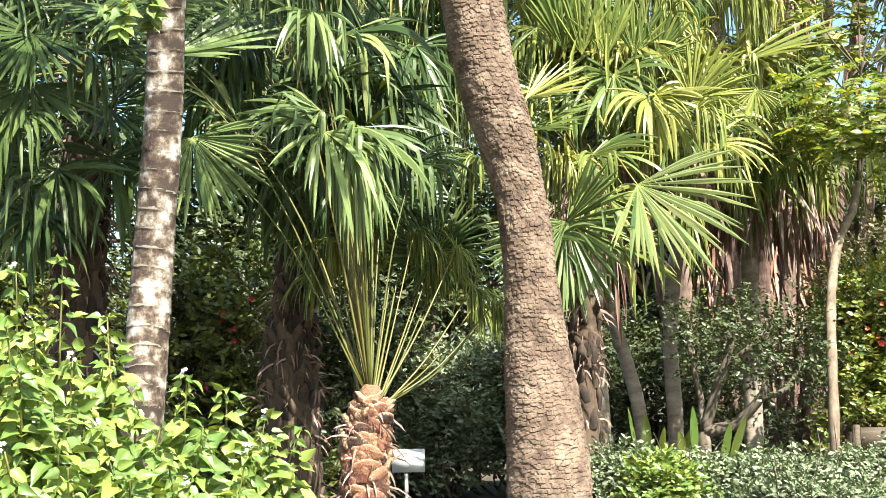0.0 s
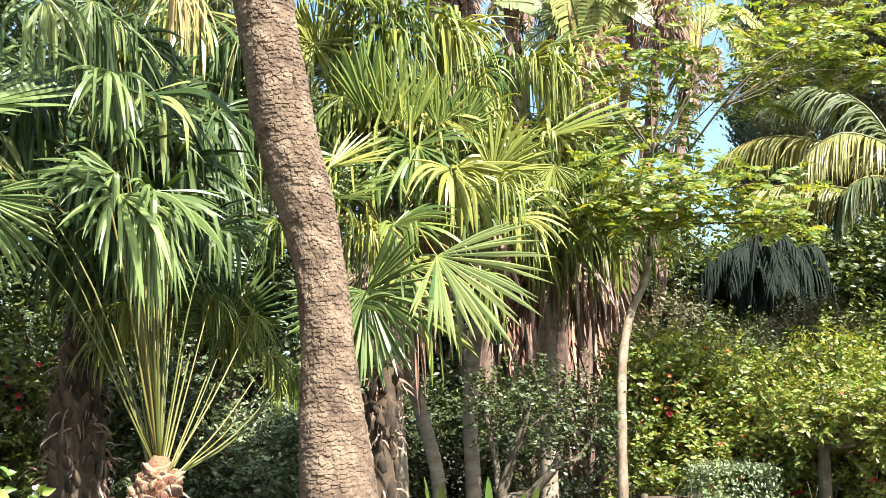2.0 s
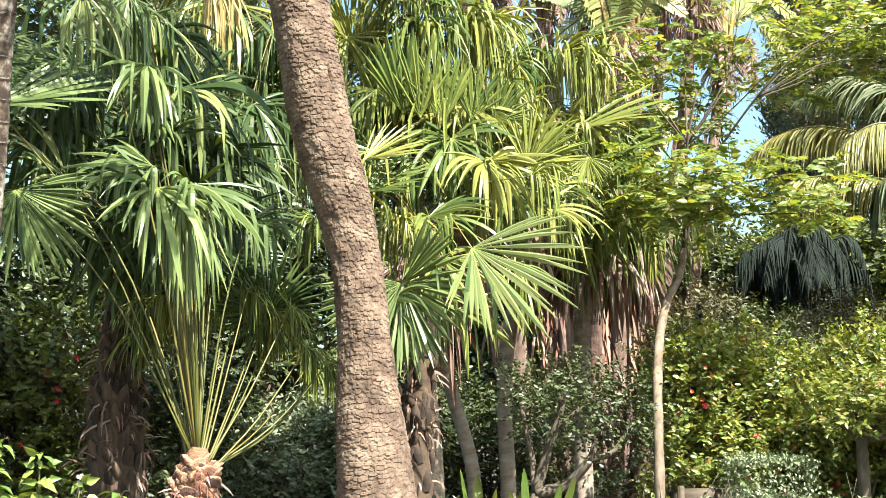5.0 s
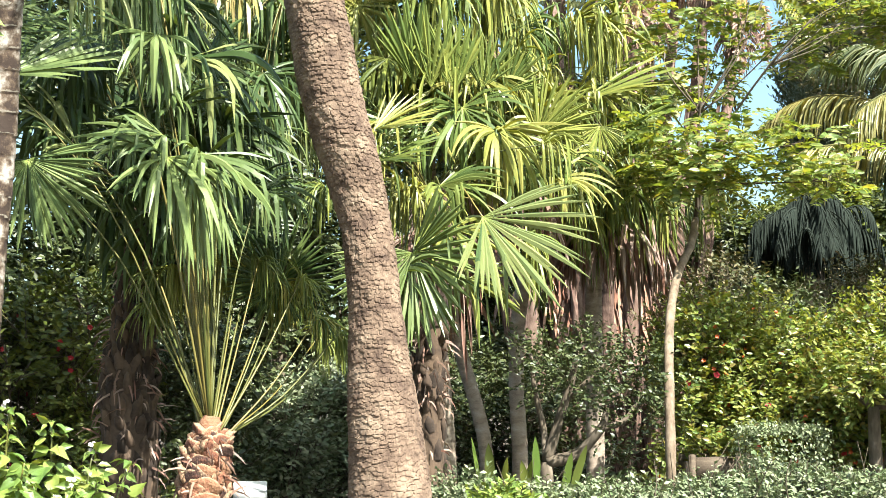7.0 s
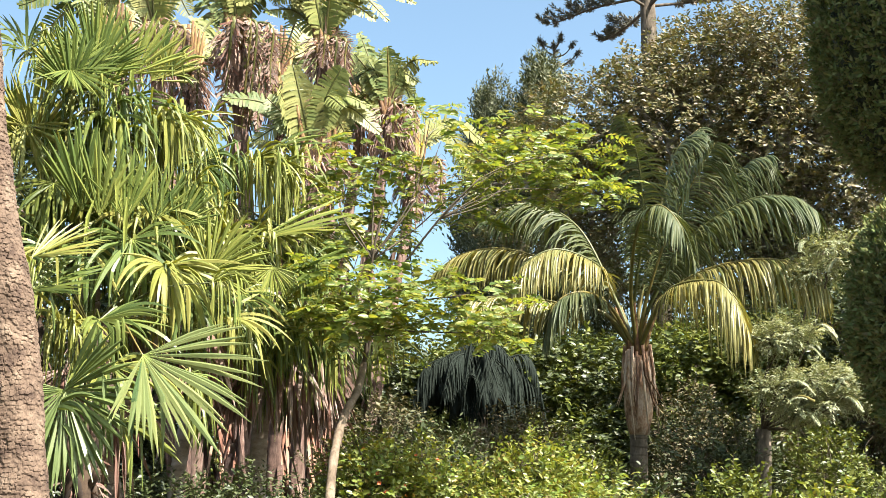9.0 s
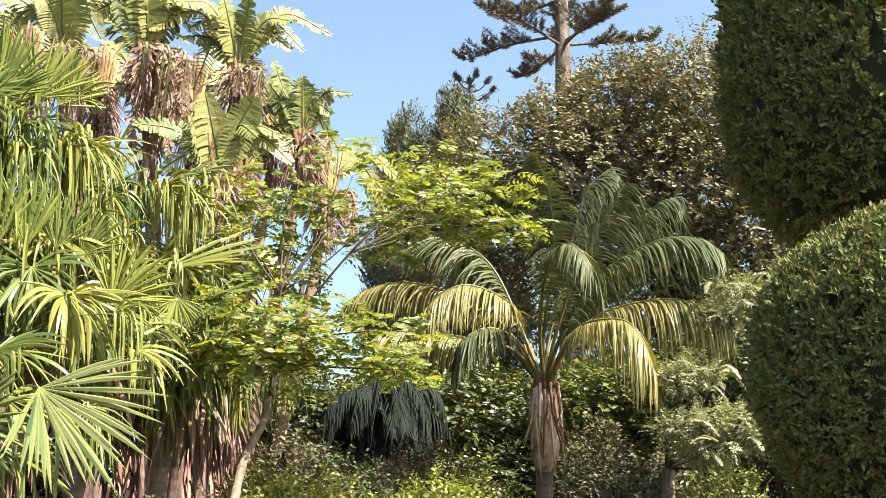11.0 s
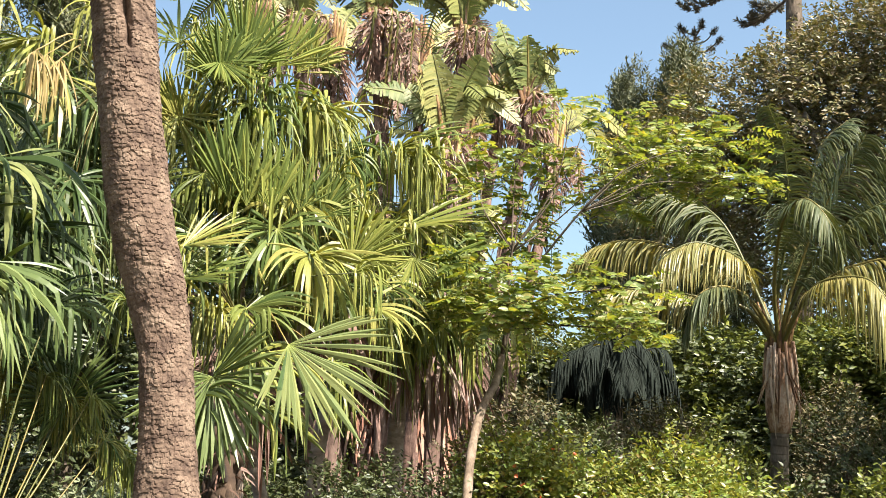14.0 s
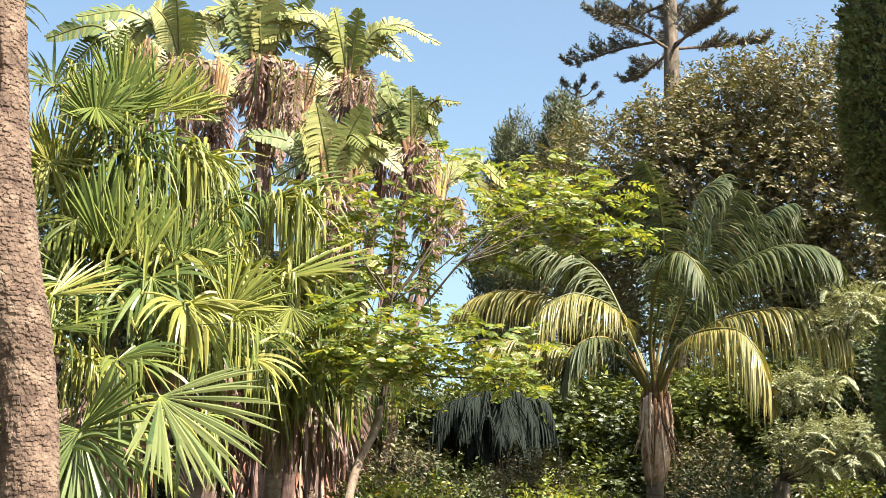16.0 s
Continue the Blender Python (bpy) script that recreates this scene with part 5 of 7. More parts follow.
# ---- shrubs and trees
def shrub(name, label, category, clusters, twigs, size, material, seed, reach=0.25, per=8, shape="kite", wide=1.0, droop=0.0, up=0.6, inner=0.55, r0=0.025, flowers=(), group="", flat=0.5, base=None, bare=0):
    c = np.asarray(clusters, float)
    base = (c[:, 0].mean(), c[:, 1].mean(), 0) if base is None else base
    ob = thing(name, base, label, category, group)
    wood = Geo()
    g = sprays(clusters, twigs, size, reach, per, shape, wide, droop, inner, up, seed, wood, flat=flat)
    for q in c:
        foot = (q[0] + rng.normal(0, 0.1), q[1] + rng.normal(0, 0.1), -0.05)
        limbs(wood, foot, [q], r0, seed)
    part("branchwork", wood, TWIG, ob, kind="stuff")
    part("foliage", g, material, ob, kind="stuff")
    r = np.random.default_rng(seed + 50)
    for k in range(bare):
        p = np.array([base[0], base[1], c[:, 2].max()]) + r.normal(0, 0.15, 3) * [1, 1, 0]
        q = p + np.array([r.normal(0, 0.12), r.normal(0, 0.12), r.uniform(0.3, 0.5)])
        part("dry_twig", tube(Geo(), smooth_path([p, (p + q) / 2 + r.normal(0, 0.03, 3), q], 8), np.linspace(0.006, 0.002, 8), 5), TWIG, ob, "bare dry twig")
    for material_f, count, fs in flowers:
        for k in range(count):
            q = c[r.integers(len(c))]
            n = unit(np.array([r.normal(0, 0.7), -abs(r.normal(0.7, 0.4)), r.normal(0.2, 0.5)]))
            at = q[:3] + n * q[3:] * r.uniform(0.98, 1.12)
            at[2] = max(at[2], 0.2)
            gf = Geo()
            m = 5
            th = np.arange(m) * 2 * np.pi / m + r.random()
            a1 = unit(np.cross(n, [0.1, 0.2, 1]))
            b1 = np.cross(n, a1)
            d = np.cos(th)[:, None] * a1 + np.sin(th)[:, None] * b1 + 0.5 * n
            leaves(gf, np.repeat([at], m, 0), d, np.repeat([n], m, 0), fs, "oval", 2.0)
            part("flower", gf, material_f, ob)
    return ob


def around(x, y, z, rx, ry, rz, n, seed, spread=0.6):
    """A cluster broken up into lesser ones."""
    r = np.random.default_rng(seed)
    out = []
    for i in range(n):
        d = unit(r.normal(0, 1, 3)) * r.uniform(0.3, 1) * spread
        k = r.uniform(0.4, 0.62)
        out.append((x + d[0] * rx, y + d[1] * ry, max(z + d[2] * rz, rz * k * 0.6), rx * k, ry * k, rz * k))
    return out


# small tree with light green compound leaves and a bent tan trunk
def compound_tree():
    base = (2.98, 9.48, 1.08)
    tree = thing("small_tree", (base[0], base[1], 0), "young tree with a bent tan trunk and light green leaves", "tree")
    fork = np.array((3.85, 11.22, 3.14))
    g = Geo()
    path = smooth_path([(base[0], base[1], -0.1), (2.99, 9.49, 1.17), (3.16, 9.96, 2.03), (3.38, 10.38, 2.52), (3.65, 10.79, 2.84), fork], 40)
    tube(g, path, np.linspace(0.043, 0.034, 40) + 0.003 * np.sin(np.arange(40) * 1.9), 14)
    part("trunk", g, BARK_THIN, tree)
    # tiers of leaves: place, reach across and height
    lower = [(3.74, 10.73, 3.6, 0.47, 0.26), (3.55, 11.05, 3.95, 0.38, 0.22), (4.16, 10.67, 3.78, 0.42, 0.19), (4.77, 10.76, 3.8, 0.49, 0.16),
          (4.52, 10.71, 3.5, 0.43, 0.16), (4.85, 10.38, 3.37, 0.26, 0.12), (4.08, 11.02, 3.4, 0.38, 0.16), (3.45, 11.01, 3.5, 0.32, 0.21)]
    upper = [(3.83, 10.84, 5.1, 0.38, 0.19), (3.5, 10.84, 4.78, 0.27, 0.22), (3.39, 10.77, 4.37, 0.26, 0.21), (3.91, 10.97, 4.25, 0.27, 0.22),
          (4.19, 10.32, 5.38, 0.29, 0.13), (4.22, 10.23, 5.0, 0.32, 0.21), (3.95, 10.8, 4.55, 0.24, 0.19), (4.54, 10.29, 4.78, 0.32, 0.21)]
    spread = [(5.19, 10.18, 5.29, 0.38, 0.15), (5.51, 9.86, 5.09, 0.4, 0.17), (5.28, 9.86, 4.78, 0.42, 0.2), (5.77, 9.99, 4.7, 0.27, 0.15),
          (5.02, 10.07, 4.96, 0.32, 0.19), (5.0, 10.51, 4.73, 0.27, 0.15), (4.64, 10.5, 4.54, 0.24, 0.13)]
    eye = np.array((0.12, 0.06, 1.7))
    lower, upper, spread = ([(*(eye + (np.array((x, y, z)) - eye) * k), w * k, h * k) for x, y, z, w, h in tier] for tier, k in ((lower, 0.96), (upper, 1.07), (spread, 1.09)))
    boughs = [(np.array((3.80, 11.05, 3.45)), lower, 0.013), (np.array((3.82, 10.9, 4.1)), upper, 0.011), (np.array((4.35, 10.5, 4.45)), spread, 0.0065)]
    part("limb", tube(Geo(), smooth_path([fork, (3.84, 11.1, 3.4), (3.82, 10.9, 4.1), (3.9, 10.8, 4.6)], 16), np.linspace(0.02, 0.009, 16), 8), TWIG, tree)
    part("limb", tube(Geo(), smooth_path([fork, (3.98, 10.95, 3.8), (4.35, 10.5, 4.45), (4.7, 10.3, 4.85)], 16), np.linspace(0.016, 0.006, 16), 8), TWIG, tree)
    for at, tiers, r0 in boughs:
        limb_parts(tree, TWIG, at, [(x, y, z, w, w, h) for x, y, z, w, h in tiers], r0, 4, 0.08)
    # compound leaves: a stalk with paired leaflets, held level in tiers
    r = np.random.default_rng(12)
    c = np.array([(x, y, z, w, w * 0.9, h) for x, y, z, w, h in lower + upper + spread])
    n = 720
    weight = c[:, 3] * c[:, 5] * np.where(c[:, 0] < 4.1, 1.4, 1.0)
    pick = r.choice(len(c), n, p=weight / weight.sum())
    nn = unit(r.normal(0, 1, (n, 3)))
    p0 = c[pick, :3] + nn * c[pick, 3:] * 1.2 * (r.random(n) ** 0.5)[:, None]
    out = unit(nn * np.array([1, 1, 0.2]) + r.normal(0, 0.4, (n, 3)) * [1, 1, 0.5] + np.array([0.1, -0.15, 0.15]))
    gl, gs = Geo(), Geo()
    pairs, length = 6, r.uniform(0.2, 0.34, n)
    side = unit(np.cross(out, [0, 0, 1.0]))
    tilt = np.array([0.15, -0.6, 0.66]) + r.normal(0, 0.5, (n, 3))
    for k in range(pairs):
        f = (k + 1) / pairs
        at = p0 + out * (length * f)[:, None] + np.array([0, 0, -0.1]) * f * f
        for s in (-1, 1):
            d = out * 0.45 + side * s + r.normal(0, 0.12, (n, 3)) + np.array([0, 0, -0.22])
            leaves(gl, at, d, tilt + r.normal(0, 0.25, (n, 3)), 0.086 * r.uniform(0.65, 1.15, n) * (0.75 + 0.5 * math.sin(math.pi * f)), "oval", 0.95)
    part("foliage", gl, PINNATE, tree, kind="stuff")
    s = np.array([0, 0.4, 0.7, 1.0])
    ribbons(gs, p0, out, side, length, np.full((n, 4), 0.003), s, np.full(n, 0.5))
    part("stalkwork", gs, STALK, tree, kind="stuff")


compound_tree()


# feather palm
def kentia():
    base = (8.65, 14.33, 1.07)
    palm = thing("feather_palm", (base[0], base[1], 0), "feather palm with arching yellow-green fronds and brown fibrous trunk", "palm tree")
    top = np.array((8.67, 14.17, 3.80))
    low = [(base[0], base[1], -0.05), (8.69, 14.31, 1.94), (8.70, 14.27, 2.78)]
    part("trunk", ringed_trunk(low, [0.13, 0.115, 0.11], 0.11, 0.008, 18, 150), BARK_TREE, palm, "grey ringed lower trunk")
    g = tube(Geo(), smooth_path([(8.70, 14.27, 2.75), (8.70, 14.24, 3.12), (8.68, 14.20, 3.56), tuple(top)], 12), [0.12, 0.15, 0.175, 0.19, 0.195, 0.19, 0.185, 0.18, 0.17, 0.16, 0.14, 0.11], 16)
    r = np.random.default_rng(9)
    for k in range(26):
        q = r.uniform(0, 2 * np.pi)
        o = np.array([math.cos(q), math.sin(q), 0])
        z0 = r.uniform(-0.1, 0.15)
        tube(g, [top + o * 0.17 + np.array([0, 0, z0]), top + o * 0.215 + np.array([0, 0, z0 - 0.4]), top + o * r.uniform(0.18, 0.27) + np.array([r.normal(0, 0.08), r.normal(0, 0.05), z0 - r.uniform(0.5, 1.1)])], [0.022, 0.018, 0.004], 4)
    part("fibrous_sheath", g, FIBRE, palm, "torn brown fibrous leaf sheath")
    for k in range(9):
        q = k * 2.4
        o = np.array([math.cos(q), math.sin(q) * 0.8, 0])
        part("cut_stalk", tube(Geo(), smooth_path([top + o * 0.1, top + o * 0.16 + np.array([0, 0, 0.25]), top + o * 0.3 + np.array([0, 0, r.uniform(0.4, 0.7)])], 6), np.linspace(0.045, 0.012, 6), 6), SHEATH, palm, "pale cut leaf stalk")
    arcs = [
        ([(8.19, 14.28, 4.49), (8.03, 13.93, 4.88), (7.38, 13.89, 5.09), (6.92, 13.94, 4.88), (6.65, 14.04, 4.5)], 0.55, FEATHER_GOLD),
        ([(8.4, 14.5, 4.54), (8.14, 15.0, 5.07), (7.45, 15.6, 5.45), (6.94, 16.05, 5.43), (6.62, 16.34, 5.19)], 0.50, FEATHER_GOLD),
        ([(8.22, 14.18, 4.32), (7.74, 14.41, 4.47), (7.12, 14.7, 4.59), (6.64, 14.92, 4.56), (6.48, 15.01, 4.45)], 0.50, FEATHER_GOLD),
        ([(8.38, 13.79, 4.59), (8.15, 13.18, 5.28), (8.12, 12.66, 5.45), (8.19, 12.32, 5.18), (8.33, 12.24, 4.69)], 0.42, FEATHER),
        ([(8.66, 13.68, 4.29), (8.53, 13.0, 4.51), (8.71, 12.39, 4.49), (8.81, 12.13, 4.23), (8.92, 12.01, 3.78)], 0.70, FEATHER_GOLD),
    ]
    arcs += [
        ([(8.74, 13.73, 4.38), (8.97, 13.15, 4.73), (9.43, 12.55, 4.84), (9.82, 12.15, 4.72), (10.02, 11.92, 4.41)], 0.60, FEATHER_GOLD),
        ([(8.66, 13.89, 4.47), (8.78, 13.51, 5.26), (8.95, 13.07, 5.96), (9.07, 12.72, 6.38)], 0.75, FEATHER),
        ([(8.58, 14.05, 4.49), (8.56, 13.72, 5.43), (8.37, 13.46, 6.28), (8.07, 13.32, 6.82)], 0.35, FEATHER),
        ([(8.77, 13.93, 4.49), (8.98, 13.4, 5.19), (9.47, 12.68, 5.63), (9.86, 12.26, 5.62), (10.04, 12.04, 5.41)], 0.60, FEATHER),
        ([(8.53, 14.42, 4.54), (8.22, 14.82, 5.62), (7.78, 15.38, 6.1), (7.37, 16.05, 6.02)], 0.60, FEATHER),
    ]
    arcs += [
        ([(8.8, 14.26, 4.54), (9.15, 14.21, 5.84), (9.35, 14.07, 6.66), (9.67, 13.97, 7.01)], 0.60, FEATHER),
        ([(8.93, 14.18, 4.54), (9.63, 13.82, 5.65), (10.04, 13.44, 6.35), (10.27, 13.22, 6.48)], 0.55, FEATHER),
        ([(8.58, 14.51, 4.56), (8.32, 15.01, 5.09), (8.12, 15.48, 4.99), (8.0, 15.87, 4.45)], 0.50, FEATHER),
        ([(8.23, 14.04, 4.38), (7.64, 13.76, 4.52), (7.25, 13.78, 4.34), (7.11, 13.81, 3.89)], 0.45, FEATHER),
    ]
    for pts, ln, mat in arcs:
        feather_frond(palm, [tuple(top)] + pts, ln * 1.35, 84, 3.2 if mat is FEATHER_GOLD else 1.9, mat, 0.014, -0.1, 0.75, 0.3, stout=1.5)


kentia()


# feather palm behind, its fronds hanging low; its shade is put into their colour
def shade_palm():
    c = np.array((8.12, 18.26, 4.13))
    palm = thing("shaded_feather_palm", (c[0], c[1], 0), "low feather palm with hanging blue-green fronds, shade put into their colour", "palm tree")
    part("trunk", ringed_trunk([(c[0], c[1], -0.05), tuple(c * [1, 1, 0.5]), tuple(c)], [0.2, 0.17, 0.14], 0.12, 0.012, 16, 80), BARK_SLIM, palm)
    r = np.random.default_rng(18)
    for m in range(60):
        q = m * 2.39996
        f = np.array([math.cos(q) * 0.95, math.sin(q) * 0.8, 0])
        k = r.uniform(0.25, 1.2)
        low = r.uniform(-1.1, -0.1)
        feather_frond(palm, [c, c + f * 0.35 * k + np.array([0, 0, r.uniform(0.0, 0.35)]), c + f * 0.8 * k + np.array([0, 0, r.uniform(-0.3, 0.1)]), c + f * 1.05 * k + np.array([0, 0, low])], r.uniform(0.35, 0.8), 40, 5.0, FEATHER_SHADED, 0.013, 0.0, rib=FEATHER_SHADED)


shade_palm()


def broad_tree(name, label, base, fork, clusters, twigs, size, material, seed, r0=0.2, reach=0.4, per=8, bark=BARK_TREE, shape="kite", wide=1.0, droop=0.1, inner=0.5, up=0.4, category="tree", limb=0.35):
    tree = thing(name, (base[0], base[1], 0), label, category)
    fork = np.asarray(fork, float)
    low = np.array([base[0], base[1], -0.1])
    g = tube(Geo(), smooth_path([low, low * 0.5 + fork * 0.5 + rng.normal(0, 0.06, 3), fork], 24), np.linspace(r0 * 1.25, r0 * 0.8, 24), 14)
    part("trunk", g, bark, tree)
    limb_parts(tree, bark, fork, clusters, r0 * limb, seed, 0.12)
    part("foliage", sprays(clusters, twigs, size, reach, per, shape, wide, droop, inner, up, seed), material, tree, kind="stuff")
    return tree


# large glossy-leaved tree
FIG = [(*(10.41, 21.17, 8.94), 1.3, 1.3, 1.3), (*(11.68, 20.65, 10.16), 1.5, 1.5, 1.0), (*(12.57, 19.54, 10.05), 1.6, 1.5, 1.2), (*(13.81, 19.02, 10.77), 1.5, 1.5, 1.3), (*(14.58, 18.23, 11.20), 1.5, 1.5, 1.2), (*(12.75, 19.60, 10.9), 1.2, 1.2, 0.7), (*(13.74, 19.37, 11.5), 1.2, 1.2, 0.8),
       ]
FIG += [(*(15.48, 17.73, 10.69), 1.6, 1.5, 1.6), (*(14.40, 18.48, 9.51), 1.5, 1.5, 1.2), (*(13.65, 19.87, 9.01), 1.6, 1.5, 1.2), (*(15.65, 18.44, 8.76), 1.6, 1.5, 1.4), (*(15.21, 19.16, 7.74), 1.5, 1.5, 1.2), (*(12.30, 21.33, 8.99), 1.6, 1.5, 1.3), (*(16.92, 17.60, 9.72), 1.8, 1.5, 1.8),
       (*(16.46, 18.26, 7.22), 1.6, 1.5, 1.5), (*(13.47, 21.53, 8.08), 1.8, 1.5, 1.2), (*(16.38, 19.89, 6.38), 1.8, 1.5, 1.3), (*(15.02, 20.82, 6.89), 1.8, 1.5, 1.3)]
FIG = [(x, y, z - 0.9, a, b, c) for x, y, z, a, b, c in FIG]
broad_tree("large_tree", "large spreading tree with glossy dark olive and brownish leaves", (15.79, 20.85, 2.81), (15.49, 20.26, 7.66), FIG, 13000, 0.112, FICUS, 41, 0.42, 0.36, 9, inner=0.45, limb=0.48, wide=1.1, bark=BARK_FIG)


# columnar conifers
def plume(name, label, base, top, radius, n, material, seed, lump=7):
    ob = thing(name, (base[0], base[1], 0), label, "conifer")
    base, top = np.array([base[0], base[1], 0.0]), np.asarray(top, float)
    part("trunk", tube(Geo(), smooth_path([base, (base + top) / 2, top], 12), np.linspace(radius * 0.16, 0.03, 12), 9), BARK_TREE, ob)
    r = np.random.default_rng(seed)
    cl = []
    for k in range(lump * 5):
        f = r.uniform(0.12, 1.0)
        q = r.uniform(0, 2 * np.pi)
        w = radius * min(1.0, (1.02 - f) * 2.2 + 0.18) * r.uniform(0.45, 0.95)
        c = base + (top - base) * f + np.array([math.cos(q) * w, math.sin(q) * w, 0])
        cl.append((*c, radius * 0.3, radius * 0.3, radius * 0.75))
    part("foliage", sprays(cl, int(n * 3.4), 0.125, 0.32, 8, "kite", 0.7, -0.4, 0.3, 1.3, seed), material, ob, kind="stuff")


plume("conifer", "dense upright conifer with pale green plumes", (12.77, 24.85, 5.32), (12.30, 23.59, 11.00), 1.5, 2600, CONIFER, 51)
plume("conifer", "small pointed conifer with pale green plumes", (12.33, 26.17, 5.44), (11.76, 25.00, 11.08), 1.1, 1900, CONIFER, 52)
plume("conifer", "slim dark conifer beside paler ones", (12.29, 27.28, 5.56), (11.72, 26.06, 11.40), 0.8, 1100, CONIFER, 53)
plume("conifer", "tall feathery conifer behind the palms", (-0.30, 21.12, 1.79), (-1.12, 19.31, 10.22), 1.1, 2400, CONIFER, 54)
plume("conifer", "tall feathery conifer behind the palms", (-1.48, 20.06, 1.75), (-2.13, 18.50, 9.31), 1.2, 2400, CONIFER, 55)


# norfolk pine: tiers of level boughs with upturned brushes
def norfolk(base, height, low, seed, label, tiers, reach, density=1.0):
    ob = thing("norfolk_pine", (base[0], base[1], 0), label, "pine tree")
    b = np.array([base[0], base[1], 0.0])
    part("trunk", tube(Geo(), [b, b + [0, 0, height * 0.5], b + [0, 0, height]], [0.32, 0.25, 0.05], 12), BARK_TREE, ob)
    r = np.random.default_rng(seed)
    for k in range(tiers):
        ln = reach * (1 - 0.75 * k / tiers)
        for m in range(6):
            z = low + (height - low) * k / tiers + r.normal(0, 0.16)
            q = m * np.pi / 3 + k * 0.5 + r.normal(0, 0.3)
            f = np.array([math.cos(q), math.sin(q), 0])
            L = ln * r.uniform(0.6, 1.15)
            path = smooth_path([b + [0, 0, z], b + f * L * 0.5 + [0, 0, z + r.uniform(-0.08, 0.06) * L], b + f * L + [0, 0, z + r.uniform(-0.08, 0.12) * L]], 14)
            bough = part("bough", tube(Geo(), path, np.linspace(0.05, 0.015, 14), 5), BARK_TREE, ob)
            g = Geo()
            side = np.cross(f, [0, 0, 1.0])
            for j in range(4, 14):
                for s in (-1, 1):
                    p = path[j]
                    d = unit(f * 0.6 + side * s * r.uniform(0.3, 1.0) + np.array([0, 0, r.uniform(0.1, 0.5)]))
                    w = L * 0.3 * r.uniform(0.45, 1.3) * (1.15 - j / 18)
                    n = int(46 * density)
                    u = r.random(n)
                    at = p + d * (w * u)[:, None] + np.array([0, 0, 0.12]) * (u ** 2)[:, None] * w * 2
                    nd = unit(d * 0.7 + unit(r.normal(0, 1, (n, 3))) * 0.75 + np.array([0, 0, 0.3]))
                    leaves(g, at, nd, r.normal(0, 1, (n, 3)), 0.16, "kite", 0.4)
            part("needles", g, NORFOLK, bough)


norfolk((16.97, 26.68, 11.79), 25.0, 15.3, 61, "tall norfolk pine with level tiers of dark boughs", 7, 3.0, 1.9)


def young_pine(base, height, seed, label):
    """Thin twigs that turn upwards, each with a brush of needles at its end."""
    ob = thing("young_pine", (base[0], base[1], 0), label, "pine tree")
    b = np.array([base[0], base[1], 0.0])
    part("trunk", tube(Geo(), [b, b + [0, 0, height * 0.6], b + [0, 0, height]], [0.14, 0.09, 0.02], 10), BARK_TREE, ob)
    r = np.random.default_rng(seed)
    for k in range(11):
        q = k * 2.39996
        f = np.array([math.cos(q), math.sin(q), 0])
        z, L = height - 0.1 - 0.07 * k, 0.22 + 0.06 * k
        tip = b + f * L + [0, 0, z + r.uniform(0.05, 0.3)]
        path = smooth_path([b + [0, 0, z - 0.1], b + f * L * 0.6 + [0, 0, z - 0.02], tip], 8)
        twig = part("bough", tube(Geo(), path, np.linspace(0.028, 0.012, 8), 5), BARK_TREE, ob)
        n = 150
        at = path[-1] + (path[-1] - path[-3]) * r.uniform(-0.6, 0.5, n)[:, None] + r.normal(0, 0.03, (n, 3))
        leaves(g := Geo(), at, unit(path[-1] - path[-3]) * 0.7 + r.normal(0, 0.5, (n, 3)), r.normal(0, 1, (n, 3)), 0.11, "kite", 0.4)
        part("needles", g, NORFOLK, twig)


young_pine((15.65, 29.7, 12.77), 15.2, 62, "distant young pine with brush-like tips above the conifers")


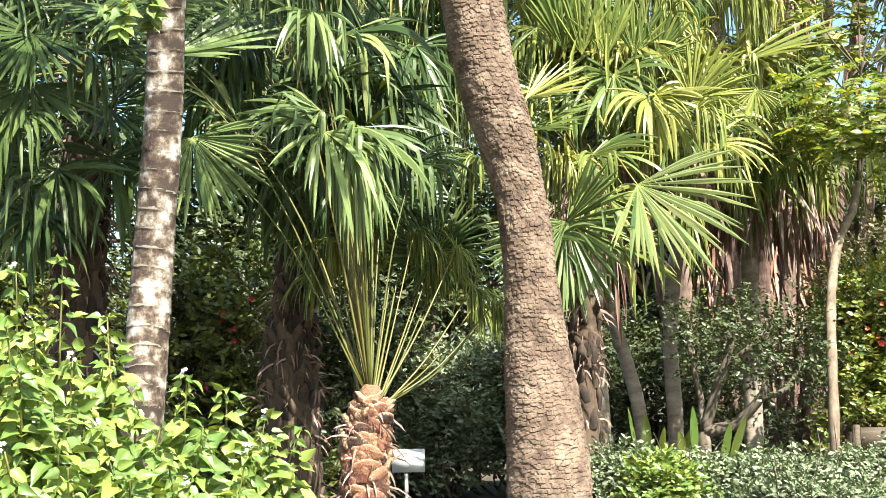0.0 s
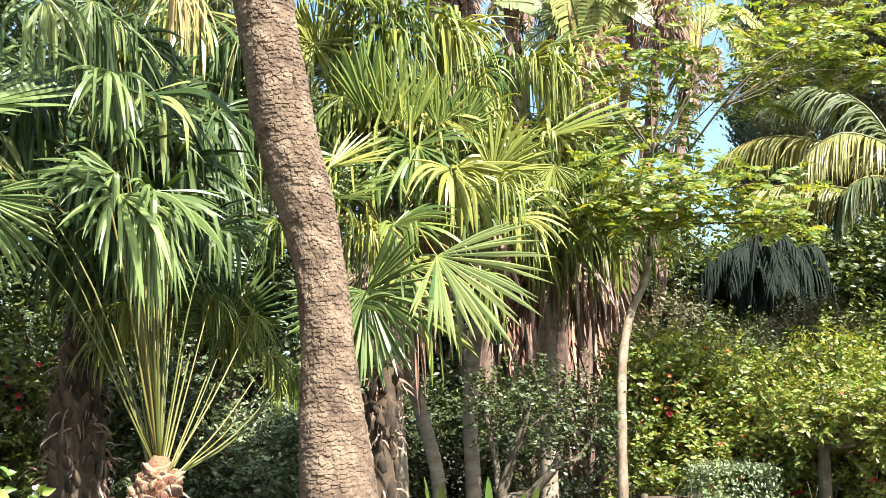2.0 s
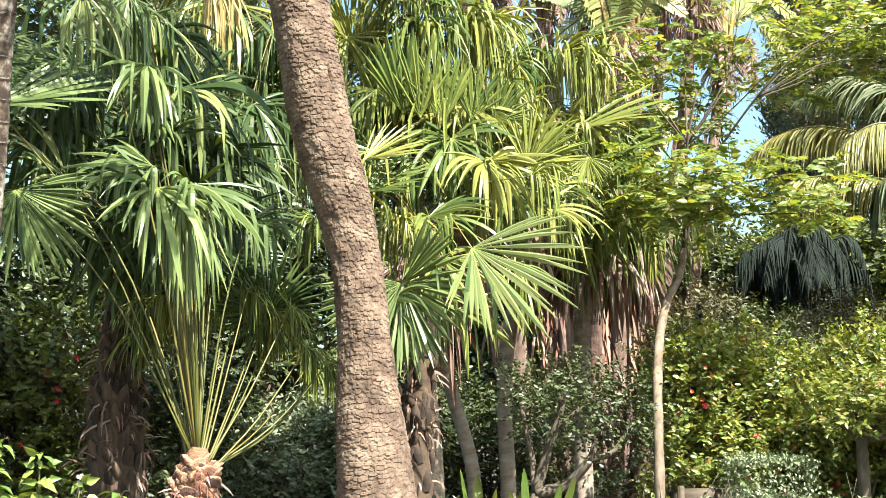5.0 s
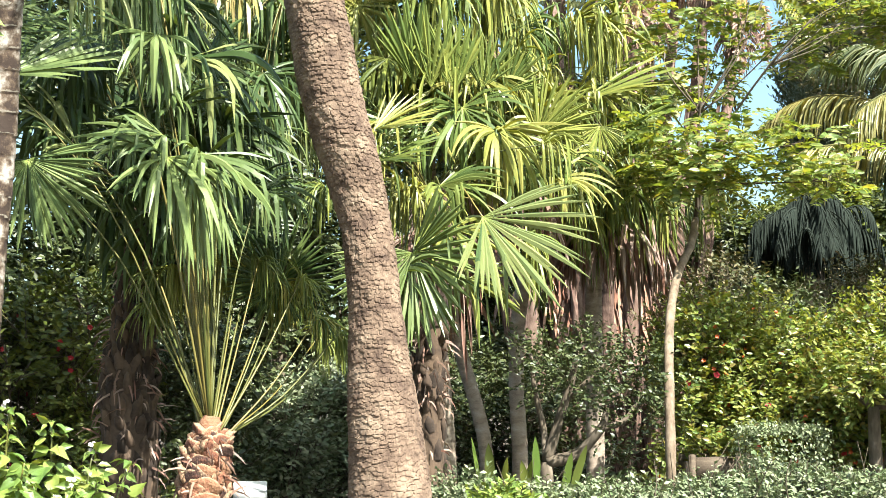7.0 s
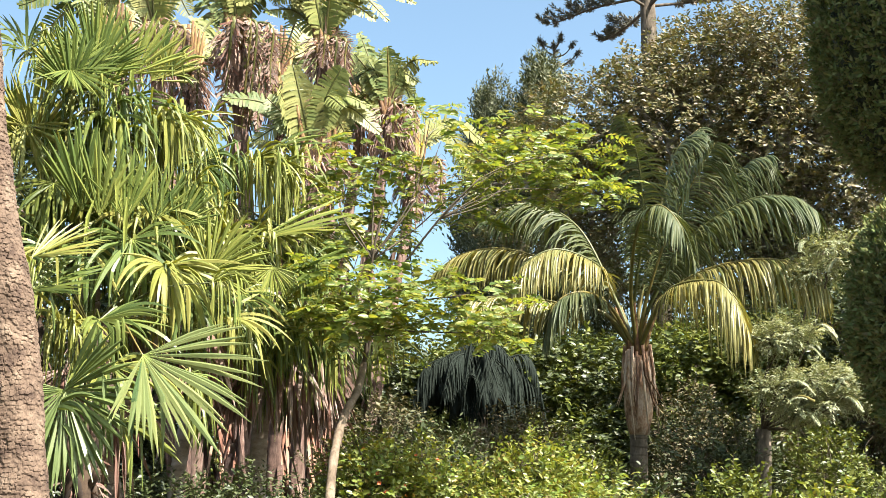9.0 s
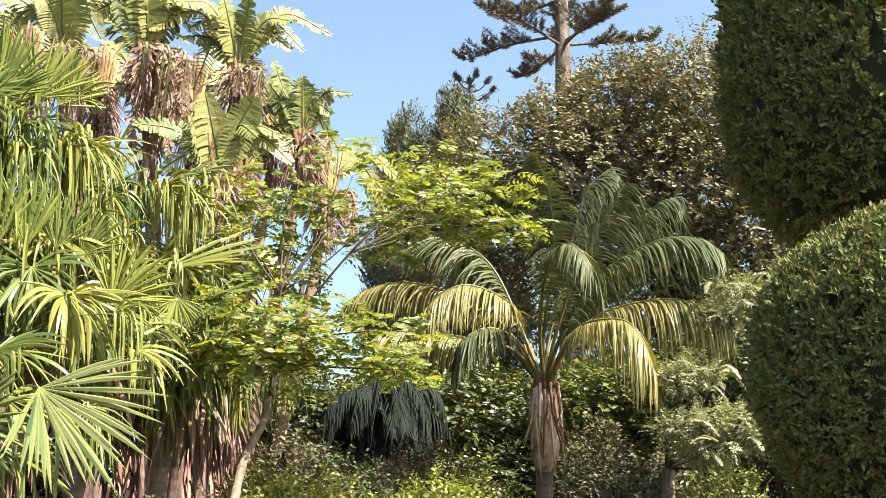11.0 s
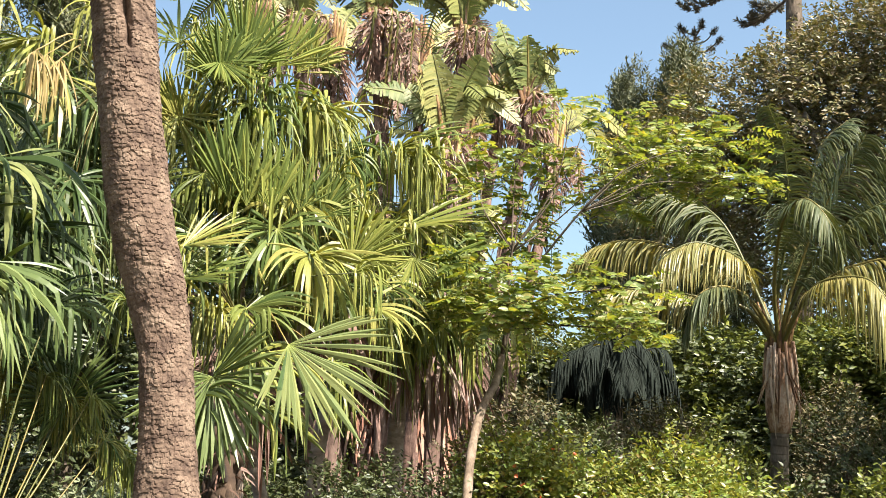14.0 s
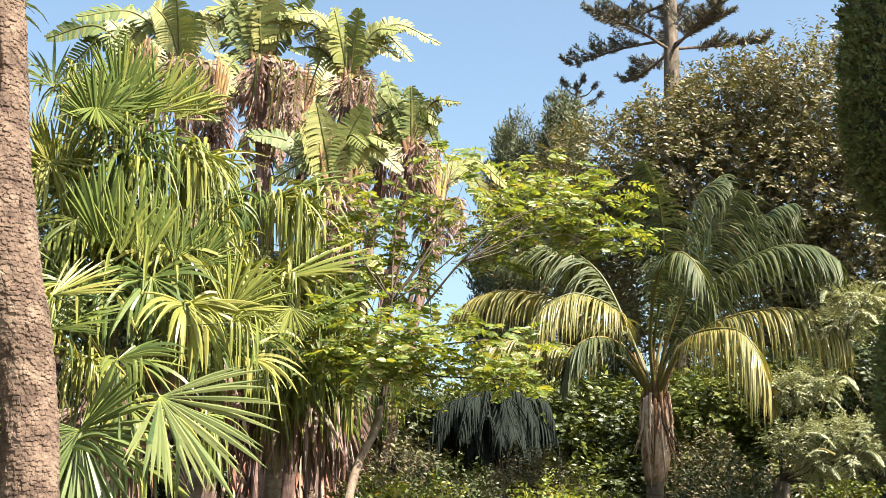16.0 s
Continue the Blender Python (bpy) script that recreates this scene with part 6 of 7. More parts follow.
# ---- clipped cypress in two lobes
def topiary(c, rx, rz, tufts, crown, seed, label):
    """A cypress clipped into one rounded lobe; crown: the tall one with an egg-shaped top."""
    c = np.array(c)
    tree = thing("clipped_cypress", (c[0], c[1], 0), label, "topiary tree", "clipped cypresses")
    part("trunk", tube(Geo(), [(c[0], c[1], -0.1), (c[0], c[1], c[2] * 0.5), (c[0], c[1], c[2] + 0.3)], [0.1, 0.09, 0.05], 12), BARK_TREE, tree)
    r = np.random.default_rng(seed)
    nn = unit(r.normal(0, 1, (tufts, 3)))
    p = np.where(nn[:, 2] < 0, 2.6 if crown else 2.0, 3.2 if crown else 2.3)
    shape = nn * ((np.hypot(nn[:, 0], nn[:, 1]) ** p + np.abs(nn[:, 2]) ** p) ** (-1 / p))[:, None]
    lump = 1 + 0.03 * np.array([noise.noise(Vector(tuple(k * 2.2))) for k in nn]) + 0.035 * np.array([noise.noise(Vector(tuple(k * 8.0))) for k in nn])
    tall = np.where(nn[:, 2] > 0, 1.25 if crown else 0.74, 1.0)
    foot = c + shape * np.stack([np.full(tufts, rx), np.full(tufts, rx), rz * tall], -1) * (lump * r.uniform(0.955, 0.985, tufts))[:, None]
    # each tuft: a short spray of scale leaves that points outwards and up
    per = 15
    way = unit(nn * 0.75 + np.array([0, 0, 0.55]) + r.normal(0, 0.3, (tufts, 3)))
    long = r.uniform(0.04, 0.085, tufts) * (1.0 if crown else 0.8)
    u = np.linspace(0.1, 1, per)
    at = foot[:, None] + way[:, None] * (long[:, None] * u)[..., None] + r.normal(0, 0.006, (tufts, per, 3))
    d = way[:, None] + r.normal(0, 0.55, (tufts, per, 3))
    g = leaves(Geo(), at.reshape(-1, 3), d.reshape(-1, 3), (nn[:, None] + r.normal(0, 0.5, (tufts, per, 3))).reshape(-1, 3), r.uniform(0.016, 0.036, tufts * per) * (1.0 if crown else 0.8), "kite", 1.1)
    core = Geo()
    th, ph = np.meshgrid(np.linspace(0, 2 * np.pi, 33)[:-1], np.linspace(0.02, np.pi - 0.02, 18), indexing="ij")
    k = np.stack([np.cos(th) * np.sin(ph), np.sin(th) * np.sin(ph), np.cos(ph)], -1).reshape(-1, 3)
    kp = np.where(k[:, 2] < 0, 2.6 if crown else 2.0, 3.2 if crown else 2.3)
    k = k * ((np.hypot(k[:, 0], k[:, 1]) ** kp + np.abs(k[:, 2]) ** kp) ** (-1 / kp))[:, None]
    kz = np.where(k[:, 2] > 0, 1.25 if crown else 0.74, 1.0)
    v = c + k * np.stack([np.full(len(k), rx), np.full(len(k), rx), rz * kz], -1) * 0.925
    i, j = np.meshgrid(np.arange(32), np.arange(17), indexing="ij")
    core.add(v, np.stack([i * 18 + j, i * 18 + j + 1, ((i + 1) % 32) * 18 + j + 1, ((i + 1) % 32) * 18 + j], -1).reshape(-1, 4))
    # the smooth core carries the inner shade as its dark colour
    lobe = part("lobe", core, CYPRESS_CORE_SHADE, tree, "inside of the clipped crown, a solid core coloured dark for shade")
    part("sprays", g, CYPRESS, lobe, kind="stuff")


topiary((4.66, 4.01, 3.95), 0.893, 0.9, 9500, True, 71, "cypress clipped into a tall rounded dark green crown")
topiary((3.69, 3.06, 2.376), 0.712, 0.704, 10500, False, 72, "cypress clipped into a low rounded green dome")


# ---- flowering and dark shrubs
def bank(name, label, spots, size_xyz, twigs, leaf, material, seed, **kw):
    cl = []
    for k, s in enumerate(spots):
        rx, ry, rz = size_xyz
        cl += around(s[0], s[1], s[2], rx, ry, rz, 4, seed * 10 + k)
    return shrub(name, label, "shrub", cl, twigs, leaf, material, seed, **kw)


for k, s in enumerate(((3.90, 10.98, 1.91), (4.48, 10.77, 1.80), (5.03, 10.52, 1.89), (5.50, 10.29, 1.78))):
    bank("hibiscus_bush", "hibiscus hedge bush in sun with red and orange flowers", [(s[0], s[1], 1.0), (s[0], s[1] + 0.3, 1.7)], (0.7, 0.6, 0.75), 1500, 0.06, HIBISCUS, 81 + k, shape="oval", wide=1.2, flowers=((RED, 7, 0.034), (ORANGE, 46, 0.024), (WHITE, 1, 0.04)), group="hibiscus hedge")
for k, s in enumerate(((5.15, 10.76, 2.09), (6.01, 10.78, 2.04), (6.82, 10.65, 2.04), (7.67, 10.44, 2.04), (8.18, 9.79, 1.97), (8.80, 9.25, 1.96))):
    bank("hibiscus_bush", "hibiscus hedge bush with light green leaves", [(s[0], s[1], 0.8), (s[0], s[1] + 0.3, s[2] - 0.75)], (0.8, 0.6, 0.8), 1000, 0.07, (BACKLEAF, HIBISCUS, DARKLEAF)[k % 3], 91 + k, shape="oval", wide=1.2, flowers=((RED, 3, 0.034), (ORANGE, 14, 0.024)), group="hibiscus hedge")
for k, s in enumerate(((5.39, 14.61, 2.99), (5.87, 13.91, 2.67), (7.54, 14.78, 2.98), (7.51, 13.35, 2.67), (9.75, 14.64, 3.18), (9.11, 12.69, 2.72), (11.29, 14.16, 3.10), (10.57, 12.19, 2.72), (12.98, 13.91, 4.02))):
    bank("evergreen_shrub", "dense dark green evergreen shrub", [(s[0], s[1], s[2] * 0.35), (s[0], s[1] + 0.3, s[2] * 0.75)], (1.1, 0.8, s[2] * 0.4), 1500, 0.075, (SHRUBLEAF, DARKLEAF, SHRUBLEAF, BACKLEAF)[k % 4], 111 + k, shape="kite", wide=1.1, group="evergreen shrubs", bare=5)
# shrubs behind the shaded palms
for k, (s, m, fl) in enumerate((((-2.29, 11.35, 2.23), 3, 18), ((-1.90, 11.85, 1.81), 3, 12), ((-2.84, 11.45, 2.03), 0, 6), ((-4.13, 12.26, 2.88), 2, 0), ((-4.82, 11.99, 2.98), 2, 0), ((-1.11, 12.94, 2.05), 0, 2), ((-0.18, 13.99, 1.23), 1, 0), ((0.42, 14.49, 1.54), 1, 0), ((-0.66, 14.59, 1.56), 0, 0), ((1.08, 14.46, 1.53), 0, 0), ((1.58, 14.72, 1.65), 0, 0), ((2.36, 15.32, 1.78), 0, 0), ((3.20, 14.65, 1.76), 0, 0))):
    bank("backing_shrub", ("dark shrub dotted with small red flowers", "grey-green shrub in dappled shade", "bright lime-green shrub in sun", "green shrub dotted with small red flowers")[m] if fl or m else "dark dense shrub behind the palms", [(s[0], s[1], s[2] * 0.35), (s[0], s[1] + 0.2, s[2] * 0.8)], (0.95, 0.7, s[2] * 0.42), 850, 0.085, (DARKLEAF, GREYLEAF, BACKLEAF, BACKLEAF)[m], 131 + k, wide=1.15, flowers=((RED, fl, 0.03),) if fl else (), group="backing shrubs")

# trees that close the view behind
for k, (s, h, w) in enumerate((((-5.44, 17.12, 2.74), 8.5, 2.4), ((-2.83, 16.73, 2.67), 7.5, 2.2), ((-0.21, 17.97, 2.70), 7.0, 2.2), ((2.43, 19.82, 2.77), 6.5, 2.2), ((-6.91, 14.40, 2.60), 8.5, 2.4), ((9.83, 24.77, 6.77), 4.2, 1.6), ((11.85, 24.97, 6.94), 5.0, 2.0), ((4.97, 22.15, 5.98), 7.2, 2.0), ((6.66, 22.73, 6.20), 6.2, 2.0), ((7.92, 22.33, 6.21), 5.0, 2.0), ((9.37, 21.77, 6.20), 4.8, 2.2), ((10.75, 20.59, 6.08), 5.0, 2.2), ((12.16, 19.81, 6.03), 5.0, 2.4), ((13.19, 18.56, 5.88), 5.2, 2.2), ((14.31, 17.74, 5.80), 5.4, 2.2), ((14.69, 16.15, 5.54), 5.6, 2.4), ((14.46, 13.65, 5.08), 6, 2.4), ((3.14, 21.49, 5.74), 7.4, 2.0))):
    cl = []
    for q in range(3):
        cl += around(s[0], s[1], h * (0.35 + 0.24 * q), w, w * 0.8, h * 0.2, 4, 300 + k * 7 + q)
    broad_tree("broadleaf_tree", "broadleaf tree with dense mid-green foliage", s, (s[0], s[1], h * 0.35), cl, 2600, 0.14, DARKLEAF if k < 5 or k % 3 == 0 else BACKLEAF, 161 + k, 0.16, 0.4, 8, wide=1.1)


# dark twisted small tree
def twisted_tree():
    b = (2.11, 10.15, 0.79)
    fork = (2.13, 10.16, 0.95)
    tree = thing("twisted_small_tree", (b[0], b[1], 0), "low twisted tree with dark small leaves in shade", "tree")
    g = tube(Geo(), smooth_path([(b[0] - 0.05, b[1], -0.1), (b[0], b[1], 0.4), fork], 10), np.linspace(0.085, 0.05, 10), 10)
    part("trunk", g, BARK_TREE, tree)
    g = Geo()
    for pts, r0 in (([fork, (2.37, 10.11, 1.01), (2.55, 9.97, 1.22), (2.60, 9.96, 1.36)], 0.058), ([fork, (2.24, 10.15, 1.29), (2.35, 10.13, 1.61), (2.40, 10.11, 1.89)], 0.05),
                    ([fork, (2.13, 10.28, 1.24), (2.07, 10.29, 1.53), (2.04, 10.30, 1.86)], 0.035), ([(2.55, 9.97, 1.22), (2.74, 9.92, 1.29), (2.91, 9.98, 1.51)], 0.03), ([(2.34, 10.13, 1.48), (2.57, 10.08, 1.70), (2.75, 10.03, 1.84)], 0.025)):
        part("limb", tube(Geo(), smooth_path(pts, 14), np.linspace(r0, r0 * 0.45, 14), 9), BARK_TREE, tree)
    cl = [(*c, 0.33, 0.4, 0.2) for c in ((2.02, 10.20, 1.81), (2.36, 10.12, 1.89), (2.66, 10.05, 1.84), (2.92, 9.98, 1.70), (2.99, 9.96, 1.42), (2.74, 10.03, 1.61), (2.44, 10.11, 1.66), (2.22, 10.16, 1.62), (2.81, 10.01, 1.28), (2.61, 10.07, 1.52))]
    part("foliage", sprays(cl, 430, 0.05, 0.2, 8, "kite", 1.2, 0.0, 0.2, 0.5, 171), DARKLEAF, tree, kind="stuff")


twisted_tree()


# ---- low planting in front
for k, s in enumerate(((1.23, 9.29, 0.87), (1.54, 8.52, 0.78), (1.96, 8.75, 0.82), (2.39, 8.85, 0.88), (1.42, 9.16, 0.81), (1.83, 9.29, 0.84), (2.79, 8.84, 0.91), (3.05, 8.65, 0.88), (3.39, 8.52, 0.89), (3.87, 8.54, 0.88), (4.33, 8.54, 0.87), (2.30, 8.03, 0.73), (2.70, 7.90, 0.70))):
    top = s[2]
    wide = 0.5 if k != 1 else 0.28
    shrub("grey_shrub" if k != 1 else "lime_shrub", "low grey-green shrub with small pale leaves" if k != 1 else "low light green leafy subshrub", "shrub", around(s[0], s[1], top * 0.62, wide, 0.45, top * 0.42, 6, 400 + k), 800, 0.05 if k != 1 else 0.06, GREYLEAF if k != 1 else LUSH, 181 + k, 0.16, 8, wide=1.2, r0=0.012, group="low grey shrubs", bare=3 if k > 3 else 0)


def paddle_clump(at, specs, label, material=PADDLE):
    """Broad smooth leaves from one foot; specs: tips and half widths."""
    ob = thing("broad_leaved_plant", (at[0], at[1], 0), label, "plant", "strap-leaved plants")
    foot = np.array([at[0], at[1], 0.0])
    s = np.array([0, 0.3, 0.5, 0.6, 0.7, 0.8, 0.9, 0.96, 1.0])
    for tip, W in specs:
        W = W * 0.5
        way = np.asarray(tip, float) - foot
        half = W * np.array([[0.1, 0.1, 0.12, 0.2, 0.65, 1.0, 0.85, 0.5, 0.02]])
        side = unit(np.cross(way, [rng.normal(0, 0.7), -1.0, 0.3]))
        g = ribbons(Geo(), (foot + rng.normal(0, 0.03, 3) * [1, 1, 0])[None], (way + np.array([0, 0, 0.15]))[None], side[None], np.array([np.linalg.norm(way) * 1.03]), half, s, np.array([0.35]), 0.25, s * 0.9)
        part("leaf", g, material, ob)


paddle_clump((1.62, 9.7, 0.82), [((1.56, 9.5, 1.12), 0.085), ((1.7, 9.36, 1.03), 0.075), ((1.45, 9.6, 1.16), 0.075), ((1.44, 9.45, 1.0), 0.07), ((1.82, 9.5, 1.0), 0.07)], "bright green broad-leaved plant catching the sun", HIBISCUS)
paddle_clump((1.98, 9.62, 0.83), [((1.92, 9.45, 1.16), 0.085), ((2.1, 9.36, 1.05), 0.08), ((1.8, 9.36, 1.0), 0.07), ((2.26, 9.45, 1.1), 0.085)], "bright green broad-leaved plant under the twisted tree", HIBISCUS)


# grassy tuft by the young palm
def tuft(at, n, length, label):
    ob = thing("grass_tuft", (at[0], at[1], 0), label, "grass tuft")
    r = np.random.default_rng(int(abs(at[0]) * 100))
    q = r.uniform(0, 2 * np.pi, n)
    d = np.stack([np.cos(q), np.sin(q), r.uniform(1.0, 2.6, n)], -1)
    w = np.stack([-np.sin(q), np.cos(q), 0 * q], -1)
    s = np.array([0, 0.2, 0.45, 0.7, 0.88, 1])
    g = ribbons(Geo(), np.array([at[0], at[1], 0.0]) + r.normal(0, 0.04, (n, 3)) * [1, 1, 0], d, w, length * r.uniform(0.6, 1.1, n), 0.012 * np.array([0.7, 1, 1, 0.8, 0.5, 0.05])[None] * np.ones((n, 1)), s, np.full(n, 1.6), 0.3)
    part("foliage", g, GRASS, ob, kind="stuff")


tuft((-0.69, 7.09, 0.56), 60, 0.95, "tuft of arching light green strap leaves")
tuft((-0.78, 6.87, 0.50), 40, 0.7, "tuft of arching light green strap leaves")


# ---- leafy bush with white flowers near the camera
def ovate_shape(seed):
    """A pointed oval leaf with a sunken midrib, wavy rim and drooping tip."""
    r = np.random.default_rng(seed)
    u = np.array([0, 0.1, 0.24, 0.4, 0.58, 0.76, 0.9, 1.0])
    half = np.array([0.02, 0.19, 0.29, 0.29, 0.22, 0.12, 0.045, 0.004]) * (1 + r.normal(0, 0.06, 8))
    curl = r.uniform(0.15, 0.5)
    rows = [[(x, c * h, 0.16 * abs(c) * h * 2 - 0.03 * (1 - abs(c)) - curl * x * x + 0.022 * math.sin(9 * x + 3 * c) * abs(c) + r.normal(0, 0.008)) for c in (-1, -0.5, 0, 0.5, 1)] for x, h in zip(u, half)]
    q = [(k * 5 + c, k * 5 + c + 1, k * 5 + c + 6, k * 5 + c + 5) for k in range(7) for c in range(4)]
    return np.array(rows).reshape(-1, 3), np.array(q), np.zeros((0, 3), int)


for k in range(5):
    SHAPES["ovate_%d" % k] = ovate_shape(k)
LEAF_MESHES = [Geo().add(*SHAPES["ovate_%d" % k][:2]).mesh("leaf", (0, 0, 0), LUSH) for k in range(5)]


def front_bush():
    feet = (-1.20, 4.31, 0.52)
    bush = thing("flowering_bush", (feet[0], feet[1], 0), "leafy light green bush with small white flowers in sun", "bush")
    r = np.random.default_rng(91)
    rest, count = Geo(), 0
    tips = [(-1.52, 4.33, 1.93), (-1.43, 4.57, 1.99), (-1.68, 4.27, 1.89), (-1.30, 4.72, 1.71), (-1.13, 4.46, 1.50), (-0.99, 4.70, 1.54), (-0.86, 4.82, 1.49), (-0.71, 4.84, 1.38), (-0.59, 4.96, 1.33), (-1.31, 4.31, 1.61), (-1.40, 4.17, 1.71), (-1.45, 4.04, 1.76),
            (-1.31, 4.09, 1.46), (-1.16, 4.14, 1.38), (-1.02, 4.38, 1.36), (-0.87, 4.41, 1.36), (-0.73, 4.53, 1.27), (-0.61, 4.74, 1.18), (-1.38, 3.97, 1.57), (-1.38, 3.85, 1.33), (-1.20, 3.91, 1.27), (-1.04, 4.05, 1.22), (-0.88, 4.19, 1.18), (-0.73, 4.31, 1.13), (-1.60, 4.10, 1.61), (-1.49, 3.92, 1.33), (-1.76, 4.14, 1.77), (-1.74, 4.04, 1.47), (-1.33, 4.82, 1.78), (-0.92, 4.08, 1.27), (-1.32, 4.51, 1.50), (-0.67, 4.74, 1.29)]
    for n_tip, tip in enumerate(tips):
        tip = np.asarray(tip)
        foot = np.array([feet[0] + (tip[0] - feet[0]) * 0.45 + r.normal(0, 0.1), feet[1] + r.normal(0.1, 0.15), 0.0])
        path = smooth_path([foot, foot * 0.45 + tip * 0.55 + r.normal(0, 0.05, 3), tip], 26)
        part("stem", tube(Geo(), path, np.linspace(0.011, 0.003, 26), 5), STALK, bush)
        for k in range(26):
            f = k / 25
            if f < 0.3:
                continue
            for s in range(7):
                q = k * 1.57 + s * 1.571 + r.normal(0, 0.3)
                d = np.array([math.cos(q), math.sin(q), r.uniform(-0.9, 0.4)])
                d = unit(d + np.array([0, -0.15, 0]))
                at = path[k] + d * r.uniform(0.0, 0.13) * (1.1 - f) * 2
                up = unit(np.array([0.1, -0.6, 0.8]) + r.normal(0, 0.65, 3))
                size = r.uniform(0.05, 0.12) * (1.0 if f < 0.9 else 0.6)
                if count < 300 and f > 0.55 and r.random() < 0.15:
                    y = unit(np.cross(up, d))
                    z = np.cross(d, y)
                    ob = new("leaf", LEAF_MESHES[count % 5])
                    ob.parent = bush
                    ob.matrix_basis = Matrix(np.column_stack([np.column_stack([d, y, z]) * size, at - BASE[bush]]).tolist() + [[0, 0, 0, 1]])
                    count += 1
                else:
                    leaves(rest, at[None], d[None], up[None], size, "ovate_%d" % (k * 3 % 5), 1.0)
        if n_tip in (0, 3, 5, 7, 9, 13, 16, 19, 22, 26):
            gf = Geo()
            for m in range(4):
                c = tip + r.normal(0, 0.008, 3) + np.array([0, -0.03, 0.02])
                th = np.arange(5) * 2 * np.pi / 5
                d = np.stack([np.cos(th), -0.4 + 0 * th, np.sin(th)], -1)
                leaves(gf, np.repeat([c], 5, 0), d, np.repeat([[0, -1.0, 0.3]], 5, 0), 0.009, "oval", 2.0)
            part("flower_head", gf, WHITE, bush, "cluster of small white flowers")
    part("foliage", rest, LUSH, bush, kind="stuff")


front_bush()


# climbing vine at the pale palm
def vine():
    pts = [(-1.82, 7.33, 1.27), (-1.78, 7.34, 1.87), (-1.73, 7.30, 2.42), (-1.67, 7.20, 3.08), (-1.68, 6.92, 3.62), (-1.58, 6.58, 4.23)]
    b = (-1.82, 7.33, 1.27)
    ob = thing("climbing_vine", (b[0], b[1], 0), "thin vine with light green heart leaves on the palm", "vine")
    path = smooth_path([(b[0], b[1], 0.0)] + pts, 60)
    part("stem", tube(Geo(), path, 0.006, 5), TWIG, ob)
    hang = [smooth_path([(-1.60, 6.66, 3.81), (-1.66, 6.41, 3.54), (-1.69, 6.35, 3.35)], 12), smooth_path([(-1.59, 6.65, 3.87), (-1.66, 6.49, 3.63), (-1.77, 6.39, 3.49)], 12), smooth_path([(-1.60, 6.66, 3.81), (-1.60, 6.62, 3.60), (-1.60, 6.71, 3.48)], 12)]
    r = np.random.default_rng(4)
    for h in hang:
        twig = part("twig", tube(Geo(), h, 0.004, 4), TWIG, ob)
        for k in range(2, 12):
            for s in range(2):
                q = r.uniform(0, 2 * np.pi)
                d = unit(np.array([math.cos(q), -0.4, -0.5 + r.normal(0, 0.3)]))
                up = unit(np.array([0, -0.8, 0.7]) + r.normal(0, 0.3, 3))
                y = unit(np.cross(up, d))
                lf = new("leaf", LEAF_MESHES[k % 5])
                lf.parent = twig
                lf.matrix_basis = Matrix(np.column_stack([np.column_stack([d, y * 1.2, np.cross(d, y)]) * r.uniform(0.07, 0.12), h[k] - BASE[ob]]).tolist() + [[0, 0, 0, 1]])


vine()


# feathery tree beside the feather palm
def feathery_tree():
    b = (9.36, 12.68, 1.78)
    fork = np.array((9.44, 12.58, 2.72))
    tree = thing("feathery_tree", (b[0], b[1], 0), "small tree with feathery grey-green leaves in tiers", "tree")
    part("trunk", tube(Geo(), smooth_path([(b[0], b[1], -0.1), (b[0], b[1], 0.5), tuple(fork)], 12), np.linspace(0.14, 0.1, 12), 10), BARK_TREE, tree)
    spots = [(9.29, 12.12, 3.72), (9.44, 11.98, 3.84), (9.19, 11.90, 3.15), (9.49, 11.65, 3.24), (9.73, 11.33, 3.18), (9.92, 11.18, 3.01), (9.55, 11.38, 2.93), (10.06, 11.78, 4.86), (9.93, 11.96, 4.59), (9.38, 11.78, 2.88)]
    limb_parts(tree, TWIG, fork, [(*s, 0.3, 0.3, 0.05) for s in spots], 0.022, 8, 0.05)
    # level tiers of twice-divided leaves: fine leaflets in flat sprays
    part("foliage", sprays([(*s, 0.34, 0.34, 0.075) for s in spots], 1500, 0.05, 0.22, 16, "kite", 0.75, 0.15, 0.1, 0.25, 81, flat=1.6), FEATHERY, tree, kind="stuff")
    r = np.random.default_rng(81)
    for s in spots:
        for k in range(5):
            q = r.uniform(0, 2 * np.pi)
            f = np.array([math.cos(q), math.sin(q) - 0.25, 0])
            p = np.array(s) + r.normal(0, 1, 3) * [0.16, 0.2, 0.04]
            L = r.uniform(0.3, 0.5)
            feather_frond(tree, [p, p + f * L * 0.4 + [0, 0, 0.07], p + f * L * 0.8 + [0, 0, 0.03], p + f * L * 1.1 + [0, 0, -0.12]], 0.06, 40, 1.2, FEATHERY, 0.009, 0.05, 0.4, 0.12)


feathery_tree()


# ---- clipped hedge block, planter, small tree and sign
def box_geo(lo, hi, bevel=0.006):
    bm = bmesh.new()
    bmesh.ops.create_cube(bm, size=1)
    lo, hi = np.asarray(lo, float), np.asarray(hi, float)
    for v in bm.verts:
        v.co = Vector(tuple((lo + hi) / 2 + np.array(v.co) * (hi - lo)))
    bmesh.ops.bevel(bm, geom=bm.edges[:], offset=bevel, segments=2, affect="EDGES")
    bm.verts.index_update()
    g = Geo()
    v = np.array([tuple(x.co) for x in bm.verts])
    q = [[x.index for x in f.verts] for f in bm.faces if len(f.verts) == 4]
    t = [[x.index for x in f.verts] for f in bm.faces if len(f.verts) == 3]
    bm.free()
    return g.add(v, q, t)


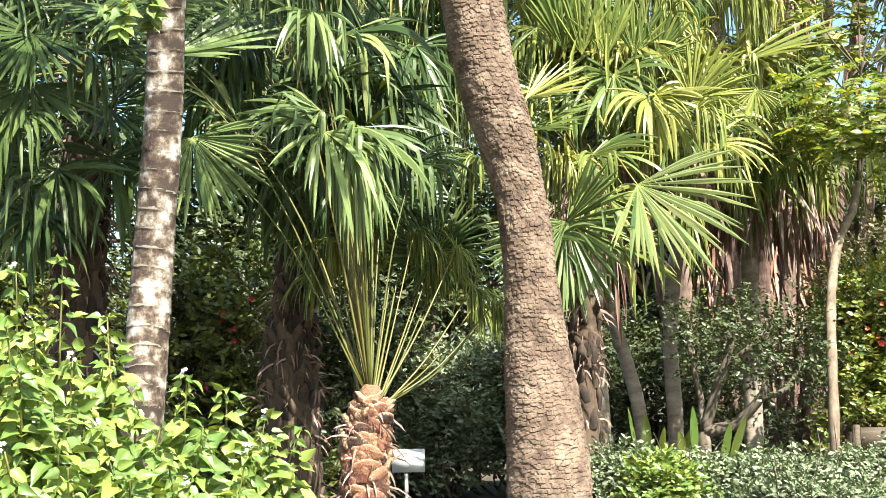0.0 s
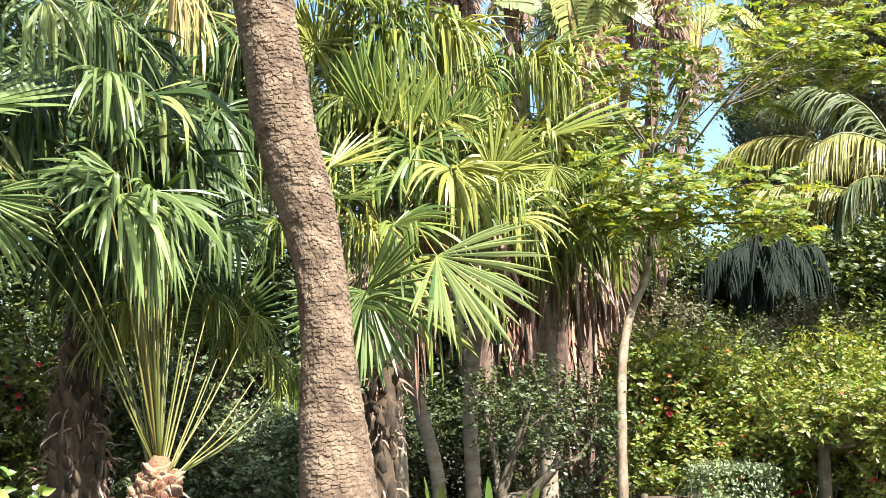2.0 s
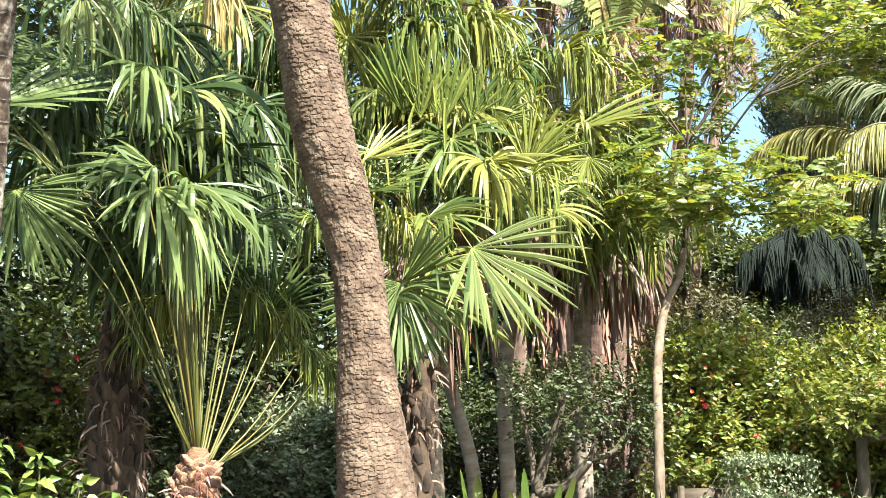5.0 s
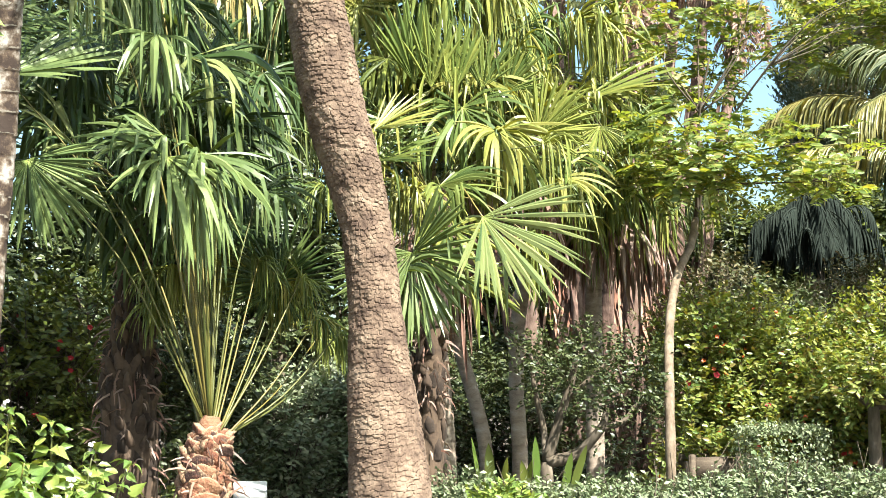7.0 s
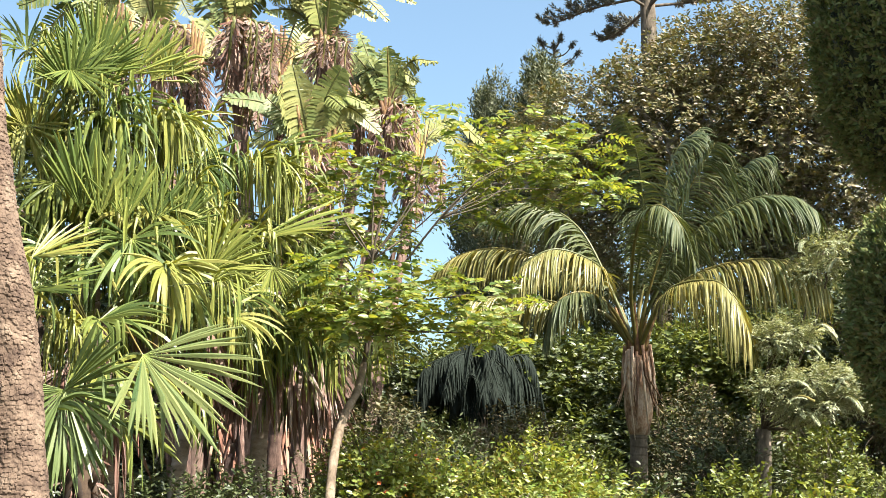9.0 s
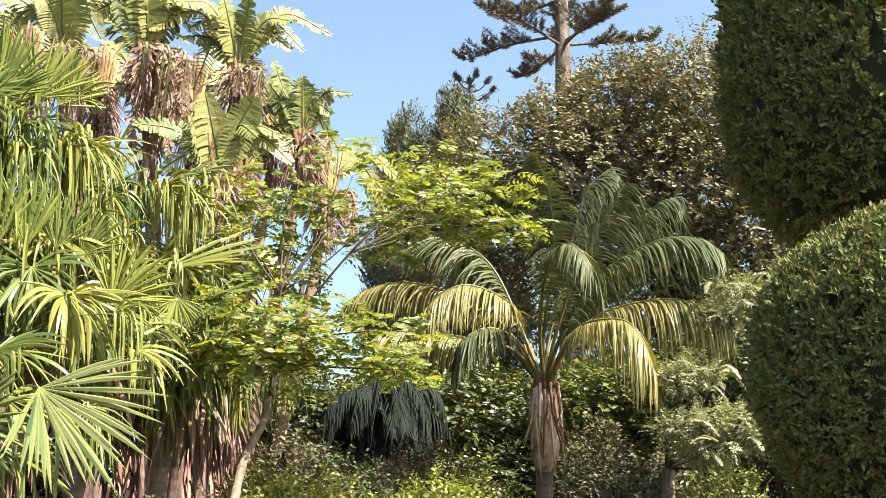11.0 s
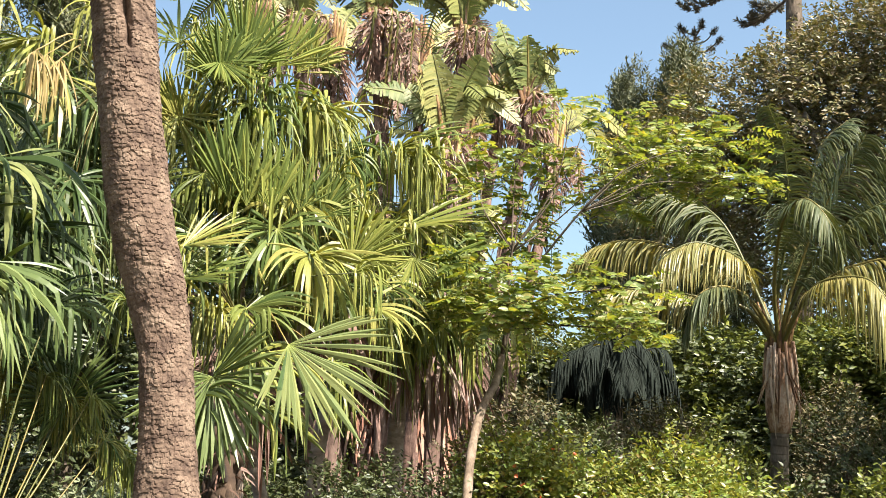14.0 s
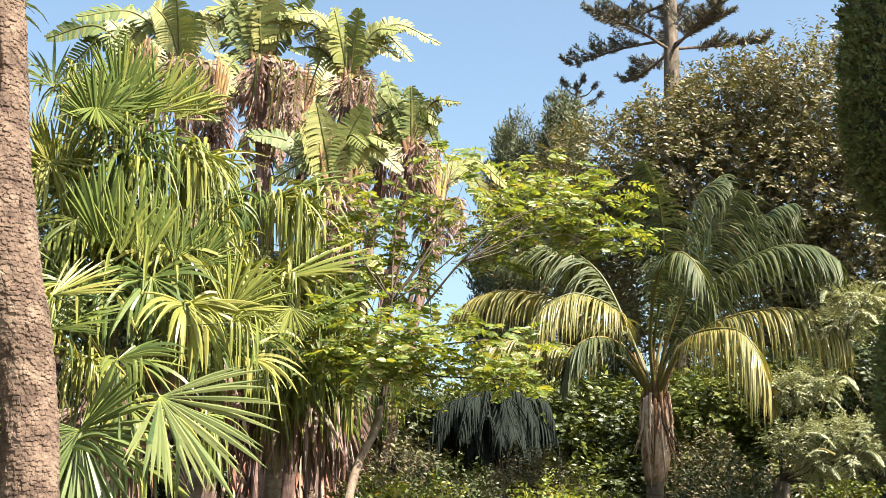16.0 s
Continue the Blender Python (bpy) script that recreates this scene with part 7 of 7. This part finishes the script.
def clipped_hedge():
    a, b = (3.83, 9.94, 1.20), (4.47, 9.67, 1.20)
    z = a[2]
    hedge = thing("clipped_hedge", ((a[0] + b[0]) / 2, a[1], 0), "small clipped hedge block with light green leaves", "hedge")
    r = np.random.default_rng(66)
    n = 5200
    lo, hi = np.array([a[0], a[1] - 0.1, 0.05]), np.array([b[0], a[1] + 0.5, z])
    at = lo + (hi - lo) * r.random((n, 3))
    face = r.integers(0, 4, n)
    nn = np.zeros((n, 3))
    for k, (ax, val, sg) in enumerate(((2, hi[2], 1), (1, lo[1], -1), (0, lo[0], -1), (0, hi[0], 1))):
        m = face == k
        at[m, ax] = val + r.normal(-0.02 * sg, 0.025, m.sum())
        nn[m, ax] = sg
    part("foliage", leaves(Geo(), at, unit(nn * 0.5 + r.normal(0, 0.6, (n, 3))), nn + r.normal(0, 0.5, (n, 3)), r.uniform(0.025, 0.045, n), "kite", 1.2), GREYLEAF, hedge, kind="stuff")
    g = Geo()
    for k in range(14):
        x, y = r.uniform(lo[0], hi[0]), r.uniform(lo[1], hi[1])
        limbs(g, (x, y, -0.03), [(x, y, z * 0.6, 0.15, 0.15, 0.2)], 0.01, k)
    part("branchwork", g, TWIG, hedge, kind="stuff")


clipped_hedge()


def planter():
    a, b = np.array((3.48, 10.37, 1.00)), np.array((3.92, 10.22, 1.00))
    ob = thing("timber_planter", ((a[0] + b[0]) / 2, a[1], 0), "weathered brown timber planter box", "planter")
    z = a[2] - 0.05
    rows = 4
    for k in range(rows):
        h = z / rows
        part("plank", box_geo((a[0], a[1], h * k + 0.004), (b[0], a[1] + 0.04, h * (k + 1) - 0.004)), TIMBER, ob)
    for x in (a[0] - 0.05, b[0]):
        part("post", box_geo((x, a[1] - 0.01, -0.05), (x + 0.05, a[1] + 0.05, z + 0.02)), TIMBER, ob)
    part("soil", box_geo((a[0], a[1] + 0.045, 0.0), (b[0], a[1] + 0.45, z - 0.06)), SOIL, ob)
    part("back_board", box_geo((a[0], a[1] + 0.455, 0.0), (b[0], a[1] + 0.49, z)), TIMBER, ob)


planter()


def gnarled_tree():
    b = (4.84, 9.92, 0.78)
    fork = (4.90, 9.92, 1.37)
    cl = [(*c, 0.3, 0.35, 0.16) for c in ((4.72, 10.01, 1.56), (5.01, 9.87, 1.58), (5.25, 9.74, 1.51), (5.49, 9.61, 1.53), (4.89, 9.92, 1.73), (5.30, 9.72, 1.72), (5.54, 9.58, 1.76))]
    broad_tree("gnarled_small_tree", "small gnarled tree with a brown trunk and green leaves", b, fork, cl, 520, 0.07, HIBISCUS, 191, 0.06, 0.2, 8, limb=0.6)


gnarled_tree()


def sign_board():
    a, b = np.array((-0.45, 10.16, 0.85)), np.array((-0.18, 10.15, 0.66))
    ob = thing("sign", ((a[0] + b[0]) / 2, a[1], 0), "small blank white sign board on a grey post", "sign")
    part("board", box_geo((a[0], a[1], b[2]), (b[0], a[1] + 0.012, a[2]), 0.004), SIGN, ob)
    x = (a[0] + b[0]) / 2 - 0.02
    part("post", box_geo((x - 0.015, a[1] + 0.014, -0.05), (x + 0.015, a[1] + 0.044, a[2] - 0.03), 0.003), POST, ob)


sign_board()


# ribbed log edging on the ground by the path
def edging():
    a, b = np.array((-0.12, 12.43, 0.25)), np.array((0.61, 12.41, 0.23))
    ob = thing("log_edging", ((a[0] + b[0]) / 2, a[1], 0), "low edging of short upright wooden logs", "edging")
    for k in range(14):
        x = a[0] + (b[0] - a[0]) * k / 13
        part("log", tube(Geo(), [(x, a[1], -0.1), (x, a[1], 0.1), (x, a[1], 0.16 + 0.02 * math.sin(k * 2.3))], [0.032, 0.032, 0.026], 10), TIMBER, ob)


edging()
